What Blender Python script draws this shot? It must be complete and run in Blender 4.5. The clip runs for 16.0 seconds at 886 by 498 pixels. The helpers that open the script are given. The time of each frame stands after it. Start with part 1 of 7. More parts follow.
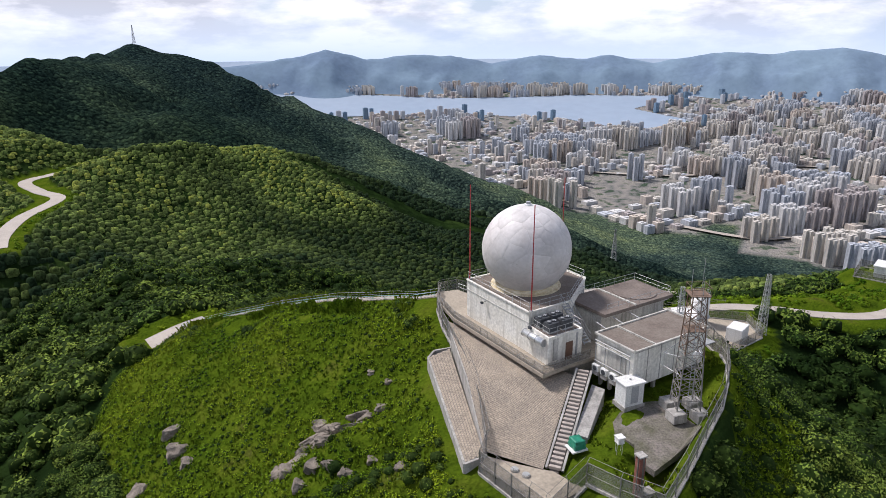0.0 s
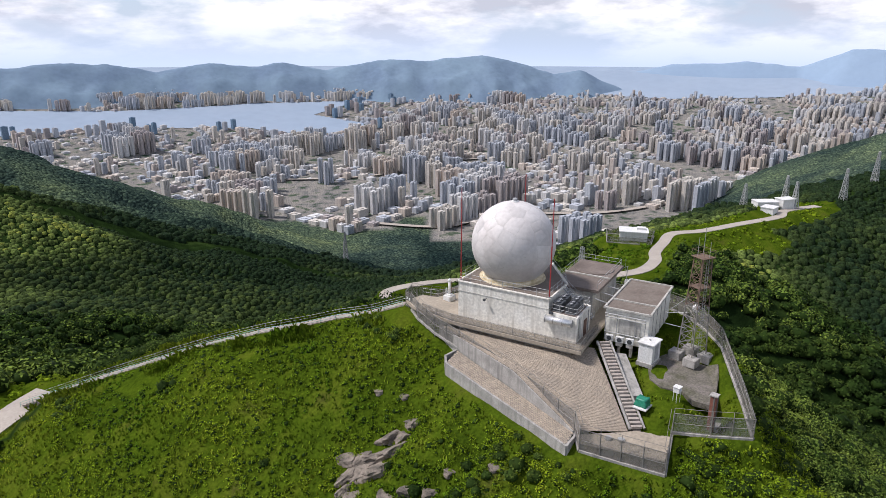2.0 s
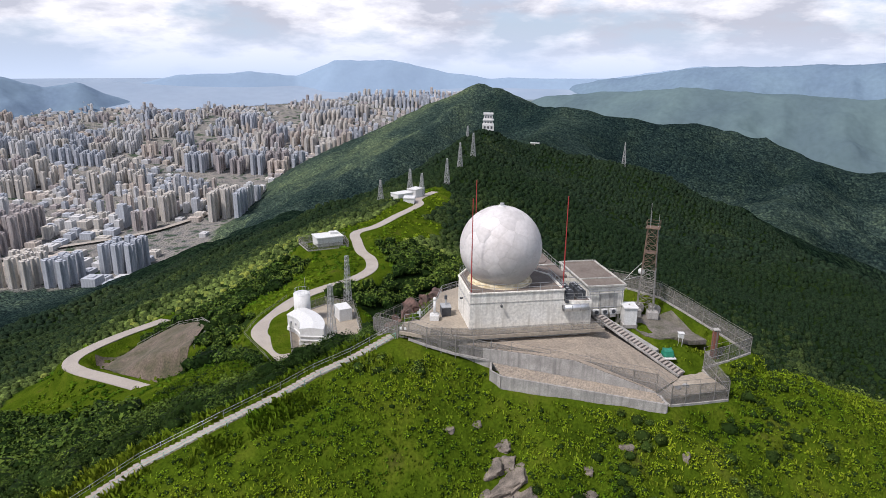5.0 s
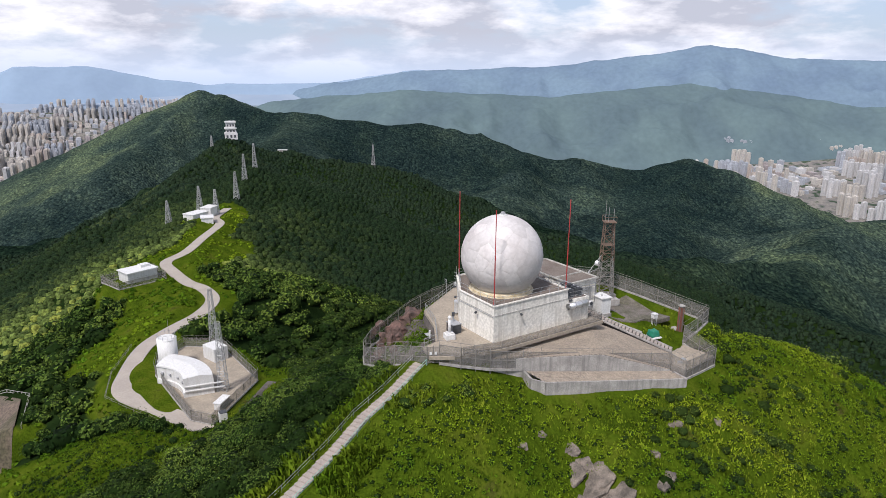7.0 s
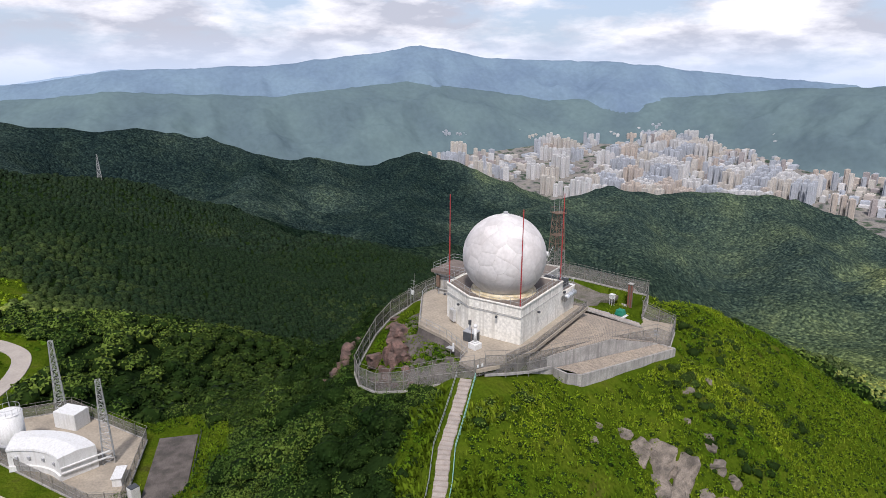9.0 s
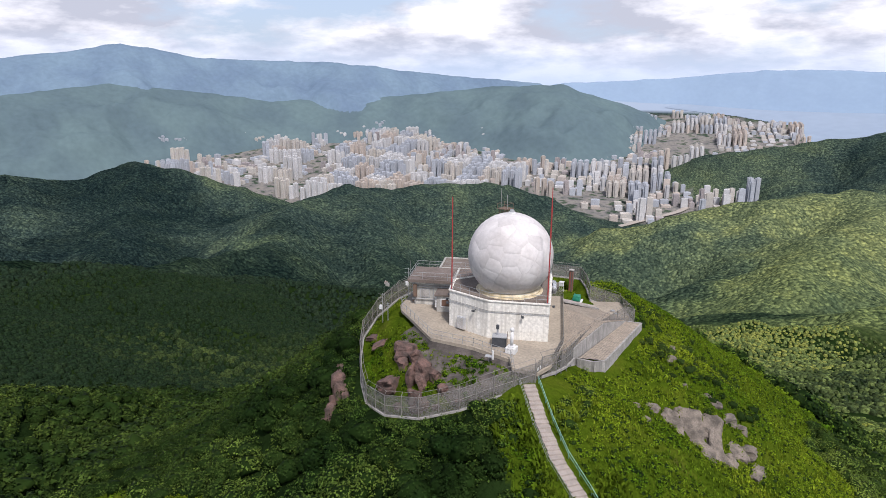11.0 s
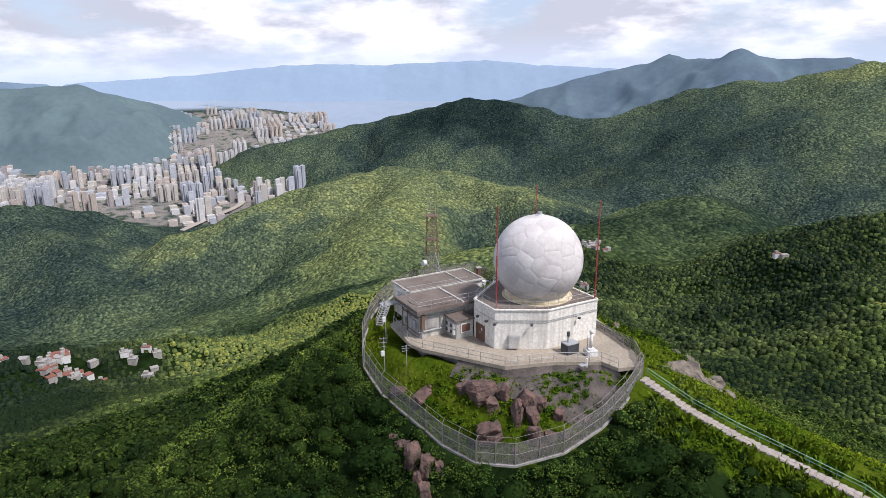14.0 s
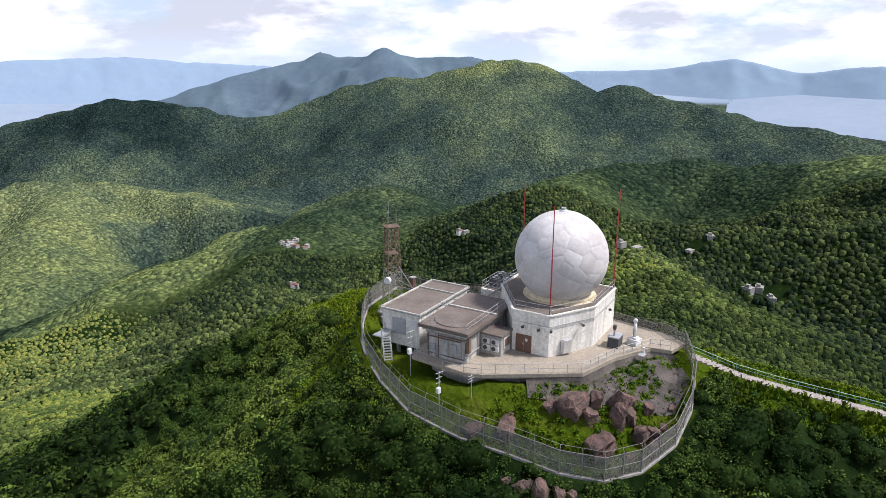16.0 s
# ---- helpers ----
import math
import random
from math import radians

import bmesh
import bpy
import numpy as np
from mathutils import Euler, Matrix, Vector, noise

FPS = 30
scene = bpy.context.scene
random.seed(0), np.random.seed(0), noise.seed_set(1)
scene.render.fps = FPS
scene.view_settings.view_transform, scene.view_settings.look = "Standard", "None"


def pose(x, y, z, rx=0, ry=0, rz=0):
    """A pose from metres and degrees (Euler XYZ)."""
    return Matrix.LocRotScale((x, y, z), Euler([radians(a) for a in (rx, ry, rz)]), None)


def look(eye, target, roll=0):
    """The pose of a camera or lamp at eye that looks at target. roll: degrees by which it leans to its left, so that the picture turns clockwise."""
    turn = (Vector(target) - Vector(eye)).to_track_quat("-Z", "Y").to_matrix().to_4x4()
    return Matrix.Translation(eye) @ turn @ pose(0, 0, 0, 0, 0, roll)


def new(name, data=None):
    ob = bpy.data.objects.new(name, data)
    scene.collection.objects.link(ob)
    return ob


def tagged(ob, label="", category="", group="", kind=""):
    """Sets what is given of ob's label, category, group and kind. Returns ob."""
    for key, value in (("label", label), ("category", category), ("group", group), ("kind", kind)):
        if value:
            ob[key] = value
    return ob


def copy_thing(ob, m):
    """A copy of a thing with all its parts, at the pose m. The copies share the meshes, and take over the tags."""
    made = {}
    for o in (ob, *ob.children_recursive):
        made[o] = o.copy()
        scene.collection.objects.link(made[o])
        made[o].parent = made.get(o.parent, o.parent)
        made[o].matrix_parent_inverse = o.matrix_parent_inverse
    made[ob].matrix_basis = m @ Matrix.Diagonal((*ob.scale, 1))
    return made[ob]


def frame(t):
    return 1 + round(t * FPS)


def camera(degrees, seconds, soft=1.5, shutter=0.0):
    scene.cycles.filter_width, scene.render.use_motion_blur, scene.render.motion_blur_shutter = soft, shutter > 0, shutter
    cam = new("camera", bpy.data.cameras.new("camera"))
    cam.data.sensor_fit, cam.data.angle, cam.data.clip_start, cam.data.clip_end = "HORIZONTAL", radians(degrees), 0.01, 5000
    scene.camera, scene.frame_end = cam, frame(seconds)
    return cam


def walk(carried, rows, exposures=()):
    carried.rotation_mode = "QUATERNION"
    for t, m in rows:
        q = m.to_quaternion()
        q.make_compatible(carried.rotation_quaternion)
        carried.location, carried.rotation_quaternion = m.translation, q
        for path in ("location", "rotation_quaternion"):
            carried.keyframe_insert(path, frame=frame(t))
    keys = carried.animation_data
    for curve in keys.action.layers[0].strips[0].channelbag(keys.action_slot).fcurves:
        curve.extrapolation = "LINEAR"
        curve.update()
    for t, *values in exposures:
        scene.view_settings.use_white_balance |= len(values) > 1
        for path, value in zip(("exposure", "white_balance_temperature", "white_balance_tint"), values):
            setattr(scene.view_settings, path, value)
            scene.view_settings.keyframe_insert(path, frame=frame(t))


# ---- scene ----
cam = camera(67.9, 16.0, soft=0.75)

PATH = [
    (0, (-8.163, -76.647, 34.167), (-8.214, -74.745, 33.552), -0.4),
    (0.5, (-16.583, -76.525, 34.054), (-16.42, -74.627, 33.445), -0.4),
    (1, (-25.771, -75.408, 34.014), (-25.378, -73.544, 33.405), -0.2),
    (1.5, (-35.087, -73.073, 34.057), (-34.466, -71.27, 33.455), -0.0),
    (2, (-44.022, -69.437, 34.13), (-43.186, -67.721, 33.533), 0.1),
    (2.5, (-52.474, -64.161, 34.161), (-51.43, -62.561, 33.569), 0.2),
    (3, (-60.049, -57.81, 34.065), (-58.814, -56.35, 33.48), 0.3),
    (3.5, (-66.856, -50.65, 33.87), (-65.451, -49.348, 33.293), 0.5),
    (4, (-72.319, -42.912, 33.733), (-70.771, -41.781, 33.163), 0.5),
    (4.5, (-76.736, -34.787, 33.627), (-75.07, -33.836, 33.061), 0.5),
    (5, (-80.211, -26.377, 33.59), (-78.449, -25.614, 33.029), 0.6),
    (5.2, (-81.13, -22.973, 33.584), (-79.338, -22.285, 33.024), 0.5),
    (7.3, (-83.943, 13.105, 33.994), (-82.021, 12.983, 33.453), 0.4),
    (7.5, (-83.38, 16.572, 33.891), (-81.465, 16.369, 33.351), 0.5),
    (8, (-80.501, 24.843, 33.495), (-78.617, 24.444, 32.958), 0.5),
    (8.5, (-76.792, 33.0, 33.491), (-74.958, 32.409, 32.955), 0.5),
    (8.7, (-75.068, 36.042, 33.544), (-73.26, 35.378, 33.006), 0.4),
    (10.8, (-51.569, 63.218, 32.722), (-50.203, 61.86, 32.184), 0.5),
    (11, (-48.713, 65.58, 32.727), (-47.406, 64.164, 32.192), 0.4),
    (11.5, (-40.878, 70.616, 32.879), (-39.734, 69.065, 32.345), 0.2),
    (12, (-32.339, 74.781, 33.117), (-31.371, 73.114, 32.582), 0.2),
    (12.5, (-22.972, 77.573, 33.107), (-22.198, 75.808, 32.571), 0.1),
    (13, (-12.935, 78.996, 33.032), (-12.372, 77.155, 32.493), 0.1),
    (13.5, (-2.969, 79.137, 32.943), (-2.624, 77.243, 32.402), -0.2),
    (14, (6.488, 77.9, 32.696), (6.616, 75.98, 32.151), -0.4),
    (14.5, (16.561, 75.348, 32.319), (16.454, 73.428, 31.771), -0.2),
    (15, (26.325, 71.88, 32.063), (25.978, 69.988, 31.515), 0.0),
    (15.5, (35.489, 66.963, 31.88), (34.903, 65.132, 31.328), -0.0),
    (16, (44.176, 61.163, 31.817), (43.358, 59.425, 31.262), -0.1),
]
walk(cam, [(t, look(e, g, r)) for t, e, g, r in PATH], exposures=[(0, 0.15, 6180, 17), (3, 0.05, 6180, 17), (8, 0.0, 6180, 17), (12, 0.05, 6120, 18), (14, 0.12, 6120, 18), (16, 0.28, 6120, 17)])

# ---- world and sun ----
SUN_EL, SUN_AZ = 55.0, 300.0          # degrees; azimuth clockwise from +y
sun_dir = Vector((math.sin(radians(SUN_AZ)) * math.cos(radians(SUN_EL)),
                  math.cos(radians(SUN_AZ)) * math.cos(radians(SUN_EL)), math.sin(radians(SUN_EL))))
sun = new("sun", bpy.data.lights.new("sun", "SUN"))
sun.data.energy, sun.data.angle, sun.data.color = 4.1, radians(7.0), (1.0, 0.95, 0.86)
sun.matrix_world = look(sun_dir * 300, (0, 0, 0))


def build_world():
    world = bpy.data.worlds.new("sky")
    scene.world = world
    world.use_nodes = True
    nt = world.node_tree
    nt.nodes.clear()
    N, L = nt.nodes.new, nt.links.new
    out, bg = N("ShaderNodeOutputWorld"), N("ShaderNodeBackground")
    sky = N("ShaderNodeTexSky")
    sky.sky_type, sky.sun_disc = "NISHITA", False
    sky.sun_elevation, sky.sun_rotation = radians(SUN_EL), radians(SUN_AZ)
    sky.altitude, sky.dust_density, sky.air_density = 580, 2.0, 1.0
    tc, sep = N("ShaderNodeTexCoord"), N("ShaderNodeSeparateXYZ")
    L(tc.outputs["Generated"], sep.inputs[0])
    # cloud banks: noise over the direction, flattened towards the horizon
    sc = N("ShaderNodeVectorMath"); sc.operation = "MULTIPLY"; sc.inputs[1].default_value = (1.0, 1.0, 3.2)
    L(tc.outputs["Generated"], sc.inputs[0])
    n1 = N("ShaderNodeTexNoise"); n1.inputs["Scale"].default_value = 4.2; n1.inputs["Detail"].default_value = 10; n1.inputs["Roughness"].default_value = 0.56
    n2 = N("ShaderNodeTexNoise"); n2.inputs["Scale"].default_value = 6.5; n2.inputs["Detail"].default_value = 9; n2.inputs["Roughness"].default_value = 0.58
    off_ = N("ShaderNodeVectorMath"); off_.operation = "ADD"; off_.inputs[1].default_value = (3.1, 7.7, 0.4)
    L(sc.outputs[0], n1.inputs["Vector"]); L(sc.outputs[0], off_.inputs[0]); L(off_.outputs[0], n2.inputs["Vector"])
    cover = N("ShaderNodeValToRGB")
    cover.color_ramp.elements[0].position, cover.color_ramp.elements[1].position = 0.38, 0.50
    L(n1.outputs[0], cover.inputs[0])
    shade = N("ShaderNodeValToRGB")
    e = shade.color_ramp.elements
    e[0].position, e[0].color = 0.40, (6.4, 6.7, 7.3, 1)
    e[1].position, e[1].color = 0.56, (11.6, 11.6, 11.6, 1)
    L(n2.outputs[0], shade.inputs[0])
    # blue-white between the clouds, whitened by the humid air
    mixa = N("ShaderNodeMix"); mixa.data_type = "RGBA"; mixa.inputs[0].default_value = 0.55
    up = N("ShaderNodeMapRange"); up.inputs[1].default_value, up.inputs[2].default_value = 0.22, 0.60
    up.inputs[3].default_value, up.inputs[4].default_value = 1.0, 0.22
    L(sep.outputs[2], up.inputs[0])
    wa = N("ShaderNodeMath"); wa.operation = "MULTIPLY"; wa.inputs[1].default_value = 0.55
    L(up.outputs[0], wa.inputs[0]); L(wa.outputs[0], mixa.inputs[0])
    L(sky.outputs[0], mixa.inputs[6]); mixa.inputs[7].default_value = (7.6, 9.2, 11.2, 1)
    mixb = N("ShaderNodeMix"); mixb.data_type = "RGBA"
    wb = N("ShaderNodeMath"); wb.operation = "MULTIPLY"
    L(cover.outputs[0], wb.inputs[0]); L(up.outputs[0], wb.inputs[1]); L(wb.outputs[0], mixb.inputs[0])
    L(mixa.outputs[2], mixb.inputs[6]); L(shade.outputs[0], mixb.inputs[7])
    # humid band at the horizon
    hz = N("ShaderNodeMapRange"); hz.inputs[1].default_value, hz.inputs[2].default_value = 0.045, -0.03
    L(sep.outputs[2], hz.inputs[0])
    mixc = N("ShaderNodeMix"); mixc.data_type = "RGBA"
    L(hz.outputs[0], mixc.inputs[0]); L(mixb.outputs[2], mixc.inputs[6]); mixc.inputs[7].default_value = (7.2, 8.5, 10.2, 1)
    L(mixc.outputs[2], bg.inputs[0]); bg.inputs[1].default_value = 0.092
    L(bg.outputs[0], out.inputs[0])


build_world()

# ---- materials ----


def material(name, base, second=None, scale=1.0, amount=0.6, rough=0.8, metal=0.0, bump=0.0, bump_scale=None, fine=0.25,
             streak=None, island=0.0, spec=None):
    """Two colours mixed by a coarse and a fine noise, with bump; streak adds rain runs of that colour down the face."""
    m = bpy.data.materials.new(name)
    m.use_nodes = True
    nt = m.node_tree
    N, L = nt.nodes.new, nt.links.new
    b = nt.nodes["Principled BSDF"]
    b.inputs["Roughness"].default_value, b.inputs["Metallic"].default_value = rough, metal
    if spec is not None:
        b.inputs["Specular IOR Level"].default_value = spec
    geo = N("ShaderNodeNewGeometry")
    second = second or tuple(c * 0.75 for c in base)
    n1, n2 = N("ShaderNodeTexNoise"), N("ShaderNodeTexNoise")
    n1.inputs["Scale"].default_value, n1.inputs["Detail"].default_value = scale, 5
    n2.inputs["Scale"].default_value, n2.inputs["Detail"].default_value = scale * 9, 4
    L(geo.outputs["Position"], n1.inputs["Vector"]); L(geo.outputs["Position"], n2.inputs["Vector"])
    r = N("ShaderNodeMapRange"); r.inputs[1].default_value, r.inputs[2].default_value = 0.35, 0.65
    r.inputs[4].default_value = amount
    L(n1.outputs[0], r.inputs[0])
    mix = N("ShaderNodeMix"); mix.data_type = "RGBA"
    mix.inputs[6].default_value, mix.inputs[7].default_value = (*base, 1), (*second, 1)
    L(r.outputs[0], mix.inputs[0])
    mul = N("ShaderNodeMix"); mul.data_type, mul.blend_type = "RGBA", "MULTIPLY"
    mul.inputs[0].default_value = 1.0
    g = N("ShaderNodeMapRange"); g.inputs[1].default_value, g.inputs[2].default_value = 0.3, 0.7
    g.inputs[3].default_value, g.inputs[4].default_value = 1 - fine, 1 + fine * 0.4
    L(n2.outputs[0], g.inputs[0]); L(mix.outputs[2], mul.inputs[6]); L(g.outputs[0], mul.inputs[7])
    col = mul.outputs[2]
    if streak:
        mp = N("ShaderNodeMapping"); mp.inputs["Scale"].default_value = (2.2, 2.2, 0.16)
        L(geo.outputs["Position"], mp.inputs[0])
        n3 = N("ShaderNodeTexNoise"); n3.inputs["Scale"].default_value, n3.inputs["Detail"].default_value = 1.0, 6
        L(mp.outputs[0], n3.inputs["Vector"])
        r3 = N("ShaderNodeMapRange"); r3.inputs[1].default_value, r3.inputs[2].default_value = 0.48, 0.72
        r3.inputs[4].default_value = 0.75
        L(n3.outputs[0], r3.inputs[0])
        ms = N("ShaderNodeMix"); ms.data_type = "RGBA"; ms.inputs[7].default_value = (*streak, 1)
        L(r3.outputs[0], ms.inputs[0]); L(col, ms.inputs[6])
        col = ms.outputs[2]
    if island:
        hsv = N("ShaderNodeHueSaturation")
        v = N("ShaderNodeMapRange"); v.inputs[3].default_value, v.inputs[4].default_value = 1 - island, 1 + island
        src = N("ShaderNodeObjectInfo").outputs["Random"] if island < 0 else geo.outputs["Random Per Island"]
        L(src, v.inputs[0]); L(v.outputs[0], hsv.inputs["Value"]); L(col, hsv.inputs["Color"])
        col = hsv.outputs[0]
    L(col, b.inputs["Base Color"])
    if bump:
        bp = N("ShaderNodeBump"); bp.inputs["Strength"].default_value = min(1, bump); bp.inputs["Distance"].default_value = 0.05 * max(1, bump)
        n4 = N("ShaderNodeTexNoise"); n4.inputs["Scale"].default_value, n4.inputs["Detail"].default_value = bump_scale or scale * 6, 5
        L(geo.outputs["Position"], n4.inputs["Vector"]); L(n4.outputs[0], bp.inputs["Height"]); L(bp.outputs[0], b.inputs["Normal"])
    return m


M_WALL = material("white_render", (0.80, 0.78, 0.715), (0.66, 0.625, 0.545), 0.35, 0.55, 0.85, bump=0.08, bump_scale=12, streak=(0.46, 0.43, 0.37))
M_WALL2 = material("stained_render", (0.56, 0.545, 0.50), (0.31, 0.295, 0.26), 0.6, 0.7, 0.9, bump=0.2, bump_scale=10, streak=(0.17, 0.165, 0.15))
M_ROOF = material("bitumen_roof", (0.145, 0.115, 0.095), (0.22, 0.19, 0.16), 0.5, 0.6, 0.95, bump=0.3, bump_scale=20)
M_ROOF2 = material("weathered_screed", (0.185, 0.15, 0.128), (0.115, 0.09, 0.075), 0.4, 0.7, 0.9, bump=0.2, bump_scale=14)
M_SLAB = material("terrace_concrete", (0.375, 0.322, 0.250), (0.265, 0.228, 0.180), 0.35, 0.7, 0.9, bump=0.2, bump_scale=15)
M_CONC = material("old_concrete", (0.42, 0.40, 0.37), (0.25, 0.24, 0.22), 0.8, 0.7, 0.9, bump=0.3, bump_scale=12, streak=(0.16, 0.155, 0.145))
M_STEEL = material("galvanised_steel", (0.42, 0.43, 0.43), (0.30, 0.30, 0.29), 2.0, 0.6, 0.55, metal=0.4)
M_FENCE = material("fence_steel", (0.25, 0.24, 0.22), (0.16, 0.14, 0.12), 2.0, 0.6, 0.7, metal=0.2)
M_RUST = material("rusty_steel", (0.19, 0.12, 0.08), (0.11, 0.085, 0.07), 3.0, 0.7, 0.85)
M_RED = material("red_paint", (0.42, 0.035, 0.035), (0.30, 0.05, 0.045), 1.0, 0.5, 0.5)
M_CREAM = material("cream_paint", (0.70, 0.62, 0.44), (0.42, 0.33, 0.18), 1.2, 0.8, 0.7)
M_DARK = material("dark_unit", (0.045, 0.05, 0.058), (0.08, 0.085, 0.09), 2.0, 0.5, 0.6)
M_BROWN = material("brown_door_paint", (0.16, 0.085, 0.055), None, 1.5, 0.5, 0.6)
M_GREY = material("grey_paint", (0.38, 0.39, 0.40), None, 1.2, 0.5, 0.6)
M_WHITE = material("white_paint", (0.70, 0.70, 0.69), (0.66, 0.66, 0.63), 0.9, 0.5, 0.6, streak=(0.5, 0.49, 0.46))
M_DUCT = material("bright_duct", (0.78, 0.79, 0.80), (0.6, 0.6, 0.6), 1.5, 0.5, 0.35, metal=0.7)
M_BRICKP = material("red_brick", (0.26, 0.10, 0.07), (0.17, 0.075, 0.055), 3.0, 0.6, 0.9)
M_GREEN = material("green_tarpaulin", (0.015, 0.22, 0.13), (0.01, 0.14, 0.09), 1.8, 0.6, 0.45, bump=0.5, bump_scale=3)
M_PAVE = material("paving_block", (0.375, 0.312, 0.240), (0.275, 0.235, 0.190), 0.5, 0.7, 0.9, island=0.12)
M_JOINT = material("paving_joint", (0.15, 0.135, 0.12), None, 1.0, 0.5, 0.95)
M_ROCK = material("weathered_granite", (0.25, 0.21, 0.17), (0.085, 0.074, 0.06), 0.9, 0.9, 0.95, bump=3.0, bump_scale=3, fine=0.4)
M_ROCKR = material("reddish_boulder", (0.175, 0.105, 0.086), (0.06, 0.045, 0.038), 1.0, 0.9, 0.95, bump=3.0, bump_scale=3, fine=0.4)
M_SHOT = material("sprayed_concrete", (0.135, 0.115, 0.102), (0.055, 0.048, 0.042), 0.6, 0.9, 0.95, bump=2.0, bump_scale=4)
M_TRACK = material("road_concrete", (0.39, 0.345, 0.295), (0.31, 0.275, 0.24), 0.25, 0.6, 0.9, fine=0.12)
M_STEP = material("step_concrete", (0.38, 0.33, 0.29), (0.27, 0.235, 0.205), 1.2, 0.7, 0.9, island=0.15)
M_GRAIL = material("green_rail_paint", (0.20, 0.42, 0.33), (0.35, 0.48, 0.42), 2.0, 0.5, 0.5)
M_WATER = material("sea", (0.25, 0.315, 0.40), (0.30, 0.36, 0.44), 0.002, 0.6, 0.55, fine=0.05, spec=0.25)
M_YARD = material("mossy_rock_floor", (0.20, 0.175, 0.158), (0.085, 0.085, 0.05), 0.55, 0.9, 0.95, bump=1.2, bump_scale=5, fine=0.45)
M_EARTH = material("earth_cutting", (0.155, 0.118, 0.09), (0.065, 0.066, 0.03), 0.2, 0.8, 0.95, bump=1.5, bump_scale=1.2, fine=0.5)


def leaf_material(name, a, b, rnd=0.35, patch=0.3):
    """Foliage: leaf colours, island variation, and broad patches of other species and age."""
    m = material(name, a, b, 0.07, 1.0, 0.75, fine=0.35, island=rnd, spec=0.03)
    nt = m.node_tree
    N, L = nt.nodes.new, nt.links.new
    bs = nt.nodes["Principled BSDF"]
    src = bs.inputs["Base Color"].links[0].from_socket
    geo = N("ShaderNodeNewGeometry")
    n = N("ShaderNodeTexNoise"); n.inputs["Scale"].default_value, n.inputs["Detail"].default_value = 0.011, 4
    L(geo.outputs["Position"], n.inputs["Vector"])
    v = N("ShaderNodeMapRange"); v.inputs[1].default_value, v.inputs[2].default_value = 0.33, 0.67
    v.inputs[3].default_value, v.inputs[4].default_value = 1 - patch * 1.2, 1 + patch
    h = N("ShaderNodeMapRange"); h.inputs[1].default_value, h.inputs[2].default_value = 0.33, 0.67
    h.inputs[3].default_value, h.inputs[4].default_value = 0.515, 0.487
    hsv = N("ShaderNodeHueSaturation")
    L(n.outputs[0], v.inputs[0]); L(n.outputs[0], h.inputs[0])
    L(v.outputs[0], hsv.inputs["Value"]); L(h.outputs[0], hsv.inputs["Hue"]); L(src, hsv.inputs["Color"])
    L(hsv.outputs[0], bs.inputs["Base Color"])
    return m


M_LEAF = leaf_material("tree_leaves", (0.014, 0.031, 0.007), (0.056, 0.088, 0.016), 0.45)
M_LEAFC = leaf_material("light_tree_leaves", (0.056, 0.100, 0.018), (0.150, 0.205, 0.034), 0.45)
M_LEAFB = leaf_material("shrub_leaves", (0.055, 0.115, 0.005), (0.155, 0.220, 0.009), 0.5, 0.3)
M_GRASS = leaf_material("grass_blades", (0.062, 0.115, 0.005), (0.170, 0.215, 0.016), 0.4, 0.3)


def canopy_material(name, dark, light, relief):
    """Closed canopy: a tone for each crown, leaf clumps as relief and mottling."""
    m = bpy.data.materials.new(name)
    m.use_nodes = True
    nt = m.node_tree
    N, L = nt.nodes.new, nt.links.new
    bs = nt.nodes["Principled BSDF"]
    bs.inputs["Roughness"].default_value, bs.inputs["Specular IOR Level"].default_value = 0.85, 0.02
    geo, at = N("ShaderNodeNewGeometry"), N("ShaderNodeAttribute")
    at.attribute_name = "tone"
    r = N("ShaderNodeValToRGB")
    e = r.color_ramp.elements
    e.new(0.5); e.new(0.93)
    mid = tuple((a + b) * 0.42 for a, b in zip(dark, light))
    for k, (p, c) in zip(e, ((0.0, dark), (0.5, mid), (0.85, light), (1.0, (light[0] * 1.5, light[1] * 1.25, light[2])))):
        k.position, k.color = p, (*c, 1)
    L(at.outputs["Fac"], r.inputs[0])
    n = N("ShaderNodeTexNoise"); n.inputs["Scale"].default_value, n.inputs["Detail"].default_value = relief, 4
    L(geo.outputs["Position"], n.inputs["Vector"])
    g = N("ShaderNodeMapRange"); g.inputs[1].default_value, g.inputs[2].default_value = 0.36, 0.64
    g.inputs[3].default_value, g.inputs[4].default_value = 0.45, 1.45
    L(n.outputs[0], g.inputs[0])
    mul = N("ShaderNodeMix"); mul.data_type, mul.blend_type = "RGBA", "MULTIPLY"
    mul.inputs[0].default_value = 1.0
    L(r.outputs[0], mul.inputs[6]); L(g.outputs[0], mul.inputs[7]); L(mul.outputs[2], bs.inputs["Base Color"])
    bp = N("ShaderNodeBump"); bp.inputs["Strength"].default_value, bp.inputs["Distance"].default_value = 0.8, 0.22 / relief
    L(n.outputs[0], bp.inputs["Height"]); L(bp.outputs[0], bs.inputs["Normal"])
    return m


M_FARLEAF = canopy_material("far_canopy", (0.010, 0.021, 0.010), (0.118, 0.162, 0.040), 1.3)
# a little bluer than the nearer canopy: haze put into its leaf colour
M_MIDLEAF = canopy_material("valley_canopy", (0.011, 0.022, 0.013), (0.125, 0.166, 0.050), 0.45)

# ---- ground ----


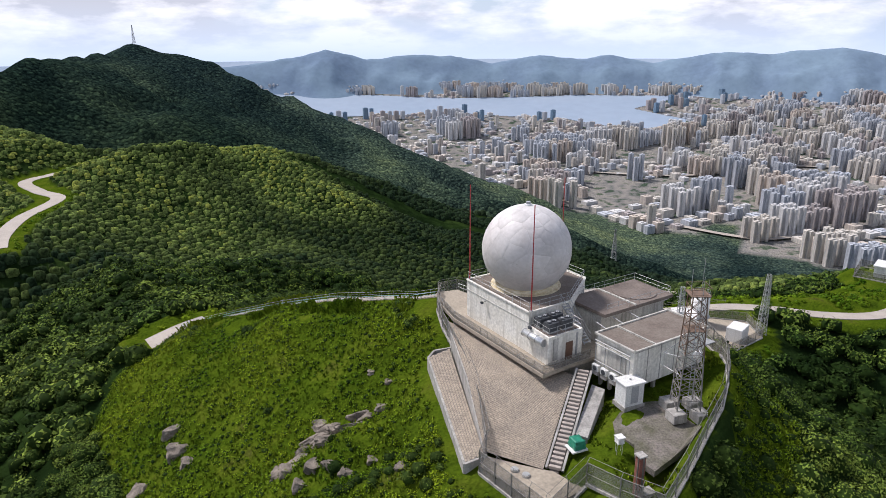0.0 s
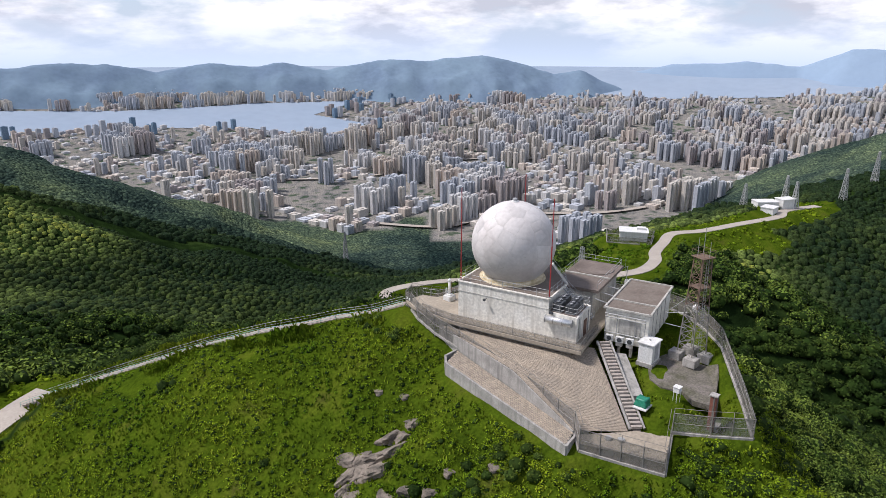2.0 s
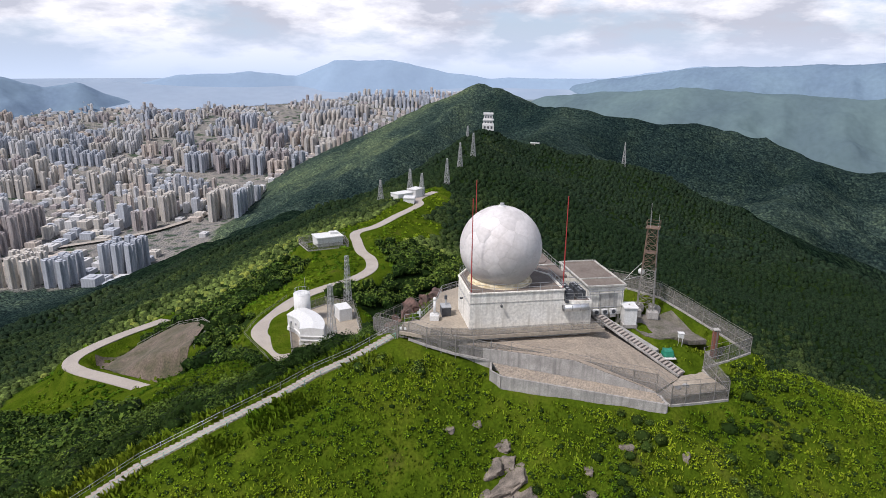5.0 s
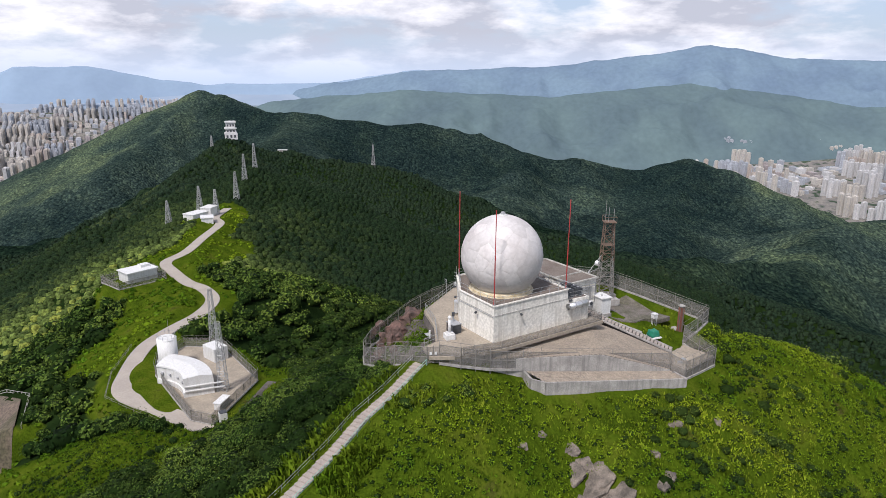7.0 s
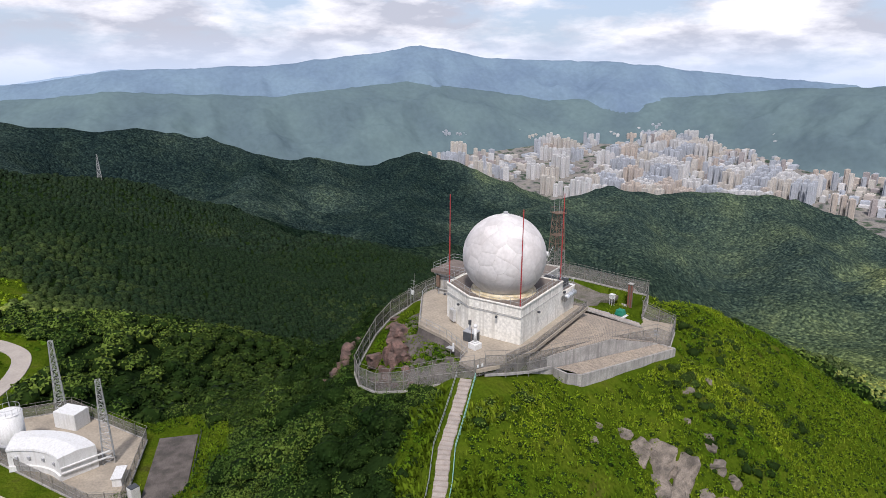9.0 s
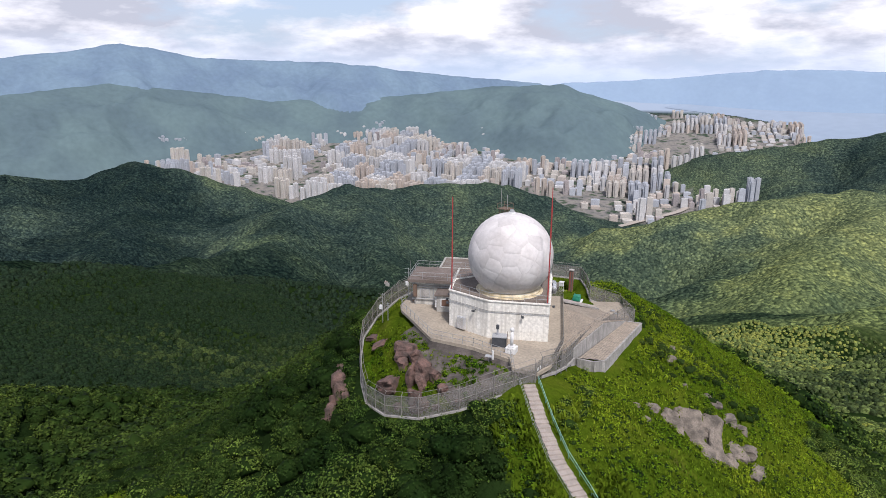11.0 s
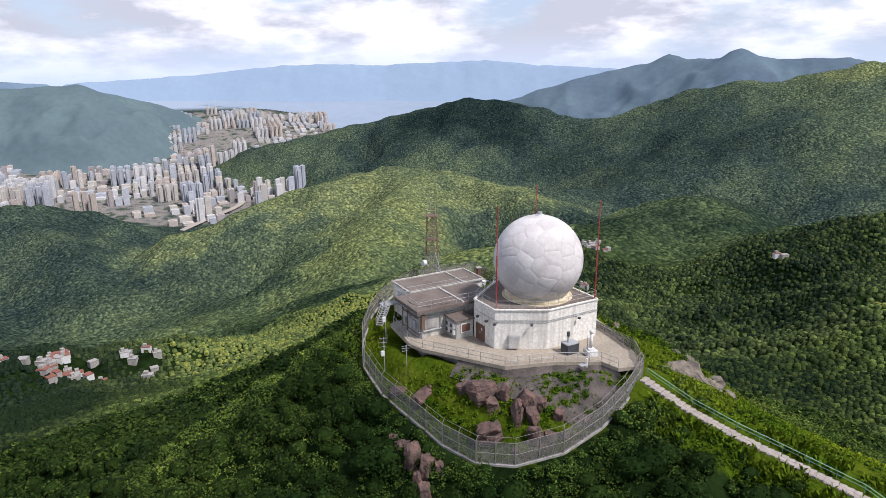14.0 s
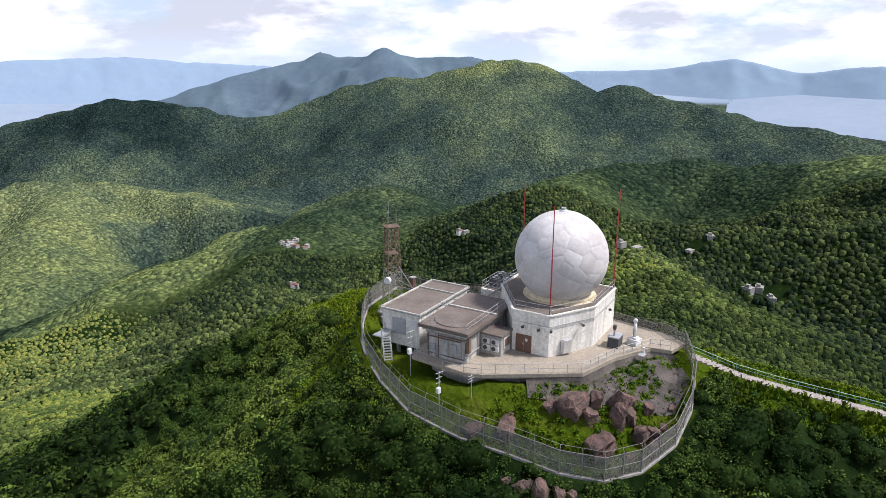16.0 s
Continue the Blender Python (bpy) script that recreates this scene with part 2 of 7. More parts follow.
def value_noise(x, y, seed=0):
    xi, yi = np.floor(x).astype(np.int64), np.floor(y).astype(np.int64)
    fx, fy = x - xi, y - yi
    fx, fy = fx * fx * (3 - 2 * fx), fy * fy * (3 - 2 * fy)

    def h(a, b):
        n = (a * 374761393 + b * 668265263 + seed * 974634777) & 0xffffffff
        n = ((n ^ (n >> 13)) * 1274126177) & 0xffffffff
        return ((n ^ (n >> 16)) & 0xffff) / 65535.0
    top = h(xi, yi) * (1 - fx) + h(xi + 1, yi) * fx
    bot = h(xi, yi + 1) * (1 - fx) + h(xi + 1, yi + 1) * fx
    return (top * (1 - fy) + bot * fy) * 2 - 1


def fbm(x, y, size, octaves=4, seed=0, ridged=False):
    out, amp, s = np.zeros_like(x, dtype=float), 1.0, 1.0 / size
    for k in range(octaves):
        n = value_noise(x * s + 17.3 * k, y * s - 9.1 * k, seed + k)
        out += amp * ((1 - 2 * np.abs(n)) if ridged else n)
        amp *= 0.5
        s *= 2.03
    return out


def along(x, y, pts):
    """Distance to a line of (x, y, z) points and the height of its nearest point."""
    best, height = np.full(x.shape, 1e9), np.zeros(x.shape)
    for (ax, ay, az), (bx, by, bz) in zip(pts, pts[1:]):
        dx, dy = bx - ax, by - ay
        t = np.clip(((x - ax) * dx + (y - ay) * dy) / (dx * dx + dy * dy + 1e-9), 0, 1)
        d = np.hypot(x - ax - t * dx, y - ay - t * dy)
        near = d < best
        best = np.where(near, d, best)
        height = np.where(near, az + t * (bz - az), height)
    return best, height


def crest(x, y, pts, slope, w):
    """Height of a ridge falling off on both sides of its crest line."""
    out = np.full(x.shape, -1e9)
    for (ax, ay, az), (bx, by, bz) in zip(pts, pts[1:]):
        dx, dy = bx - ax, by - ay
        t = np.clip(((x - ax) * dx + (y - ay) * dy) / (dx * dx + dy * dy + 1e-9), 0, 1)
        d = np.hypot(x - ax - t * dx, y - ay - t * dy)
        out = np.maximum(out, az + t * (bz - az) - slope * (np.sqrt(d * d + w * w) - w))
    return out


def spurs(x, y, d, size, depth, seed):
    """Spurs and gullies that grow away from the crest line."""
    return fbm(x, y, size, 4, seed, True) * depth * np.clip(d / size, 0, 1)


def gullies(x, y, d, size, depth, seed):
    """Gullies cut between spurs, deeper away from the crest line."""
    return np.minimum(fbm(x, y, size, 4, seed, True) - 0.7, 0) * depth * np.clip(d / (0.6 * size), 0, 1)


# crest lines with slope and rounding: the summit and its spurs
NEAR_RIDGES = [
    ([(-11.0, -3.6, -4.4), (-10.8, -10, -5.2), (-9.1, -18, -5.4), (-7.8, -23.5, -5.8), (-8.8, -28, -8.0)], 0.9, 2),
    ([(13, 6.2, -1.0), (10, 8.2, -1.1), (4, 11.2, -1.5), (-2, 10.0, -1.3), (-7, 10.2, -1.2)], 0.8, 0.8),
    ([(17, -12, -2.2), (20, -8, -2.0), (20.5, -2, -2.0), (16, 6, -1.6)], 0.9, 3),
    ([(15, -10, -2.2), (10, -18, -2.3), (6, -24, -3.1), (3, -29, -4.8), (6.5, -38, -5.8), (10, -45, -9.2)], 0.8, 4),
    ([(-4, 4, -1.0), (-11, 9.5, -1.1), (-15.5, 14, -2.9), (-22.8, 18.8, -5.0), (-29, 22.8, -6.8), (-35.6, 29, -10), (-40.5, 31, -11.6), (-63.4, 44, -21.4)], 0.6, 4),
    ([(-13, 3, -4.2), (-21, 11, -4.9), (-29, 17, -6.9), (-37, 20, -10.2), (-50, 29, -15.8), (-63, 38, -21.8)], 0.66, 4),
    ([(-10, -12, -5.5), (-15, -12.6, -7.0), (-19, -12.8, -8.0), (-23, -13.5, -10.8), (-28, -13.5, -15.5), (-50, -12, -34), (-75, -14, -54), (-120, -24, -84)], 0.95, 3.5),
    ([(-9, -19, -5.5), (-14, -20.5, -7.3), (-18.5, -21, -8.9), (-24, -20, -14)], 0.85, 2),
    ([(20, -5, -2.2), (8, 0, -1.3), (0, 0, -1.3)], 0.85, 4),
]
# the ridge road, the spurs towards the valley and the neighbouring hills
MID_RIDGES = [
    ([(10, -45, -9.2), (13, -54, -15), (30, -100, -48), (70, -210, -122), (120, -340, -196), (190, -520, -275)], 0.66, 5),
    ([(-63.4, 44, -21.4), (-95, 85, -34), (-120, 120, -38), (-150, 150, -32), (-190, 190, -28), (-215, 215, -24)], 0.46, 6),
    ([(5, 17, -7.5), (14, 30, -18.8), (28, 44, -30), (44, 62, -31.5), (72, 75, -31.2), (100, 79, -31.8), (118, 96, -32.8), (165, 106, -33), (205, 112, -33), (250, 113, -33), (292, 117, -36), (360, 150, -66), (467, 219, -82), (560, 245, -98)], 0.45, 7),
    ([(560, 245, -98), (681, 277, -92), (776, 300, -90), (856, 308, -86), (895, 247, -96), (860, 180, -99), (878, 110, -121), (918, 36, -150), (969, -69, -205), (1011, -168, -247)], 0.46, 12),
    ([(856, 308, -86), (1000, 360, -128), (1176, 380, -158), (1500, 440, -175), (1765, 470, -190), (2386, 553, -156)], 0.42, 30),
    ([(-215, 215, -24), (-300, 270, -12), (-420, 420, -40), (-560, 520, -66), (-717, 629, -71), (-728, 820, -50), (-742, 1057, -13), (-771, 1215, -14), (-794, 1431, -6), (-806, 1592, 16)], 0.45, 20),
    ([(-95, 85, -34), (-85, 125, -43), (-80, 165, -48), (-110, 225, -52)], 0.42, 8),
    ([(-212, 214, -24), (-170, 262, -27), (-132, 304, -34), (-85, 265, -48), (-39, 222, -66), (20, 190, -98), (80, 215, -140), (170, 330, -215)], 0.46, 8),
]
SOUTH_RIDGES = [
    ([(-806, 1592, 16), (-736, 1624, -6), (-625, 1614, -67), (-552, 1597, -107), (-410, 1575, -186), (-312, 1576, -205), (-152, 1517, -276), (27, 1473, -330), (185, 1411, -383), (420, 1380, -470)], 0.50, 16),
    ([(-806, 1592, 16), (-720, 1244, -74), (-588, 917, -130), (-430, 760, -185)], 0.46, 20),
    ([(-625, 1614, -67), (-473, 1297, -175), (-300, 1143, -270), (-129, 1050, -345), (60, 1000, -420)], 0.46, 20),
    ([(80, 300, -175), (220, 620, -310), (330, 900, -430), (420, 1150, -520)], 0.36, 20),
    ([(292, 117, -36), (420, 340, -170), (520, 640, -310), (640, 960, -450), (720, 1150, -530)], 0.36, 20),
    ([(681, 277, -84), (820, 560, -240), (930, 860, -400), (1020, 1080, -510)], 0.38, 25),
    ([(2342, 1266, -338), (2453, 1190, -235), (2568, 1085, -144), (2666, 995, -84), (2596, 831, -114), (2491, 725, -154), (2386, 553, -156), (2358, 263, -181), (2374, 57, -192), (2373, -124, -231), (2319, -293, -285), (2251, -466, -302)], 0.46, 14),
    ([(2666, 995, -84), (2151, 999, -225), (1866, 992, -273), (1600, 960, -370), (1400, 980, -470)], 0.46, 20),
]
NORTH_RIDGES = [
    ([(2489, -25, -218), (2481, -194, -275), (2467, -323, -319), (2437, -496, -312), (2413, -604, -340), (2370, -753, -361), (2282, -891, -303), (2210, -965, -329), (2139, -1027, -372), (2001, -1115, -411), (1869, -1171, -431), (1780, -1230, -500)], 0.42, 24),
    ([(2282, -891, -303), (1903, -664, -400), (1499, -452, -430)], 0.42, 24),
    ([(2319, -293, -285), (1900, -180, -320), (1500, -120, -350)], 0.42, 24),
    ([(1011, -168, -247), (1120, -420, -330), (1227, -723, -375), (1604, -1060, -372), (1690, -1350, -366), (1654, -1526, -393), (1538, -1700, -386), (1428, -1896, -412), (1325, -1970, -443), (1214, -1993, -479), (1104, -2009, -520)], 0.42, 22),
    ([(1690, -1350, -366), (1234, -1050, -430), (1000, -890, -450)], 0.42, 20),
    ([(1470, -1812, -404), (1080, -1524, -450), (900, -1330, -470)], 0.42, 20),
    ([(827, -1626, -408), (690, -1686, -372), (596, -1773, -343), (479, -1860, -309), (388, -1931, -294), (293, -1998, -291), (154, -2014, -290), (64, -1970, -309), (-51, -1871, -324), (-177, -1714, -332)], 0.42, 30),
    ([(223, -2008, -291), (239, -1653, -322), (258, -1295, -352), (270, -1090, -375)], 0.42, 26),
    ([(-36, -1937, -338), (-200, -2024, -372), (-396, -2136, -379), (-618, -2216, -337), (-820, -2235, -293), (-956, -2180, -298), (-1051, -2043, -316), (-1131, -1900, -341)], 0.42, 26),
    ([(121, -836, -300), (43, -939, -290), (-89, -1131, -292), (-269, -1406, -340), (-425, -1573, -352)], 0.40, 26),
    ([(-60, -420, -190), (-47, -720, -230), (-145, -912, -238), (-269, -1093, -240), (-404, -1161, -215)], 0.38, 24),
]
EAST_RIDGES = [
    ([(1113, -2998, -362), (902, -3068, -309), (688, -3122, -267), (475, -3162, -221), (265, -3186, -178), (85, -3152, -139), (-40, -3108, -149), (-207, -3054, -167), (-342, -2992, -207), (-464, -2870, -262)], 0.46, 24),
    ([(-179, -3062, -338), (-347, -2997, -234), (-539, -2968, -215), (-687, -2936, -158), (-859, -2890, -98), (-1066, -2791, -57), (-1253, -2712, -28), (-1421, -2598, 14), (-1517, -2543, 23), (-1602, -2490, 9), (-1686, -2368, -99), (-1769, -2307, -144), (-1872, -2224, -77), (-2005, -2027, -140), (-2111, -1830, -177), (-2190, -1635, -216), (-2243, -1449, -230), (-2249, -1314, -258)], 0.46, 18),
    ([(-1517, -2543, 23), (-1418, -2259, -150), (-1319, -1979, -270)], 0.46, 20),
    ([(-1066, -2791, -57), (-818, -2541, -200), (-667, -2368, -290)], 0.46, 20),
    ([(-406, -718, -205), (-507, -773, -168), (-607, -826, -158), (-734, -852, -151), (-838, -824, -150), (-902, -756, -151), (-916, -658, -133), (-900, -502, -103), (-871, -341, -74), (-820, -60, -50), (-717, 629, -71)], 0.42, 22),
    ([(-120, -24, -82), (-185, -160, -101), (-251, -214, -104), (-387, -441, -147), (-480, -560, -200)], 0.42, 12),
    ([(-820, -60, -50), (-640, -180, -98), (-520, -330, -138), (-430, -440, -150)], 0.42, 22),
]
RIDGES = NEAR_RIDGES + MID_RIDGES + SOUTH_RIDGES + NORTH_RIDGES + EAST_RIDGES
BASE = -560.0


def far_scale(r):
    """The country beyond two kilometres is drawn together about the summit, so that the horizon stays in reach; 1 within."""
    u = np.clip(np.asarray(r, float) - 2000, 0, 3300)
    return np.where(u > 0, (2000 + u) / (2000 + u / (1 - u / 3500)), 1.0)


def floor_z(x, y):
    """Level of the plain and the sea."""
    return 33 + (BASE - 33) * far_scale(np.hypot(x, y))


LEVELLED = [   # roads and yards cut into the hillside: line, half width
    ([(17, 45, -30.6), (23, 51, -31), (30.5, 62, -31.2), (37.5, 73, -31.3), (47, 76.5, -31.3), (60, 78.5, -31.2), (70, 76.5, -31), (81, 73, -31), (93, 73.5, -31.3), (104, 80, -31.8), (111, 87.5, -32.2), (124, 97, -33), (135, 104, -33), (148, 102, -33), (168, 103, -33), (192, 104, -33), (204, 110, -33), (228, 112, -34)], 2.6),
    ([(39, 55, -31.0), (50, 63.5, -31.0)], 10.5),
    ([(25, 45, -31.2), (42, 42, -31.2)], 3.5),
    ([(33, 96, -52), (33, 118, -52), (33, 134, -52), (36, 141, -52.3), (44, 145, -53), (58, 147, -54), (80, 150, -57)], 2.8),
    ([(-60.5, 47.2, -21.4), (-64.5, 43.6, -21.8), (-69.5, 39.5, -23.2)], 2.8),
    ([(-150, 112, -27), (-158, 126, -27), (-166, 149, -27), (-170, 178, -27), (-186, 191, -27), (-204, 211, -27), (-197, 234, -26.6), (-190, 258, -26), (-181, 276, -25)], 3.4),
    ([(113, 108, -33.4), (122, 104, -33.4)], 6.0),
]


def anchors():
    """Lines on which the made ground is known: the feet of the fences and the path."""
    return [([(p[0], p[1], p[2] - 2.65) for p in FENCE_EAST], 0.5, 3.2), ([(p[0], p[1], p[2] - 2.25) for p in FENCE_SOUTH], 0.5, 2.6),
            ([(p[0], p[1], p[2] - 2.6) for p in FENCE_PEN], 0.4, 2.2), ([(p[0], p[1], p[2] - 0.05) for p in PATHWAY], 0.9, 3.0)]


def ground(x, y, detail=True):
    x, y = np.asarray(x, float), np.asarray(y, float)
    base = floor_z(x, y)
    hs = []
    for pts, slope, w in RIDGES:
        c = crest(x, y, pts, slope, w)
        if w >= 12 and detail:
            d, _ = along(x, y, pts)
            c = c + gullies(x, y, d, 290 if w >= 20 else 240, 44 if w >= 20 else 26, 14) * np.clip((c - base) / 60, 0, 1)
        hs.append(c)
    hs.append(base)
    hs = np.array(hs)
    r = np.hypot(x, y)
    k = np.clip(r * 0.03, 1.2, 12)
    top = hs.max(0)
    z = top + k * np.log(np.exp((hs - top) / k).sum(0))
    z = np.where(r < 60, z - 1.2 * np.clip((z - top) / 1.2, 0, 1) * 0.6, z)
    if detail:
        high = np.clip((z - base - 4) / 60, 0, 1)
        out = np.clip((r - 30) / 120, 0, 1)
        z = z + high * out * (fbm(x, y, 190, 4, 3, True) * 11 * np.clip(r / 500, 0.35, 1) + fbm(x, y, 46, 3, 9) * 2.4)
        z = z + np.clip((r - 14) / 20, 0, 1) * fbm(x, y, 9, 3, 21) * 0.45 * np.clip(high * 3, 0, 1)
    for line, half, fade in anchors() + [(a, b, 26.0 if b == 3.4 else 5.0) for a, b in LEVELLED]:
        d, h = along(x, y, line)
        w = np.clip(1 - (d - half) / fade, 0, 1)
        w = w * w * (3 - 2 * w)
        z = z * (1 - w) + (h - 0.12) * w
    return z


FENCE_EAST = [(-11.2, 9.7, 1.3), (-8.6, 13.8, 0.3), (-5.8, 16.3, -1.3), (-1.7, 18.5, -3.0), (3.2, 19.2, -4.2), (7.2, 18.6, -4.4), (10.8, 16.3, -3.9),
              (14.6, 13.2, -2.6), (18.2, 9.6, -1.8), (21.3, 4.2, -1.0), (22.4, -1.2, 0.2), (22.3, -6.5, 0.8)]
FENCE_WEST = [(-11.0, 8.2, 1.5), (-11.2, 5.6, 1.2), (-10.4, 2.0, 0.4), (-9.0, -2.2, -0.3), (-7.6, -7.0, -1.0), (-6.6, -11.5, -1.5), (-6.0, -16.5, -1.8), (-5.6, -21.8, -2.0)]
FENCE_PEN = [(-5.6, -21.8, -2.0), (-6.3, -23.6, -2.8), (-3.5, -26.6, -3.2), (-0.6, -29.8, -3.5), (3.2, -26.6, -1.9)]
FENCE_SOUTH = [(3.2, -26.6, -1.9), (5.5, -29.4, -1.4), (8.4, -32.0, -1.0), (11.5, -28.0, -0.2), (14.6, -23.6, 0.8), (17.6, -19.4, 1.6), (20.0, -14.5, 1.5), (21.8, -9.5, 1.2), (22.3, -6.5, 0.8)]
PATHWAY = [(-11.0, 10.6, -0.9), (-15.2, 13.9, -2.8), (-19.0, 16.8, -3.9), (-22.9, 18.9, -5.0), (-28.9, 22.7, -6.6), (-35.6, 29.0, -9.9), (-40.4, 30.9, -11.4), (-50, 36.5, -15.4), (-63.4, 44.0, -21.2)]
COMPOUND = [(p[0], p[1]) for p in FENCE_EAST + FENCE_SOUTH[::-1] + FENCE_PEN[::-1] + FENCE_WEST[::-1]]


def inside(x, y, poly):
    r = np.zeros(np.shape(x), bool)
    for (ax, ay), (bx, by) in zip(poly, poly[1:] + poly[:1]):
        c = ((ay > y) != (by > y)) & (x < (bx - ax) * (y - ay) / (by - ay + 1e-12) + ax)
        r ^= c
    return r


def north_of_path(x, y):
    """Metres beyond the path on its wooded side."""
    d, _ = along(x, y, PATHWAY)
    return np.where((x + 11) * 0.545 + (y - 10.6) * 0.838 > 0, d, -d)


def forest_cover(x, y):
    """1 where trees stand, 0 on grass."""
    x, y = np.asarray(x, float), np.asarray(y, float)
    n = fbm(x, y, 28, 3, 40)
    d, _ = along(x, y, [(-46, 20, 0), (-26, -4, 0), (-14, -22, 0), (-4, -42, 0), (-2, -62, 0)])
    grass = (d + n * 6 < 23) & ~(north_of_path(x, y) > 5)
    d2, _ = along(x, y, PATHWAY)
    grass |= d2 < 3.5 + n
    d3, _ = along(x, y, [(62, 88, 0), (92, 92, 0), (130, 104, 0), (175, 102, 0), (230, 118, 0)])
    grass |= d3 + n * 8 < 12
    d4, _ = along(x, y, [(4, 62, 0), (16, 84, 0), (22, 104, 0), (24, 128, 0), (32, 150, 0), (52, 160, 0)])
    grass |= d4 + n * 6 < 12
    d5, _ = along(x, y, [(4, 50, 0), (14, 46, 0), (22, 42, 0)])
    grass |= d5 + n * 3 < 8
    for line, half in LEVELLED:
        d6, _ = along(x, y, line)
        grass |= d6 < half + 4.2 + n
    d7, _ = along(x, y, [(25, -9, 0), (23, -20, 0), (16, -32, 0), (12, -46, 0)])
    grass |= d7 + n * 2 < 4
    grass |= inside(x, y, COMPOUND)
    return np.where(grass, 0.0, 1.0)


# lines of light green scrub and young trees, sunlit slopes painted in too, with reach
SUNLIT_SCRUB = [([(827, -1626, 0), (479, -1860, 0), (154, -2014, 0), (-100, -1820, 0)], 120), ([(223, -2008, 0), (239, -1653, 0), (262, -1200, 0)], 120),
         ([(95, -190, 0), (130, -330, 0), (210, -560, 0), (240, -800, 0), (121, -950, 0)], 110), ([(60, -120, 0), (90, -200, 0)], 40), ([(43, -939, 0), (-200, -1300, 0), (-425, -1573, 0)], 70),
         ([(-150, 180, 0), (-210, 209, 0), (-300, 260, 0), (-420, 420, 0)], 55), ([(-132, 304, 0), (-85, 265, 0)], 30), ([(-30, 60, 0), (20, 95, 0), (60, 120, 0), (110, 100, 0)], 55),
         ([(-1421, -2598, 0), (-1602, -2490, 0)], 90), ([(-950, -560, 0), (-860, -420, 0)], 70), ([(-380, -450, 0), (-300, -330, 0)], 40)]
# lines of woods darkened in colour for cloud shade, with reach
CLOUD_SHADE = [([(420, 40, 0), (600, 120, 0), (900, 100, 0), (1000, -150, 0)], 240), ([(300, -200, 0), (560, -330, 0), (800, -600, 0)], 200), ([(900, 600, 0), (500, 620, 0), (200, 760, 0), (-100, 1100, 0), (-420, 1150, 0), (-560, 1400, 0)], 250), ([(-60, 620, 0), (-300, 600, 0), (-500, 800, 0)], 190), ([(150, 520, 0), (320, 950, 0), (620, 1300, 0), (950, 1250, 0), (1300, 1100, 0)], 330),
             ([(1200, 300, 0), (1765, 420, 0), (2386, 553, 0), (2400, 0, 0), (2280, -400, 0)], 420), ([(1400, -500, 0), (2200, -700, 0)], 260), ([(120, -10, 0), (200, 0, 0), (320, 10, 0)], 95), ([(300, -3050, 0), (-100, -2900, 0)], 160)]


def tone_fields(x, y):
    """Two fields from 0 to 1: scrub and sunlit slopes, woods under painted cloud shade."""
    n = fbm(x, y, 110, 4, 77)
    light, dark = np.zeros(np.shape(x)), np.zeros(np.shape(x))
    for line, reach in SUNLIT_SCRUB:
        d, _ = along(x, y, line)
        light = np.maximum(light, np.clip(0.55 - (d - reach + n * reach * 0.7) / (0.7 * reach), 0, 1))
    for line, reach in CLOUD_SHADE:
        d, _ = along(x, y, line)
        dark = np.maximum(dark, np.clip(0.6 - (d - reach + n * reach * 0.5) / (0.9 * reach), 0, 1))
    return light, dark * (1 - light)


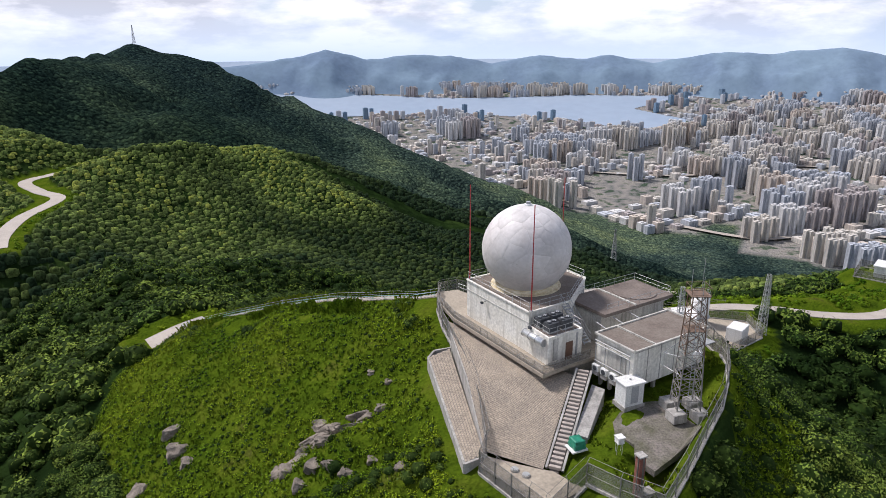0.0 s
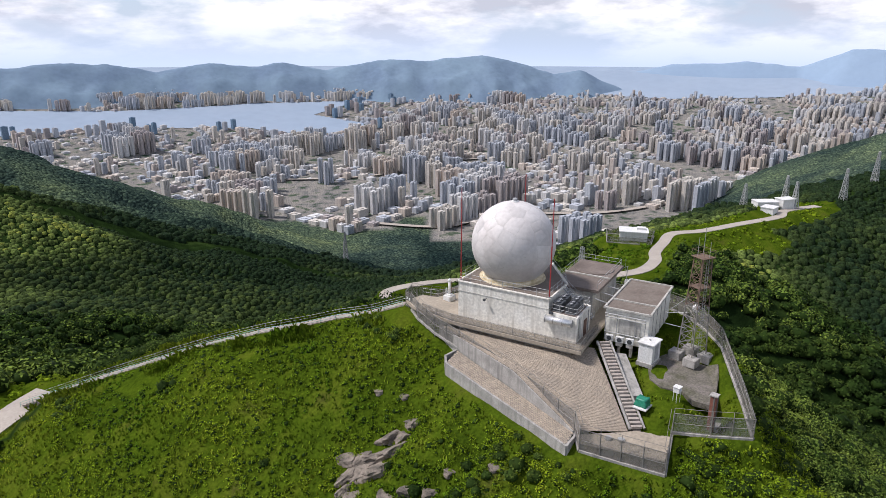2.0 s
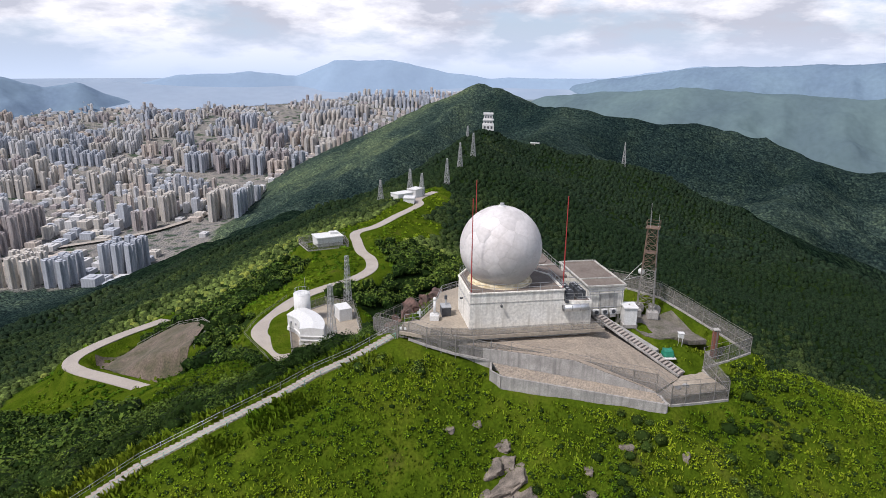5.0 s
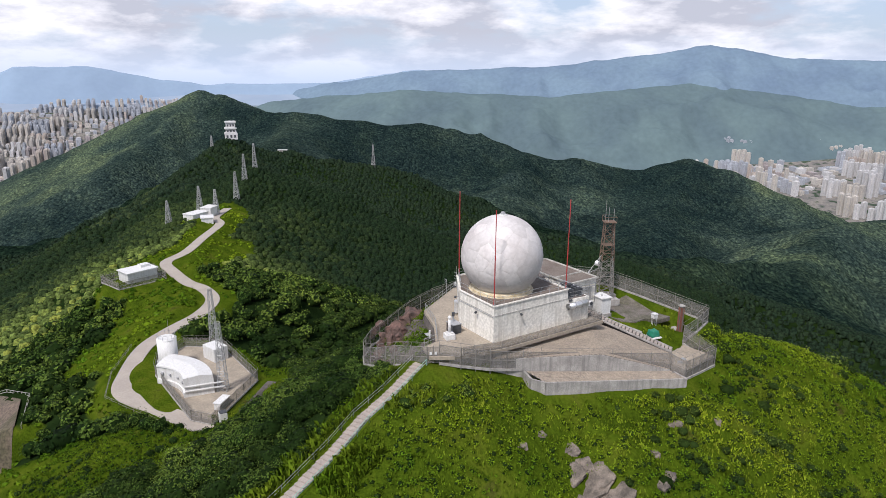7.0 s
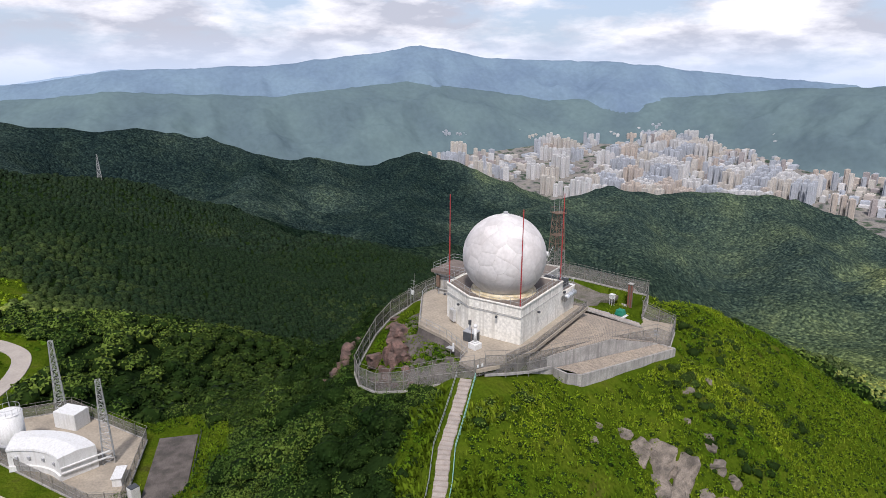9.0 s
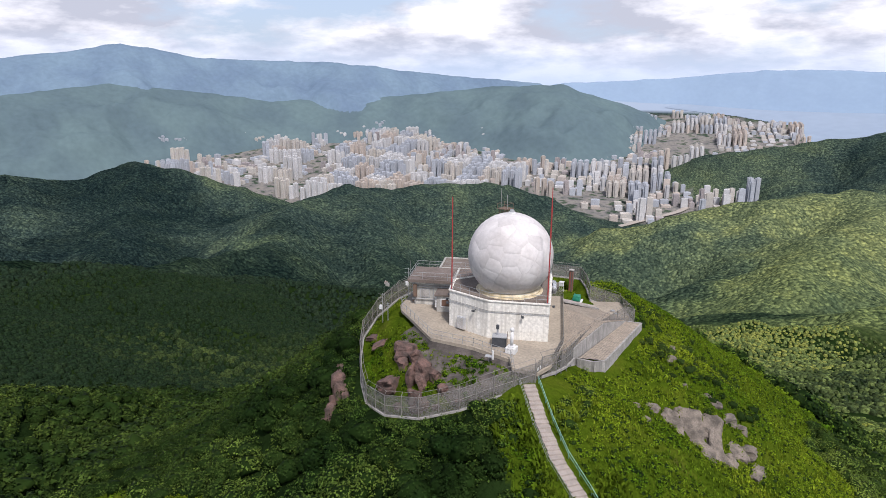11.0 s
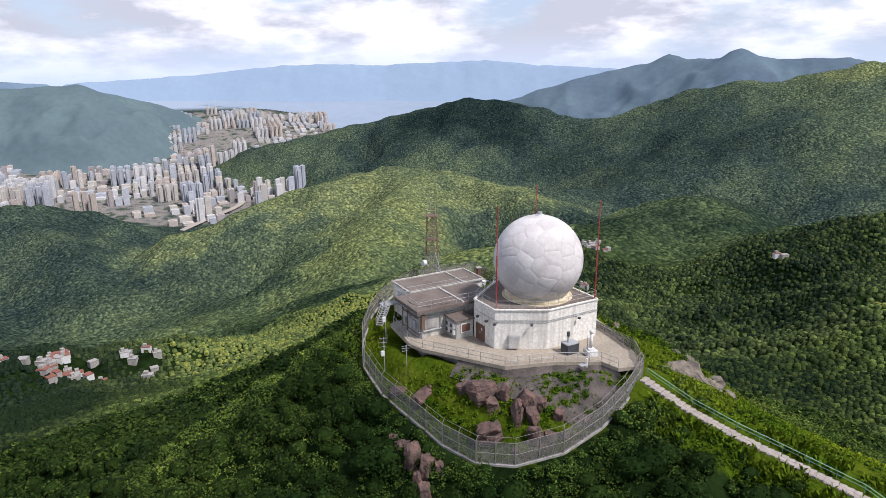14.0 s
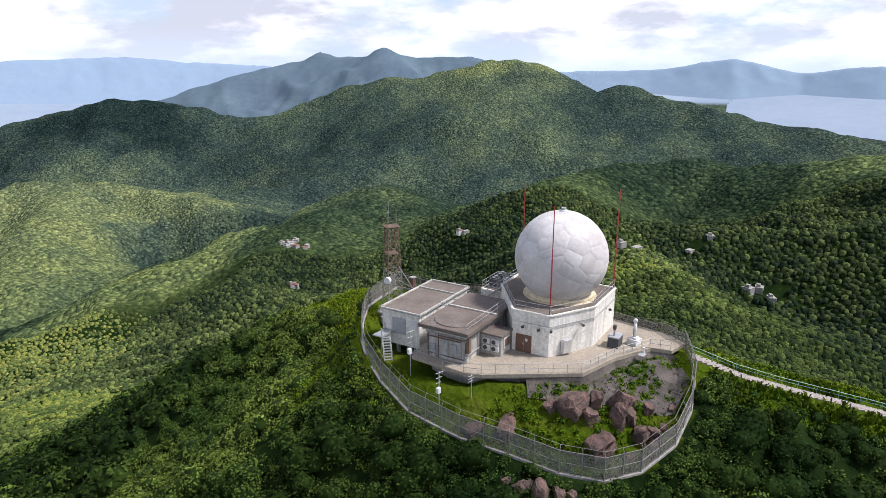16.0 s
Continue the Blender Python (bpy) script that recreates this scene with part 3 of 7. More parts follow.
def ground_material():
    m = bpy.data.materials.new("hillside")
    m.use_nodes = True
    nt = m.node_tree
    N, L = nt.nodes.new, nt.links.new
    b = nt.nodes["Principled BSDF"]
    b.inputs["Roughness"].default_value = 0.95
    b.inputs["Specular IOR Level"].default_value = 0.0
    geo = N("ShaderNodeNewGeometry")

    def noise(scale, detail=6):
        n = N("ShaderNodeTexNoise"); n.inputs["Scale"].default_value, n.inputs["Detail"].default_value = scale, detail
        L(geo.outputs["Position"], n.inputs["Vector"])
        return n.outputs[0]

    def ramp(src, stops):
        r = N("ShaderNodeValToRGB")
        e = r.color_ramp.elements
        while len(e) < len(stops):
            e.new(0.5)
        for k, (p, c) in zip(e, stops):
            k.position, k.color = p, (*c, 1)
        L(src, r.inputs[0])
        return r.outputs[0]

    def mix(f, a, c, mode="MIX"):
        x = N("ShaderNodeMix"); x.data_type, x.blend_type = "RGBA", mode
        for s, i in ((f, 0), (a, 6), (c, 7)):
            if isinstance(s, (int, float)):
                x.inputs[i].default_value = s
            else:
                L(s, x.inputs[i])
        return x.outputs[2]
    grass = ramp(noise(0.22), [(0.30, (0.030, 0.056, 0.004)), (0.5, (0.064, 0.105, 0.006)), (0.64, (0.105, 0.136, 0.012)), (0.76, (0.075, 0.064, 0.022))])
    grass = mix(0.5, grass, ramp(noise(2.6), [(0.3, (0.010, 0.018, 0.002)), (0.7, (0.062, 0.092, 0.006))]))
    # near-black floor and dark crown gaps: shade under trees put into the colour
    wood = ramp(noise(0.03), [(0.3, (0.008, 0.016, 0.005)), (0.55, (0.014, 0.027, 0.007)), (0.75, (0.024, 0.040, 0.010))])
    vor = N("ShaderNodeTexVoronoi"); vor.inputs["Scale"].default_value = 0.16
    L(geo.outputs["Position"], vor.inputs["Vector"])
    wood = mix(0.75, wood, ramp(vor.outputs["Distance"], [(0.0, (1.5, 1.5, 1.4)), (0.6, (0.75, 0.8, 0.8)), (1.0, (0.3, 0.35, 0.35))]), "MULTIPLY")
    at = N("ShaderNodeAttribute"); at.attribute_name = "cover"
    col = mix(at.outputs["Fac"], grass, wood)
    at3 = N("ShaderNodeAttribute"); at3.attribute_name = "far_land"
    at4 = N("ShaderNodeAttribute"); at4.attribute_name = "wood_tone"
    far_wood = ramp(at4.outputs["Fac"], [(0.0, (0.009, 0.019, 0.010)), (0.35, (0.030, 0.050, 0.022)), (0.6, (0.078, 0.112, 0.046)), (1.0, (0.135, 0.172, 0.064))])
    # bluer, paler tones for far slopes: haze put into the colour
    haze_tint = ramp(at4.outputs["Fac"], [(0.0, (0.018, 0.032, 0.031)), (0.35, (0.046, 0.070, 0.060)), (0.6, (0.095, 0.128, 0.082)), (1.0, (0.160, 0.190, 0.092))])
    at6 = N("ShaderNodeAttribute"); at6.attribute_name = "haze_tint"
    far_wood = mix(at6.outputs["Fac"], far_wood, haze_tint)
    far_wood = mix(0.45, far_wood, ramp(noise(0.012), [(0.34, (0.55, 0.62, 0.75)), (0.5, (1.0, 1.0, 1.0)), (0.66, (1.5, 1.35, 1.1))]), "MULTIPLY")
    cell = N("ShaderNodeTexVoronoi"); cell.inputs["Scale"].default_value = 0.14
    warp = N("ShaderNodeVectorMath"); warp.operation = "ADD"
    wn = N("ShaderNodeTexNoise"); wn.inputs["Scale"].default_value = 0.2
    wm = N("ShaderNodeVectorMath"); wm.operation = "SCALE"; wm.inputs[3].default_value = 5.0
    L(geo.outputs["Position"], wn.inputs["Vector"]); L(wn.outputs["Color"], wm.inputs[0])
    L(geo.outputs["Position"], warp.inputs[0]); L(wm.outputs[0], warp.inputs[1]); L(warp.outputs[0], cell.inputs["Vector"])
    # crown tops lightened, gaps between them painted dark as if in shade
    far_wood = mix(0.5, far_wood, ramp(cell.outputs["Distance"], [(0.0, (1.5, 1.5, 1.4)), (0.45, (0.95, 0.95, 0.93)), (0.9, (0.35, 0.38, 0.40))]), "MULTIPLY")
    kind = N("ShaderNodeSeparateXYZ"); L(cell.outputs["Color"], kind.inputs[0])
    far_wood = mix(0.8, far_wood, ramp(kind.outputs[0], [(0.0, (0.45, 0.5, 0.55)), (0.6, (0.95, 0.95, 0.95)), (1.0, (1.75, 1.65, 1.4))]), "MULTIPLY")
    far_wood = mix(0.7, far_wood, ramp(noise(0.16), [(0.36, (0.35, 0.4, 0.42)), (0.64, (1.5, 1.5, 1.4))]), "MULTIPLY")
    col = mix(at3.outputs["Fac"], col, far_wood)
    at2 = N("ShaderNodeAttribute"); at2.attribute_name = "town"
    town = ramp(noise(0.02), [(0.36, (0.055, 0.080, 0.055)), (0.42, (0.17, 0.168, 0.16)), (0.56, (0.27, 0.25, 0.225)), (0.66, (0.07, 0.095, 0.065))])
    col = mix(at2.outputs["Fac"], col, town)
    at5 = N("ShaderNodeAttribute"); at5.attribute_name = "sea"
    col = mix(at5.outputs["Fac"], col, ramp(noise(0.002), [(0.4, (0.25, 0.315, 0.40)), (0.6, (0.30, 0.36, 0.44))]))
    L(col, b.inputs["Base Color"])
    bp = N("ShaderNodeBump"); bp.inputs["Strength"].default_value, bp.inputs["Distance"].default_value = 0.9, 0.5
    L(noise(1.4), bp.inputs["Height"])
    land = N("ShaderNodeMath"); land.operation = "SUBTRACT"; L(at3.outputs["Fac"], land.inputs[0]); L(at5.outputs["Fac"], land.inputs[1])
    crowns = N("ShaderNodeBump"); crowns.inputs["Distance"].default_value = 5.0
    L(land.outputs[0], crowns.inputs["Strength"]); inv = N("ShaderNodeMath"); inv.operation = "SUBTRACT"; inv.inputs[0].default_value = 1.0; L(cell.outputs["Distance"], inv.inputs[1])
    L(inv.outputs[0], crowns.inputs["Height"])
    L(bp.outputs[0], crowns.inputs["Normal"]); L(crowns.outputs[0], b.inputs["Normal"])
    return m


M_HILL = ground_material()


def mesh_object(name, verts, faces, mat, smooth=False):
    me = bpy.data.meshes.new(name)
    me.from_pydata(verts, [], faces)
    me.materials.append(mat)
    if smooth:
        me.shade_smooth()
    return new(name, me)


def fast_mesh(name, verts, quads, mat, smooth=False):
    """verts (n, 3), faces (m, k) as arrays."""
    me = bpy.data.meshes.new(name)
    k = quads.shape[1]
    me.vertices.add(len(verts)); me.vertices.foreach_set("co", np.asarray(verts, np.float32).ravel())
    me.loops.add(quads.size); me.loops.foreach_set("vertex_index", np.asarray(quads, np.int32).ravel())
    me.polygons.add(len(quads))
    me.polygons.foreach_set("loop_start", np.arange(0, quads.size, k, dtype=np.int32))
    me.polygons.foreach_set("loop_total", np.full(len(quads), k, np.int32))
    me.update(calc_edges=True)
    me.materials.append(mat)
    if smooth:
        me.shade_smooth()
    return new(name, me)


def polar_grid(radii, angles):
    R, A = np.meshgrid(radii, angles, indexing="ij")
    x, y = R * np.sin(A), R * np.cos(A)
    n, m = len(radii), len(angles)
    i, j = np.meshgrid(np.arange(n - 1), np.arange(m), indexing="ij")
    j2 = (j + 1) % m
    q = np.stack([i * m + j, i * m + j2, (i + 1) * m + j2, (i + 1) * m + j], -1).reshape(-1, 4)
    return x.ravel(), y.ravel(), q


CITY = [(-1900, 2700), (-445, 2900), (100, 2450), (270, 2190), (470, 2150), (524, 2030), (598, 1960), (729, 1895), (822, 2034), (890, 2000), (800, 1745), (935, 1640), (1090, 1450), (1330, 1420), (1790, 1400), (2250, 1420), (2420, 1290), (2900, 1480), (3200, 1400), (3900, 1500), (4500, 1500), (3300, 3600), (0, 4500), (-1900, 4200)]
VALLEY_TOWN = [(3750, -200), (3100, -1150), (2700, -1200), (2300, -1400), (1900, -1900), (1500, -2150), (1150, -2180), (820, -2450), (640, -2750), (780, -2990), (1180, -3000), (1230, -3250), (900, -3650), (975, -4030), (1500, -4080), (1850, -3950), (2000, -3400), (2700, -2800), (3100, -2300), (3500, -1600), (4000, -600)]


def town_mask(x, y):
    return (inside(x, y, CITY) | inside(x, y, VALLEY_TOWN)).astype(float)


def town_cover(x, y, z):
    return np.where(z < floor_z(x, y) + 16, town_mask(x, y), 0.0)


def build_ground():
    radii = [0.01]
    while radii[-1] < 4890:
        r = radii[-1]
        radii.append(r + (0.9 if r < 60 else max(0.9, r * 0.018)))
    radii[-1] = 4890
    ang = np.linspace(0, 2 * np.pi, 680, endpoint=False)
    x, y, q = polar_grid(np.array(radii), ang)
    z = ground(x, y)
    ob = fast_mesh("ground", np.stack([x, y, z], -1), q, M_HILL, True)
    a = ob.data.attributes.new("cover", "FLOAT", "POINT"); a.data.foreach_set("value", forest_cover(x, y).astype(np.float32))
    a = ob.data.attributes.new("town", "FLOAT", "POINT"); a.data.foreach_set("value", town_cover(x, y, z).astype(np.float32))
    # old holds the painted cloud shade, light the scrub and sunlit slopes
    light, old = tone_fields(x, y)
    wood_tone = np.clip(0.42 + 0.22 * fbm(x, y, 260, 3, 91) - 0.42 * old + 0.5 * light, 0, 1)
    a = ob.data.attributes.new("wood_tone", "FLOAT", "POINT"); a.data.foreach_set("value", wood_tone.astype(np.float32))
    # low outer rim of the ground painted as pale sea and horizon haze
    sea = np.where((np.hypot(x, y) > 4420) & (z < floor_z(x, y) + 10), 1.0, 0.0)
    a = ob.data.attributes.new("sea", "FLOAT", "POINT"); a.data.foreach_set("value", sea.astype(np.float32))
    # share of the painted haze, growing with distance from the summit
    haze_tint = np.clip((np.hypot(x, y) - 850) / 900, 0, 1)
    a = ob.data.attributes.new("haze_tint", "FLOAT", "POINT"); a.data.foreach_set("value", haze_tint.astype(np.float32))
    up = np.clip((np.hypot(x, y) - 860) / 90, 0, 1)
    a = ob.data.attributes.new("far_land", "FLOAT", "POINT"); a.data.foreach_set("value", up.astype(np.float32))
    return tagged(ob, "green hills with grass and woods round the summit", "ground", kind="structure")


build_ground()

# far hills, a backdrop beyond the towns
FAR_RIDGES = [
    ([(-2600, 3500, -210), (-1771, 4009, -168), (-1300, 4182, -128), (-1000, 4260, -80), (-870, 4289, -41), (-607, 4333, -103), (-330, 4360, -80), (-60, 4373, -83), (197, 4369, -134), (503, 4344, -85), (769, 4305, -114), (939, 4271, -86), (1206, 4204, -126), (1590, 4070, -66), (1808, 3977, -76), (2128, 3816, -40), (2313, 3707, -84), (2520, 3571, -158), (2654, 3473, -128), (2841, 3322, -226)], 0.80, 12),
    ([(2848, 3636, -205), (3254, 3275, -97), (3543, 2959, -75), (3733, 2715, -101), (3881, 2500, -2), (4069, 2182, 9), (4229, 1856, -65), (4346, 1568, -105), (4454, 751, -95), (4515, 173, -9), (4511, -305, -24), (4400, -900, 0)], 0.35, 50),
    ([(3700, 900, -120), (3421, 159, -5), (3300, -500, 20), (3230, -1000, 80), (3179, -1251, 124), (3080, -1600, 60), (2859, -2080, 48), (2666, -2141, 41), (2450, -2700, -20), (2300, -3300, -60)], 0.36, 40),
    ([(2750, 700, -120), (2520, 171, -68), (2500, -400, -90), (2547, -944, -39), (2350, -1500, -110), (2050, -1950, -90), (1760, -2210, -54), (1478, -2286, -36), (1300, -2500, -120), (1150, -2700, -200)], 0.34, 50),
    ([(2400, -3650, -70), (2069, -3907, -50), (1662, -4095, -20), (1314, -4219, 24), (684, -4367, 18), (24, -4422, 43), (-387, -4418, 9), (-900, -4350, -20), (-1500, -4200, -60)], 0.35, 40),
    ([(350, -3050, -235), (-50, -3060, -150), (-379, -3000, -45), (-600, -3050, 2), (-720, -3040, 24), (-797, -3026, 60), (-850, -2950, 40), (-950, -2820, 42), (-1010, -2747, 80), (-1065, -2720, 48), (-1130, -2700, 34), (-1350, -2600, 40), (-1700, -2500, -60), (-2100, -2300, -200)], 0.42, 8),
    ([(-1900, -3900, -100), (-2502, -3649, -52), (-2973, -3277, -41), (-3315, -2933, 27), (-3552, -2644, -53), (-3769, -2328, -13), (-4000, -1700, -100)], 0.35, 40),
]
# each range: woods' tone with blue haze painted in, farther ranges paler; distance to which it is drawn in, slope
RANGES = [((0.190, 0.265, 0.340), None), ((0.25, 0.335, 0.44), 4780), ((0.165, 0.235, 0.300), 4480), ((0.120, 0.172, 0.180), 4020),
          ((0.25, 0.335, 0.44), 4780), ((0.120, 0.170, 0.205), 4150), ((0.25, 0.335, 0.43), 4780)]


def drawn_in(ridge, tone_edge):
    """The crest line carried out from the summit to its distance, its outline kept."""
    (pts, slope, w), (_, edge) = ridge, tone_edge
    if not edge:
        return pts, slope, w
    mid = np.mean([math.hypot(p[0], p[1]) for p in pts])
    out = []
    for p in pts:
        k = edge / (math.hypot(p[0], p[1]) if edge > 4700 else mid)
        k = min(k, 4800 / math.hypot(p[0], p[1]))
        out.append((p[0] * k, p[1] * k, 33 + (p[2] - 33) * k))
    return (out, 0.9, 14) if edge > 4700 else (out, 0.8 if edge > 4400 else 0.62, w)


FAR_RIDGES = [drawn_in(a, b) for a, b in zip(FAR_RIDGES, RANGES)]


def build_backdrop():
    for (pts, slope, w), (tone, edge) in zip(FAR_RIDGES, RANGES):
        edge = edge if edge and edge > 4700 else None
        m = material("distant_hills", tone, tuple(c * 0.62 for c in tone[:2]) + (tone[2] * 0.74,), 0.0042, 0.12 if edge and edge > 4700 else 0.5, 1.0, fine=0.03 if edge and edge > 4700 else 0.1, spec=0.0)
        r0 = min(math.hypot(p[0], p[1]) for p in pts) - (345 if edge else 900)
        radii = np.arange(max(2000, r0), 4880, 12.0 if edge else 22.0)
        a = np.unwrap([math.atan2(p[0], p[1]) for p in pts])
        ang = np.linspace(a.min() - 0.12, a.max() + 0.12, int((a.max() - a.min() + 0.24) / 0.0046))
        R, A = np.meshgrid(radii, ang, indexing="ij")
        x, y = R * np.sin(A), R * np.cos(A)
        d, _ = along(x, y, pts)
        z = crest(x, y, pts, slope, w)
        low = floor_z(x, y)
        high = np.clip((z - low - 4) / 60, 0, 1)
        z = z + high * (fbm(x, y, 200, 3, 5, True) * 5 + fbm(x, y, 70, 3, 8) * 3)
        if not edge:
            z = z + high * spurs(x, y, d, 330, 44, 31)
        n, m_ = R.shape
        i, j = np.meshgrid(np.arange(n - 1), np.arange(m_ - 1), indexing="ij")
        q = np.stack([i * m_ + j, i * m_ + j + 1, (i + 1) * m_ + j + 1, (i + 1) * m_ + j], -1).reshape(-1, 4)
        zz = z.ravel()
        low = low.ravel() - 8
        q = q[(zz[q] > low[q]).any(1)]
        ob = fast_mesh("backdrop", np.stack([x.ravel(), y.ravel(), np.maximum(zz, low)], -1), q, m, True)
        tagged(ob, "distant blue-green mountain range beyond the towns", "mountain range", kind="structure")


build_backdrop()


def water_sheet(name, pts, mat, label):
    """A sheet of water that follows the level of the plain out to the horizon."""
    r = [math.hypot(*p) for p in pts]
    a = np.unwrap([math.atan2(p[0], p[1]) for p in pts])
    radii, ang = np.arange(min(r), max(r) + 9, 9.0), np.arange(a.min(), a.max() + 0.0025, 0.0025)
    R, A = np.meshgrid(radii, ang, indexing="ij")
    x, y = R * np.sin(A), R * np.cos(A)
    n, m = R.shape
    i, j = np.meshgrid(np.arange(n - 1), np.arange(m - 1), indexing="ij")
    q = np.stack([i * m + j, (i + 1) * m + j, (i + 1) * m + j + 1, i * m + j + 1], -1).reshape(-1, 4)
    cx, cy = x.ravel()[q].mean(1), y.ravel()[q].mean(1)
    q = q[inside(cx, cy, pts)]
    ob = fast_mesh(name, np.stack([x, y, floor_z(x, y) + 2.2], -1).reshape(-1, 3), q, mat, True)
    return tagged(ob, label, "water", kind="structure")


HARBOUR = [(-1900, 3450), (-1335, 3520), (-909, 3545), (-400, 3650), (-50, 3703), (300, 3620), (560, 3560), (772, 3392), (950, 3340), (1131, 3340), (1180, 3450), (960, 3690), (1255, 3850), (1526, 3800), (1526, 3830), (1255, 3885), (726, 4006), (-53, 3996), (-560, 4040), (-1335, 3950), (-1900, 3800)]
WEST_SEA = [(2050, 3850), (2300, 3600), (2535, 3427), (2800, 3150), (2949, 2971), (3400, 2600), (3829, 2275), (4213, 1950), (4600, 1400), (4650, 1150), (4520, 1750), (4000, 2680), (3300, 3500), (2600, 4050), (2250, 4150)]
NORTH_SEA = [(926, -3752), (1000, -4050), (1400, -4120), (1866, -4094), (1700, -4400), (1288, -4560), (752, -4700), (145, -4790), (-534, -4760), (-495, -4600), (-254, -4300), (100, -4100), (500, -3800), (700, -3650)]
EAST_BAY = [(-3000, -2650), (-3200, -2250), (-3300, -1900), (-3600, -1500), (-4300, -1600), (-4100, -2500), (-3600, -3100), (-3259, -2900)]
WATERS = [HARBOUR, WEST_SEA, NORTH_SEA, EAST_BAY]
for i, label in enumerate(("calm grey-blue harbour between the city shores", "pale sea beyond the city", "pale inlet between the hills", "blue bay behind the mountains")):
    water_sheet("water_%d" % (i + 1), WATERS[i], M_WATER, label)

# ---- building blocks ----
FX, FY = 0.552, -0.834        # along the long front of the station
NX, NY = 0.834, 0.552         # across it, away from the front
TURN = math.degrees(math.atan2(FY, FX))


def off(p, f=0.0, n=0.0):
    return (p[0] + FX * f + NX * n, p[1] + FY * f + NY * n)


def box(bm, c, s, rz=0.0, bevel=0.0):
    m = Matrix.Translation(c) @ Matrix.Rotation(radians(rz), 4, "Z") @ Matrix.Diagonal((*s, 1))
    r = bmesh.ops.create_cube(bm, size=1, matrix=m)
    if bevel:
        es = {e for v in r["verts"] for e in v.link_edges}
        bmesh.ops.bevel(bm, geom=list(es), offset=bevel, segments=2, affect="EDGES")
    return bm


def beam(bm, p, q, w, sides=4):
    p, q = Vector(p), Vector(q)
    d = q - p
    rot = d.to_track_quat("Z", "Y").to_matrix().to_4x4()
    m = Matrix.Translation((p + q) / 2) @ rot @ Matrix.Rotation(math.pi / sides, 4, "Z")
    bmesh.ops.create_cone(bm, cap_ends=True, segments=sides, radius1=w * 0.6, radius2=w * 0.6, depth=d.length, matrix=m)
    return bm


def cyl(bm, c, r0, r1, z0, z1, n=24):
    m = Matrix.Translation((c[0], c[1], (z0 + z1) / 2))
    bmesh.ops.create_cone(bm, cap_ends=True, segments=n, radius1=r0, radius2=r1, depth=z1 - z0, matrix=m)
    return bm


def prism(bm, poly, z0, z1):
    lo = [bm.verts.new((p[0], p[1], z0)) for p in poly]
    hi = [bm.verts.new((p[0], p[1], z1)) for p in poly]
    n = len(poly)
    bm.faces.new(hi); bm.faces.new(lo[::-1])
    for i in range(n):
        bm.faces.new((lo[i], lo[(i + 1) % n], hi[(i + 1) % n], hi[i]))
    bmesh.ops.recalc_face_normals(bm, faces=bm.faces)
    return bm


def B():
    return bmesh.new()


def part(name, bm, mat, parent=None, label="", smooth=False, at=None):
    me = bpy.data.meshes.new(name)
    bm.to_mesh(me); bm.free()
    me.materials.append(mat)
    if smooth:
        me.shade_smooth()
    ob = new(name, me)
    if parent:
        ob.parent = parent
    if at:
        ob.matrix_basis = at
    if label:
        tagged(ob, label)
    return ob


def shared(name, me, parent, m):
    ob = new(name, me)
    ob.parent = parent
    ob.matrix_basis = m
    return ob


def thing(name, label, category, group="", kind="", at=(0, 0, 0)):
    e = new(name)
    e.empty_display_size = 0.3
    e.location = at
    return tagged(e, label, category, group, kind)


def unit_mesh(name, bm, mat, smooth=False):
    me = bpy.data.meshes.new(name)
    bm.to_mesh(me); bm.free()
    me.materials.append(mat)
    if smooth:
        me.shade_smooth()
    return me


ROD = {}


def rod(name, parent, p, q, w, mat, sides=5):
    """A bar from p to q as an object of its own, on one shared unit mesh per material."""
    key = (mat.name, sides)
    if key not in ROD:
        bm = B()
        bmesh.ops.create_cone(bm, cap_ends=True, segments=sides, radius1=0.5, radius2=0.5, depth=1)
        ROD[key] = unit_mesh("bar", bm, mat)
    p, q = Vector(p), Vector(q)
    d = q - p
    m = Matrix.Translation((p + q) / 2) @ d.to_track_quat("Z", "Y").to_matrix().to_4x4() @ Matrix.Diagonal((w, w, d.length, 1))
    return shared(name, ROD[key], parent, m)


def railing(label, pts, h=1.05, spacing=1.5, w=0.05, mat=None, rails=(0.5, 1.0), closed=False, kick=None, group="railings of the station"):
    """pts (x, y, z of the foot)."""
    mat = mat or M_STEEL
    t = thing("railing", label, "railing", group)
    pts = [Vector(p) for p in pts]
    if closed:
        pts.append(pts[0])
    for a, b in zip(pts, pts[1:]):
        n = max(1, round((b - a).length / spacing))
        for i in range(n + (b == pts[-1] and not closed)):
            p = a.lerp(b, i / n)
            rod("post", t, p, p + Vector((0, 0, h)), w, mat)
        for r in rails:
            up = Vector((0, 0, h * r))
            rod("rail", t, a + up, b + up, w, mat)
        if kick:
            bm = B()
            up = Vector((0, 0, kick))
            vs = [bm.verts.new(v) for v in (a, b, b + up, a + up)]
            bm.faces.new(vs)
            r = bmesh.ops.solidify(bm, geom=bm.faces[:], thickness=0.04)
            part("infill_panel", bm, M_MESH, t)
    return t


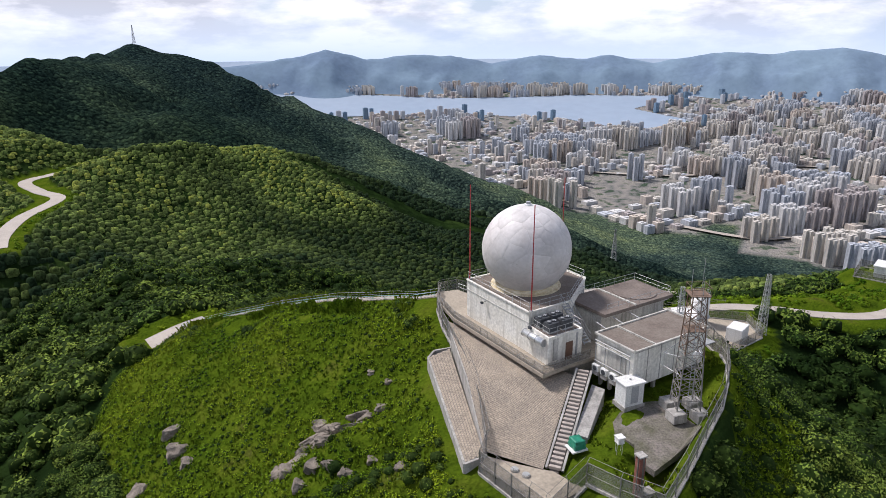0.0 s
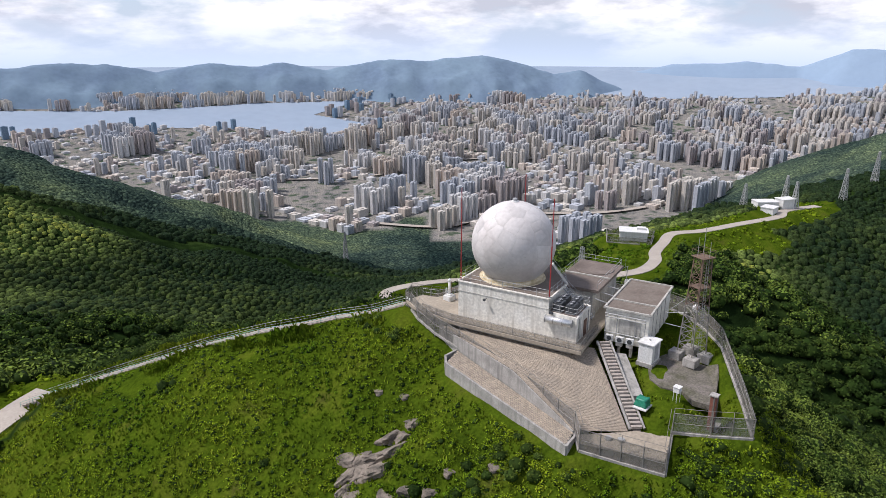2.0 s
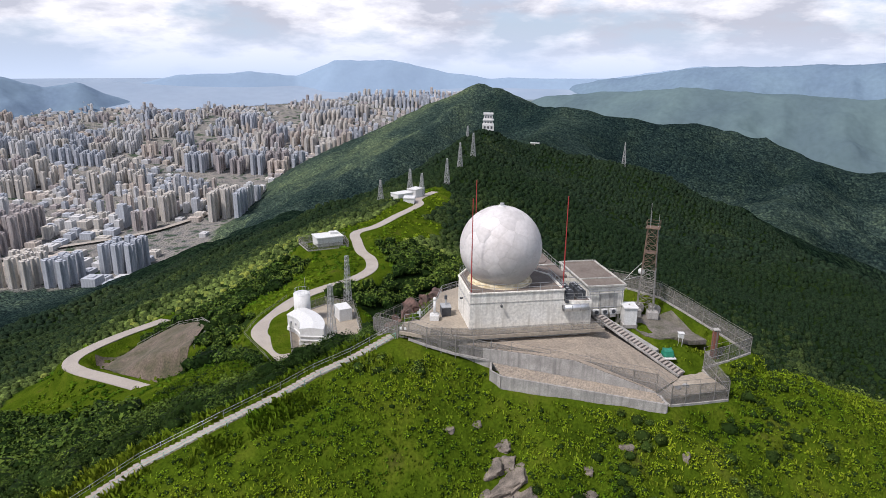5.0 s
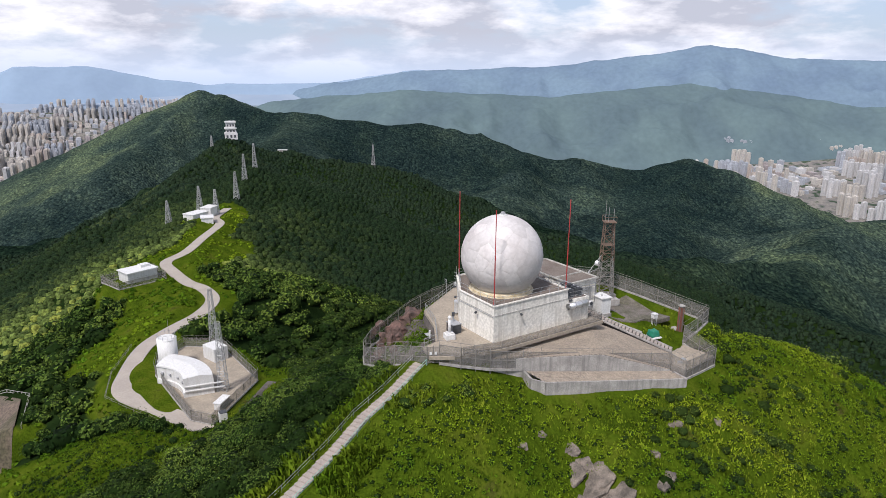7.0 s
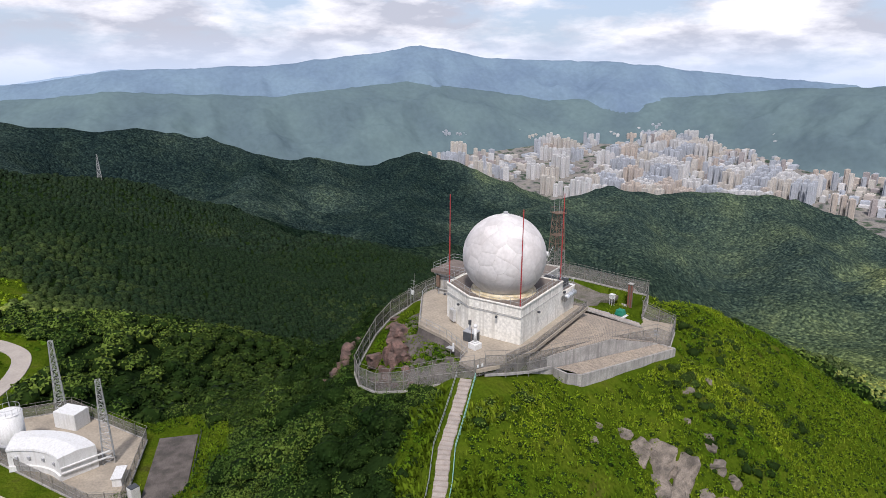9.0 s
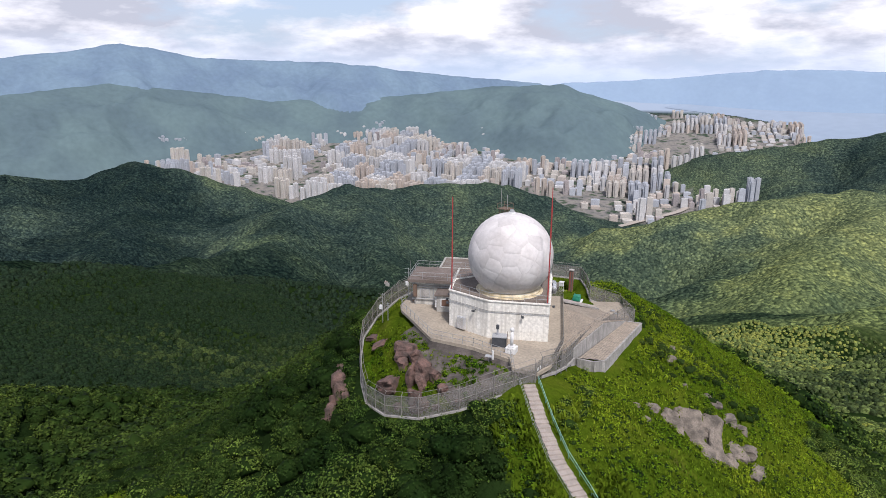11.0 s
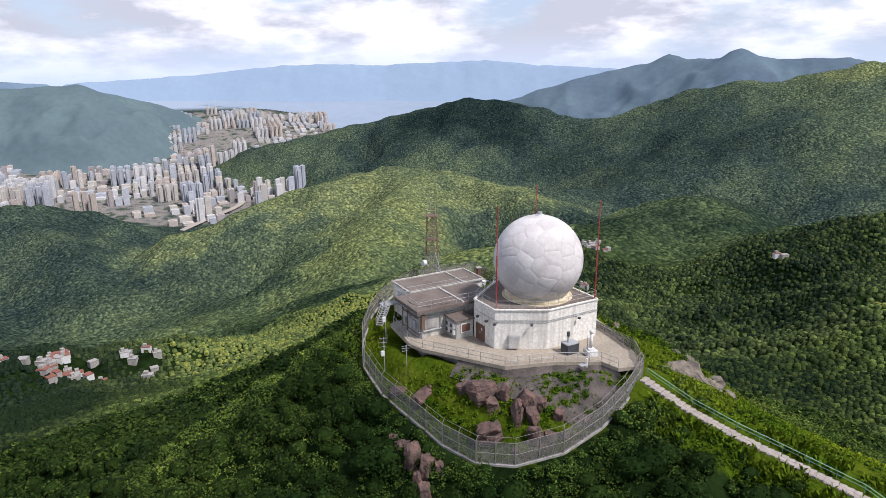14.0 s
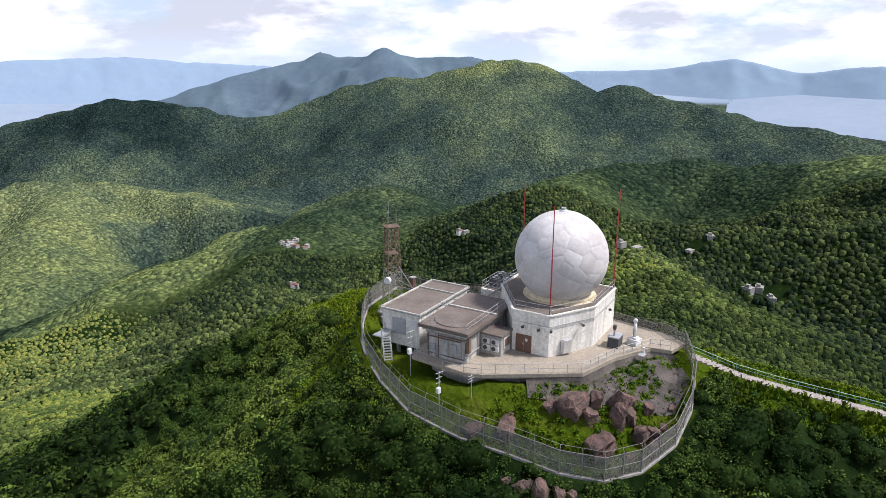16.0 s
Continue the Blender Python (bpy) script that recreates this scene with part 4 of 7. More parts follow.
def mesh_material(name, col, alpha):
    """Woven wire seen from afar: fine wires that let part of the light through."""
    m = bpy.data.materials.new(name)
    m.use_nodes = True
    nt = m.node_tree
    N, L = nt.nodes.new, nt.links.new
    b, out = nt.nodes["Principled BSDF"], nt.nodes["Material Output"]
    b.inputs["Base Color"].default_value, b.inputs["Roughness"].default_value = (*col, 1), 0.8
    tr, mix = N("ShaderNodeBsdfTransparent"), N("ShaderNodeMixShader")
    geo = N("ShaderNodeNewGeometry")
    n = N("ShaderNodeTexNoise"); n.inputs["Scale"].default_value, n.inputs["Detail"].default_value = 0.9, 5
    L(geo.outputs["Position"], n.inputs["Vector"])
    r = N("ShaderNodeMapRange"); r.inputs[1].default_value, r.inputs[2].default_value = 0.3, 0.7
    r.inputs[3].default_value, r.inputs[4].default_value = alpha - 0.12, alpha + 0.14
    L(n.outputs[0], r.inputs[0]); L(r.outputs[0], mix.inputs[0])
    L(tr.outputs[0], mix.inputs[1]); L(b.outputs[0], mix.inputs[2]); L(mix.outputs[0], out.inputs[0])
    return m


M_MESH = mesh_material("fence_wire", (0.19, 0.18, 0.165), 0.56)


def ground_at(x, y):
    return float(ground(np.array([x]), np.array([y]))[0])


def fence(label, pts, low=2.4, bay=2.3, lean=0.0):
    """A tall security fence along its top line (x, y, z): posts with a cranked head, rails and wire panels."""
    t = thing("security_fence", label, "fence", "fences round the station")
    pts = [Vector(p) for p in pts]
    for a, b in zip(pts, pts[1:]):
        d = b - a
        n = max(1, round(d.length / bay))
        side = Vector((d.y, -d.x, 0)).normalized() * lean
        for i in range(n):
            p, q = a.lerp(b, i / n), a.lerp(b, (i + 1) / n)
            pb, qb = p - Vector((0, 0, low)), q - Vector((0, 0, low))
            rod("post", t, pb - Vector((0, 0, 0.6)), p, 0.13, M_FENCE)
            rod("post_head", t, p, p + Vector((side.x, side.y, 0.42)), 0.06, M_FENCE)
            for f in (0.02, 0.5, 0.98):
                rod("rail", t, pb.lerp(p, f), qb.lerp(q, f), 0.075, M_FENCE)
            rod("barbed_wire", t, p + Vector((side.x, side.y, 0.4)), q + Vector((side.x, side.y, 0.4)), 0.05, M_FENCE, 4)
            bm = B()
            vs = [bm.verts.new(v) for v in (pb, qb, q, p)]
            bm.faces.new(vs)
            part("wire_panel", bm, M_MESH, t)
            part("base_kerb", beam(B(), pb + Vector((0, 0, 0.02)), qb + Vector((0, 0, 0.02)), 0.34), M_CONC, t)
        p = b
    rod("post", t, pts[-1] - Vector((0, 0, low + 0.6)), pts[-1], 0.09, M_FENCE)
    return t


# ---- the station building ----
K1, K5, K6, K7 = (-7.24, 1.44), (-0.97, 5.55), (5.28, 5.77), (7.75, 2.1)
K2, L2 = (-0.45, -9.01), (1.39, -12.27)
KP = off(K2, 0, 6.2)
ROOF_Z, DECK_Z = 4.85, 3.3


def build_station():
    t = thing("radar_station", "white rendered station building with stained walls under the radome", "building")
    part("wall", prism(B(), [K1, K2, KP, K7, K6, K5], 0, ROOF_Z), M_WALL, t)
    # roof felt inside a low kerb
    cx, cy = 0.6, -0.6
    inner = [(p[0] + (cx - p[0]) * 0.035, p[1] + (cy - p[1]) * 0.035) for p in (K1, K2, KP, K7, K6, K5)]
    part("roof", prism(B(), inner, ROOF_Z - 0.02, ROOF_Z + 0.03), M_ROOF, t, "brown bitumen roof")
    poly = [K1, K2, KP, K7, K6, K5]
    for a, b in zip(poly, poly[1:] + poly[:1]):
        d = (Vector(b) - Vector(a)); L = d.length
        m = (Vector(a) + Vector(b)) / 2
        bm = box(B(), (m.x, m.y, ROOF_Z + 0.045), (L, 0.26, 0.17), math.degrees(math.atan2(d.y, d.x)), 0.02)
        part("kerb", bm, M_WALL, t)
        # drip moulding below the roof
        o = Vector((d.y, -d.x)).normalized() * 0.03
        if (m + o - Vector((cx, cy))).length < (m - Vector((cx, cy))).length:
            o = -o
        bm = box(B(), (m.x + o.x, m.y + o.y, ROOF_Z - 1.25), (L, 0.05, 0.07), math.degrees(math.atan2(d.y, d.x)))
        part("moulding", bm, M_WALL2, t)
    # lower plant block
    q = [K2, L2, off(L2, 0, 4.9), off(K2, 0, 4.9)]
    part("plant_block", prism(B(), q, 0, DECK_Z), M_WALL, t)
    part("plant_deck", prism(B(), [off(K2, 0.05, 0.25), off(L2, -0.25, 0.25), off(L2, -0.25, 4.6), off(K2, 0.05, 4.6)], DECK_Z - 0.02, DECK_Z + 0.03), M_ROOF2, t)
    # doorway and windows in the plant block's end
    e = off(L2, 0.02, 0)
    for n, w, z0, z1, mat, nm in ((3.0, 1.0, 0.05, 2.15, M_BROWN, "door"), (1.0, 0.7, 0.4, 3.0, M_WALL2, "pilaster"), (4.1, 0.25, 0.2, 3.0, M_STEEL, "pipe")):
        c = off(e, 0, n)
        part(nm, box(B(), (c[0], c[1], (z0 + z1) / 2), (0.12, w, z1 - z0), TURN, 0.02), mat, t)
    # double door between two corners
    a, b = Vector((*K7, 0)), Vector((*K6, 0))
    d = (b - a).normalized()
    rz = math.degrees(math.atan2(d.y, d.x))
    o = Vector((-d.y, d.x, 0))
    if (a + o).length < a.length:
        o = -o
    for k, s in enumerate((0.95, 1.92)):
        c = a + d * s + o * 0.03
        door = part("door", box(B(), (c.x, c.y, 1.07), (0.93, 0.08, 2.1), rz, 0.012), M_BROWN, t, "brown double door leaf")
        h = a + d * (1.36 if k == 0 else 1.52) + o * 0.1
        part("handle", box(B(), (h.x, h.y, 1.05), (0.05, 0.05, 0.22), rz), M_STEEL, door)
    c = a + d * 1.45 + o * 0.085
    part("notice", box(B(), (c.x + 0.35 * d.x, c.y + 0.35 * d.y, 1.55), (0.28, 0.02, 0.35), rz), M_WHITE, t)
    # louvre hood on the face beside it
    a2, b2 = Vector((*K6, 0)), Vector((*K5, 0))
    d2 = (b2 - a2).normalized()
    o2 = Vector((-d2.y, d2.x, 0))
    if (a2 + o2).length < a2.length:
        o2 = -o2
    rz2 = math.degrees(math.atan2(d2.y, d2.x))
    c = a2 + d2 * 2.25 + o2 * 0.25
    part("vent_hood", box(B(), (c.x, c.y, 1.05), (1.25, 0.5, 1.7), rz2, 0.1), M_DUCT, t, "bright metal vent hood")
    # flood lamps on the walls
    for a_, b_, s in ((K1, K2, 0.33), (K5, K1, 0.55), (K6, K5, 0.7), (K6, K5, 0.05), (K7, K6, 0.35), (K7, K6, 0.75)):
        p = Vector((*a_, 0)).lerp(Vector((*b_, 0)), s)
        w = p.normalized()
        lamp = part("bracket", beam(B(), p + Vector((0, 0, 3.3)), p + w * 0.45 + Vector((0, 0, 3.25)), 0.05), M_DARK, t)
        part("flood_lamp", box(B(), (p.x + w.x * 0.5, p.y + w.y * 0.5, 3.22), (0.32, 0.3, 0.24), math.degrees(math.atan2(w.y, w.x)), 0.03), M_DARK, lamp)
    # cable conduit along one wall
    for a_, b_ in ((K1, K5), (K5, K6)):
        pa, pb = Vector((*a_, 0)) * 1.012, Vector((*b_, 0)) * 1.012
        part("conduit", beam(B(), pa + Vector((0, 0, 3.45)), pb + Vector((0, 0, 3.45)), 0.05, 6), M_GREY, t)
    # exhaust duct on the front
    p0, p1 = off(K2, -0.2, -0.42), off(K2, 3.2, -0.42)
    duct = part("exhaust_duct", beam(B(), (*p0, 2.55), (*p1, 2.55), 0.72, 18), M_DUCT, t, "bright metal exhaust duct", True)
    for s in (0.02, 1.1, 2.25, 3.36):
        pa, pb = off(p0, s - 0.02, 0), off(p0, s + 0.05, 0)
        part("duct_band", beam(B(), (*pa, 2.55), (*pb, 2.55), 0.78, 18), M_STEEL, duct)
    p = off(K2, 0.4, -0.15)
    part("flood_lamp", box(B(), (*p, 3.25), (0.5, 0.3, 0.3), TURN, 0.04), M_DARK, t)
    return t


build_station()


def build_radome():
    R, C = 5.45, Vector((0, 0, 9.49))
    t = thing("radome", "large white spherical radome of many-sided panels on the roof", "radome")
    part("base_ring", cyl(B(), (0, 0), 4.05, 3.95, ROOF_Z + 0.03, ROOF_Z + 0.42, 64), M_CREAM, t, "yellowed base ring", True)
    part("base_flange", cyl(B(), (0, 0), 4.35, 4.3, ROOF_Z + 0.02, ROOF_Z + 0.12, 64), M_CREAM, t)
    bm = B()
    bmesh.ops.create_uvsphere(bm, u_segments=64, v_segments=40, radius=R - 0.02, matrix=Matrix.Translation(C))
    cut = bmesh.ops.bisect_plane(bm, geom=bm.verts[:] + bm.edges[:] + bm.faces[:], plane_co=(0, 0, ROOF_Z + 0.3), plane_no=(0, 0, -1), clear_outer=True)
    part("inner_shell", bm, M_SEAM, t, "", True)
    # irregular many-sided panels: cells round points spread over the sphere
    rng = random.Random(5)
    N = 118
    pts = []
    for i in range(N):
        z = 1 - (2 * i + 1) / N
        a = i * 2.399963 + rng.uniform(-0.22, 0.22)
        z = max(-0.995, min(0.995, z + rng.uniform(-0.006, 0.006)))
        s = math.sqrt(1 - z * z)
        pts.append(Vector((s * math.cos(a), s * math.sin(a), z)))
    hb = B()
    vs = [hb.verts.new(p) for p in pts]
    bmesh.ops.convex_hull(hb, input=vs)
    bmesh.ops.recalc_face_normals(hb, faces=hb.faces)
    for v in list(hb.verts):
        n0 = v.co.normalized()
        u = n0.orthogonal().normalized(); w = n0.cross(u)
        cs = []
        for f in v.link_faces:
            c = f.normal.normalized()
            cs.append((math.atan2(c.dot(w), c.dot(u)), c))
        cs.sort(key=lambda e: e[0])
        ring = [c for _, c in cs]
        mid = sum(ring, Vector()).normalized()
        edge = []
        for i, c in enumerate(ring):
            c2 = ring[(i + 1) % len(ring)]
            for k in range(3):
                edge.append(c.lerp(c2, k / 3).normalized())
        bm = B()
        lim = (ROOF_Z + 0.34 - C.z) / R
        if min(e.z for e in edge) < lim and mid.z < lim:
            bm.free(); continue
        rows = []
        for f, lift in ((0.985, -0.006), (0.95, 0.0), (0.5, 0.0)):
            row = []
            for e in edge:
                d = mid.lerp(e, f).normalized()
                if d.z < lim:
                    d.z = lim; s = math.sqrt(1 - lim * lim) / max(1e-6, math.hypot(d.x, d.y)); d.x *= s; d.y *= s
                row.append(bm.verts.new(C + d * (R + lift)))
            rows.append(row)
        cv = bm.verts.new(C + mid * R)
        m = len(edge)
        for a_, b_ in zip(rows, rows[1:]):
            for i in range(m):
                bm.faces.new((a_[i], a_[(i + 1) % m], b_[(i + 1) % m], b_[i]))
        for i in range(m):
            bm.faces.new((rows[-1][i], rows[-1][(i + 1) % m], cv))
        part("panel", bm, M_DOME, t, "", True)
    hb.free()
    cap = part("crown_cap", cyl(B(), (0, 0), 0.52, 0.45, C.z + R - 0.06, C.z + R + 0.14, 20), M_WHITE, t)
    part("vent_box", cyl(B(), (0, 0), 0.3, 0.28, C.z + R + 0.14, C.z + R + 0.42, 12), M_GREY, cap)
    return t


def dome_material():
    m = material("radome_panel", (0.66, 0.635, 0.62), (0.52, 0.485, 0.465), 0.28, 0.85, 0.55, fine=0.10, spec=0.4)
    nt = m.node_tree
    N, L = nt.nodes.new, nt.links.new
    b = nt.nodes["Principled BSDF"]
    src = b.inputs["Base Color"].links[0].from_socket
    info, mr, hsv = N("ShaderNodeObjectInfo"), N("ShaderNodeMapRange"), N("ShaderNodeHueSaturation")
    mr.inputs[3].default_value, mr.inputs[4].default_value = 0.88, 1.07
    L(info.outputs["Random"], mr.inputs[0]); L(mr.outputs[0], hsv.inputs["Value"]); L(src, hsv.inputs["Color"])
    L(hsv.outputs[0], b.inputs["Base Color"])
    return m


M_DOME = dome_material()
M_SEAM = material("radome_seam", (0.60, 0.57, 0.54), None, 1.0, 0.4, 0.8)
build_radome()

poly = [K1, K2, KP, K7, K6, K5]
ins = [(p[0] * 0.975, p[1] * 0.975, ROOF_Z + 0.1) for p in poly]
railing("galvanised railing along the edge of the upper roof", [ins[5], ins[0], ins[1], ins[2]], 1.0, 1.6)
railing("galvanised railing along the edge of the upper roof", [ins[2], ins[3], ins[4], ins[5]], 1.0, 1.6)
dk = [(*off(K2, 0.25, 0.15), DECK_Z), (*off(L2, -0.15, 0.15), DECK_Z), (*off(L2, -0.15, 4.75), DECK_Z), (*off(K2, 0.25, 4.75), DECK_Z)]
railing("galvanised railing round the chiller deck", dk, 1.0, 1.3)


def build_masts():
    for x, y in ((K2[0] + 0.25, K2[1] + 0.3), (K1[0] + 0.35, K1[1]), (K6[0] - 0.15, K6[1] - 0.25)):
        t = thing("lightning_mast", "thin red-painted lightning mast standing on the roof corner", "mast", "lightning masts of the roof")
        p = Vector((x, y, ROOF_Z + 0.05))
        part("base_plate", box(B(), p + Vector((0, 0, 0.06)), (0.4, 0.4, 0.12)), M_STEEL, t)
        rod("lower_pole", t, p, p + Vector((0, 0, 6.5)), 0.15, M_RED, 8)
        rod("upper_pole", t, p + Vector((0, 0, 6.5)), p + Vector((0, 0, 12.2)), 0.11, M_RED, 8)


build_masts()


def build_chillers():
    proto = thing("chiller_unit", "dark grey chiller unit with two roof fans on the plant deck", "chiller", "chillers on the plant deck")
    part("casing", box(B(), (0, 0, 0.62), (1.05, 1.5, 1.0), 0, 0.03), M_DARK, proto)
    part("base_frame", box(B(), (0, 0, 0.07), (1.1, 1.5, 0.12)), M_STEEL, proto)
    for y in (-0.37, 0.37):
        fan = part("fan_collar", cyl(B(), (0, y), 0.3, 0.27, 1.12, 1.28, 18), M_DARK, proto, "", True)
        for k in range(4):
            a = k * math.pi / 2
            part("fan_blade", box(B(), (0.13 * math.cos(a), y + 0.13 * math.sin(a), 1.285), (0.22, 0.09, 0.01), math.degrees(a)), M_GREY, fan)
    first = True
    for f, n in ((0.75, 1.1), (0.75, 3.0), (2.35, 1.1), (2.35, 3.0)):
        x, y = off(K2, f + 0.2, n)
        m = pose(x, y, DECK_Z + 0.03, 0, 0, TURN)
        if first:
            proto.matrix_basis = m; first = False
        else:
            copy_thing(proto, m)


build_chillers()


def stair_flight(label, a, b, width, steps, mat, rails=True, rail_mat=None):
    t = thing("steel_stair", label, "stair")
    a, b = Vector(a), Vector(b)
    d = b - a
    flat = Vector((d.x, d.y, 0)).normalized()
    s = Vector((-flat.y, flat.x, 0)) * width / 2
    for k in range(steps):
        p = a.lerp(b, (k + 0.5) / steps)
        part("tread", box(B(), p, (d.xy.length / steps * 0.9, width, 0.05), math.degrees(math.atan2(flat.y, flat.x))), mat, t)
    for q in (s, -s):
        part("stringer", beam(B(), a + q, b + q, 0.12), rail_mat or M_STEEL, t)
        if rails:
            up = Vector((0, 0, 1.0))
            rod("handrail", t, a + q + up, b + q + up, 0.05, rail_mat or M_STEEL)
            rod("handrail", t, a + q + up * 0.5, b + q + up * 0.5, 0.04, rail_mat or M_STEEL)
            for k in range(5):
                p = a.lerp(b, k / 4)
                rod("baluster", t, p + q, p + q + up, 0.045, rail_mat or M_STEEL)
    return t


sa, sb = off(K2, -0.3, 4.0), off(L2, -0.4, 5.5)
stair_flight("galvanised steel stair from the plant deck to the upper roof", (*off(K2, -0.2, 5.3), ROOF_Z), (*off(L2, 0.2, 5.6), 1.3), 0.9, 14, M_STEEL)


def build_annexes():
    # flat-roofed wing with the round mark
    a = thing("plant_wing", "flat-roofed grey plant wing with stained walls and pipework", "building")
    c0 = (14.55, 4.35)
    roof = [c0, off(c0, 6.3, 0), off(c0, 6.3, -11.6), off(c0, 0, -11.6)]
    wall = [off(c0, 0.8, -0.8), off(c0, 5.6, -0.8), off(c0, 5.6, -11.4), off(c0, 0.8, -11.4)]
    part("wall", prism(B(), wall, -0.2, 3.5), M_WALL2, a)
    part("roof", prism(B(), roof, 3.5, 3.9), M_ROOF2, a, "weathered flat roof slab")
    cc = off(c0, 3.1, -3.4)
    part("roof_disc", cyl(B(), cc, 2.75, 2.7, 3.9, 4.02, 48), M_ROOF2, a, "round raised slab on the roof")
    part("upstand", prism(B(), [off(c0, 0.0, -6.4), off(c0, 6.3, -6.4), off(c0, 6.3, -6.65), off(c0, 0, -6.65)], 3.9, 4.05), M_WALL2, a)
    for k, (f, n, w) in enumerate(((0.78, -2.4, 1.2), (0.78, -5.0, 0.9), (0.78, -8.2, 1.3))):
        p = off(c0, f, n)
        win = part("window_frame", box(B(), (*p, 1.75), (0.12, w + 0.2, 1.3), TURN, 0.02), M_GREY, a)
        part("shutter", box(B(), (*off(p, -0.05, 0), 1.75), (0.1, w, 1.1), TURN), M_CONC, win)
    for z, w in ((3.1, 0.2), (2.75, 0.14), (0.9, 0.12)):
        part("pipe", beam(B(), (*off(c0, 0.6, -0.5), z), (*off(c0, 0.6, -6.0), z), w, 10), M_STEEL, a)
    for n in (-0.95, -3.6, -5.9):
        part("drain_pipe", beam(B(), (*off(c0, 0.68, n), 0), (*off(c0, 0.68, n), 3.4), 0.12, 8), M_STEEL, a)
    part("cornice", prism(B(), [off(c0, 0.35, -0.35), off(c0, 5.95, -0.35), off(c0, 5.95, -11.4), off(c0, 0.35, -11.4)], 3.2, 3.5), M_WALL2, a)
    for f in (1.25, 2.9, 4.1, 5.45):
        part("drain_pipe", beam(B(), (*off(c0, f, -0.7), 0), (*off(c0, f, -0.7), 3.2), 0.1, 8), M_STEEL if f < 4 else M_RUST, a)
    for z, f0, f1, w in ((2.95, 0.8, 5.6, 0.16), (2.7, 0.8, 4.1, 0.11), (2.45, 1.25, 5.6, 0.11), (0.45, 0.8, 5.6, 0.1)):
        part("pipe", beam(B(), (*off(c0, f0, -0.66), z), (*off(c0, f1, -0.66), z), w, 8), M_RUST if w < 0.12 else M_STEEL, a)
    for f, z, w, h in ((2.1, 1.5, 0.7, 1.0), (3.5, 2.1, 0.5, 0.5), (4.8, 1.2, 0.6, 0.8)):
        part("switch_box", box(B(), (*off(c0, f, -0.68), z), (w, 0.22, h), TURN, 0.02), M_GREY, a)
    part("duct", box(B(), (*off(c0, 0.5, -1.0), 2.2), (0.45, 0.5, 1.9), TURN, 0.03), M_RUST, a)
    railing("galvanised railing round the flat roof of the plant wing", [(*off(c0, 0.3, -11.0), 3.9), (*off(c0, 0.3, -0.3), 3.9), (*off(c0, 6.0, -0.3), 3.9), (*off(c0, 6.0, -11.0), 3.9)], 1.0, 1.7)
    # long white hut
    b = thing("equipment_hut", "long white equipment hut with a brown flat roof", "building")
    L0 = (6.7, -10.7)
    q = [L0, off(L0, 5.6, 0), off(L0, 5.6, 11.6), off(L0, 0, 11.6)]
    part("wall", prism(B(), [off(L0, 0.15, 0.15), off(L0, 5.45, 0.15), off(L0, 5.45, 11.45), off(L0, 0.15, 11.45)], -1.1, 3.05), M_WALL, b)
    part("roof", prism(B(), q, 3.05, 3.2), M_ROOF, b, "brown bitumen roof")
    qq = q + [q[0]]
    for u, v in zip(qq, qq[1:]):
        d = Vector(v) - Vector(u); m = (Vector(u) + Vector(v)) / 2
        part("kerb", box(B(), (m.x, m.y, 3.23), (d.length + 0.2, 0.25, 0.26), math.degrees(math.atan2(d.y, d.x)), 0.03), M_WALL2, b)
    m0, m1 = off(L0, 0, 3.2), off(L0, 5.6, 3.2)
    part("roof_kerb", beam(B(), (*m0, 3.28), (*m1, 3.28), 0.22), M_WALL2, b)
    for f in (0.6, 2.0, 3.5, 5.0):
        for n in (0.6, 4, 7.6, 11):
            p = off(L0, f, n)
            part("stilt", box(B(), (*p, -1.9), (0.35, 0.35, 2.0), TURN), M_CONC, b)
    for n, w in ((2.2, 0.06), (4.2, 0.06), (6.4, 0.06), (8.6, 0.06)):
        p = off(L0, 5.48, n)
        part("wall_joint", box(B(), (*p, 1.0), (0.05, w, 4.0), TURN), M_CONC, b)
    for f, n, w, h, z, mat, nm in ((3.0, 11.5, 1.9, 2.0, 1.3, M_GREY, "roller_shutter"), (1.0, 11.5, 0.9, 1.2, 1.8, M_WHITE, "air_conditioner"), (3.2, 0.08, 2.6, 2.0, 1.2, M_WALL2, "recess_panel")):
        p = off(L0, f, n)
        part(nm, box(B(), (*p, z), (w, 0.18, h), TURN, 0.03), mat, b)
    for z in (2.6, 2.2, 0.2):
        part("pipe", beam(B(), (*off(L0, 0.2, -0.2), z), (*off(L0, 5.2, -0.2), z), 0.11, 8), M_STEEL, b)
    for f in (0.3, 1.7, 3.9, 5.1):
        part("pipe", beam(B(), (*off(L0, f, -0.12), -0.6), (*off(L0, f, -0.12), 2.6), 0.09, 8), M_STEEL, b)
    for k in range(3):
        p = off(L0, 1.1 + k * 1.25, -0.75)
        ac = thing("condenser_unit", "small white condenser unit beside the hut wall", "air conditioner", "condensers by the hut")
        part("casing", box(B(), (*p, -0.25), (0.95, 0.4, 0.7), TURN, 0.03), M_WHITE, ac)
        g = off(p, 0, -0.21)
        part("fan_grille", beam(B(), (*g, -0.25), (*off(g, 0, -0.03), -0.25), 0.5, 14), M_DARK, ac)
        part("foot", box(B(), (*p, -0.85), (0.8, 0.3, 0.5), TURN), M_CONC, ac)
    # small block with wall condensers
    c = thing("switch_block", "small stained flat-roofed block between the station and the plant wing", "building")
    p0 = (7.75, 2.0)
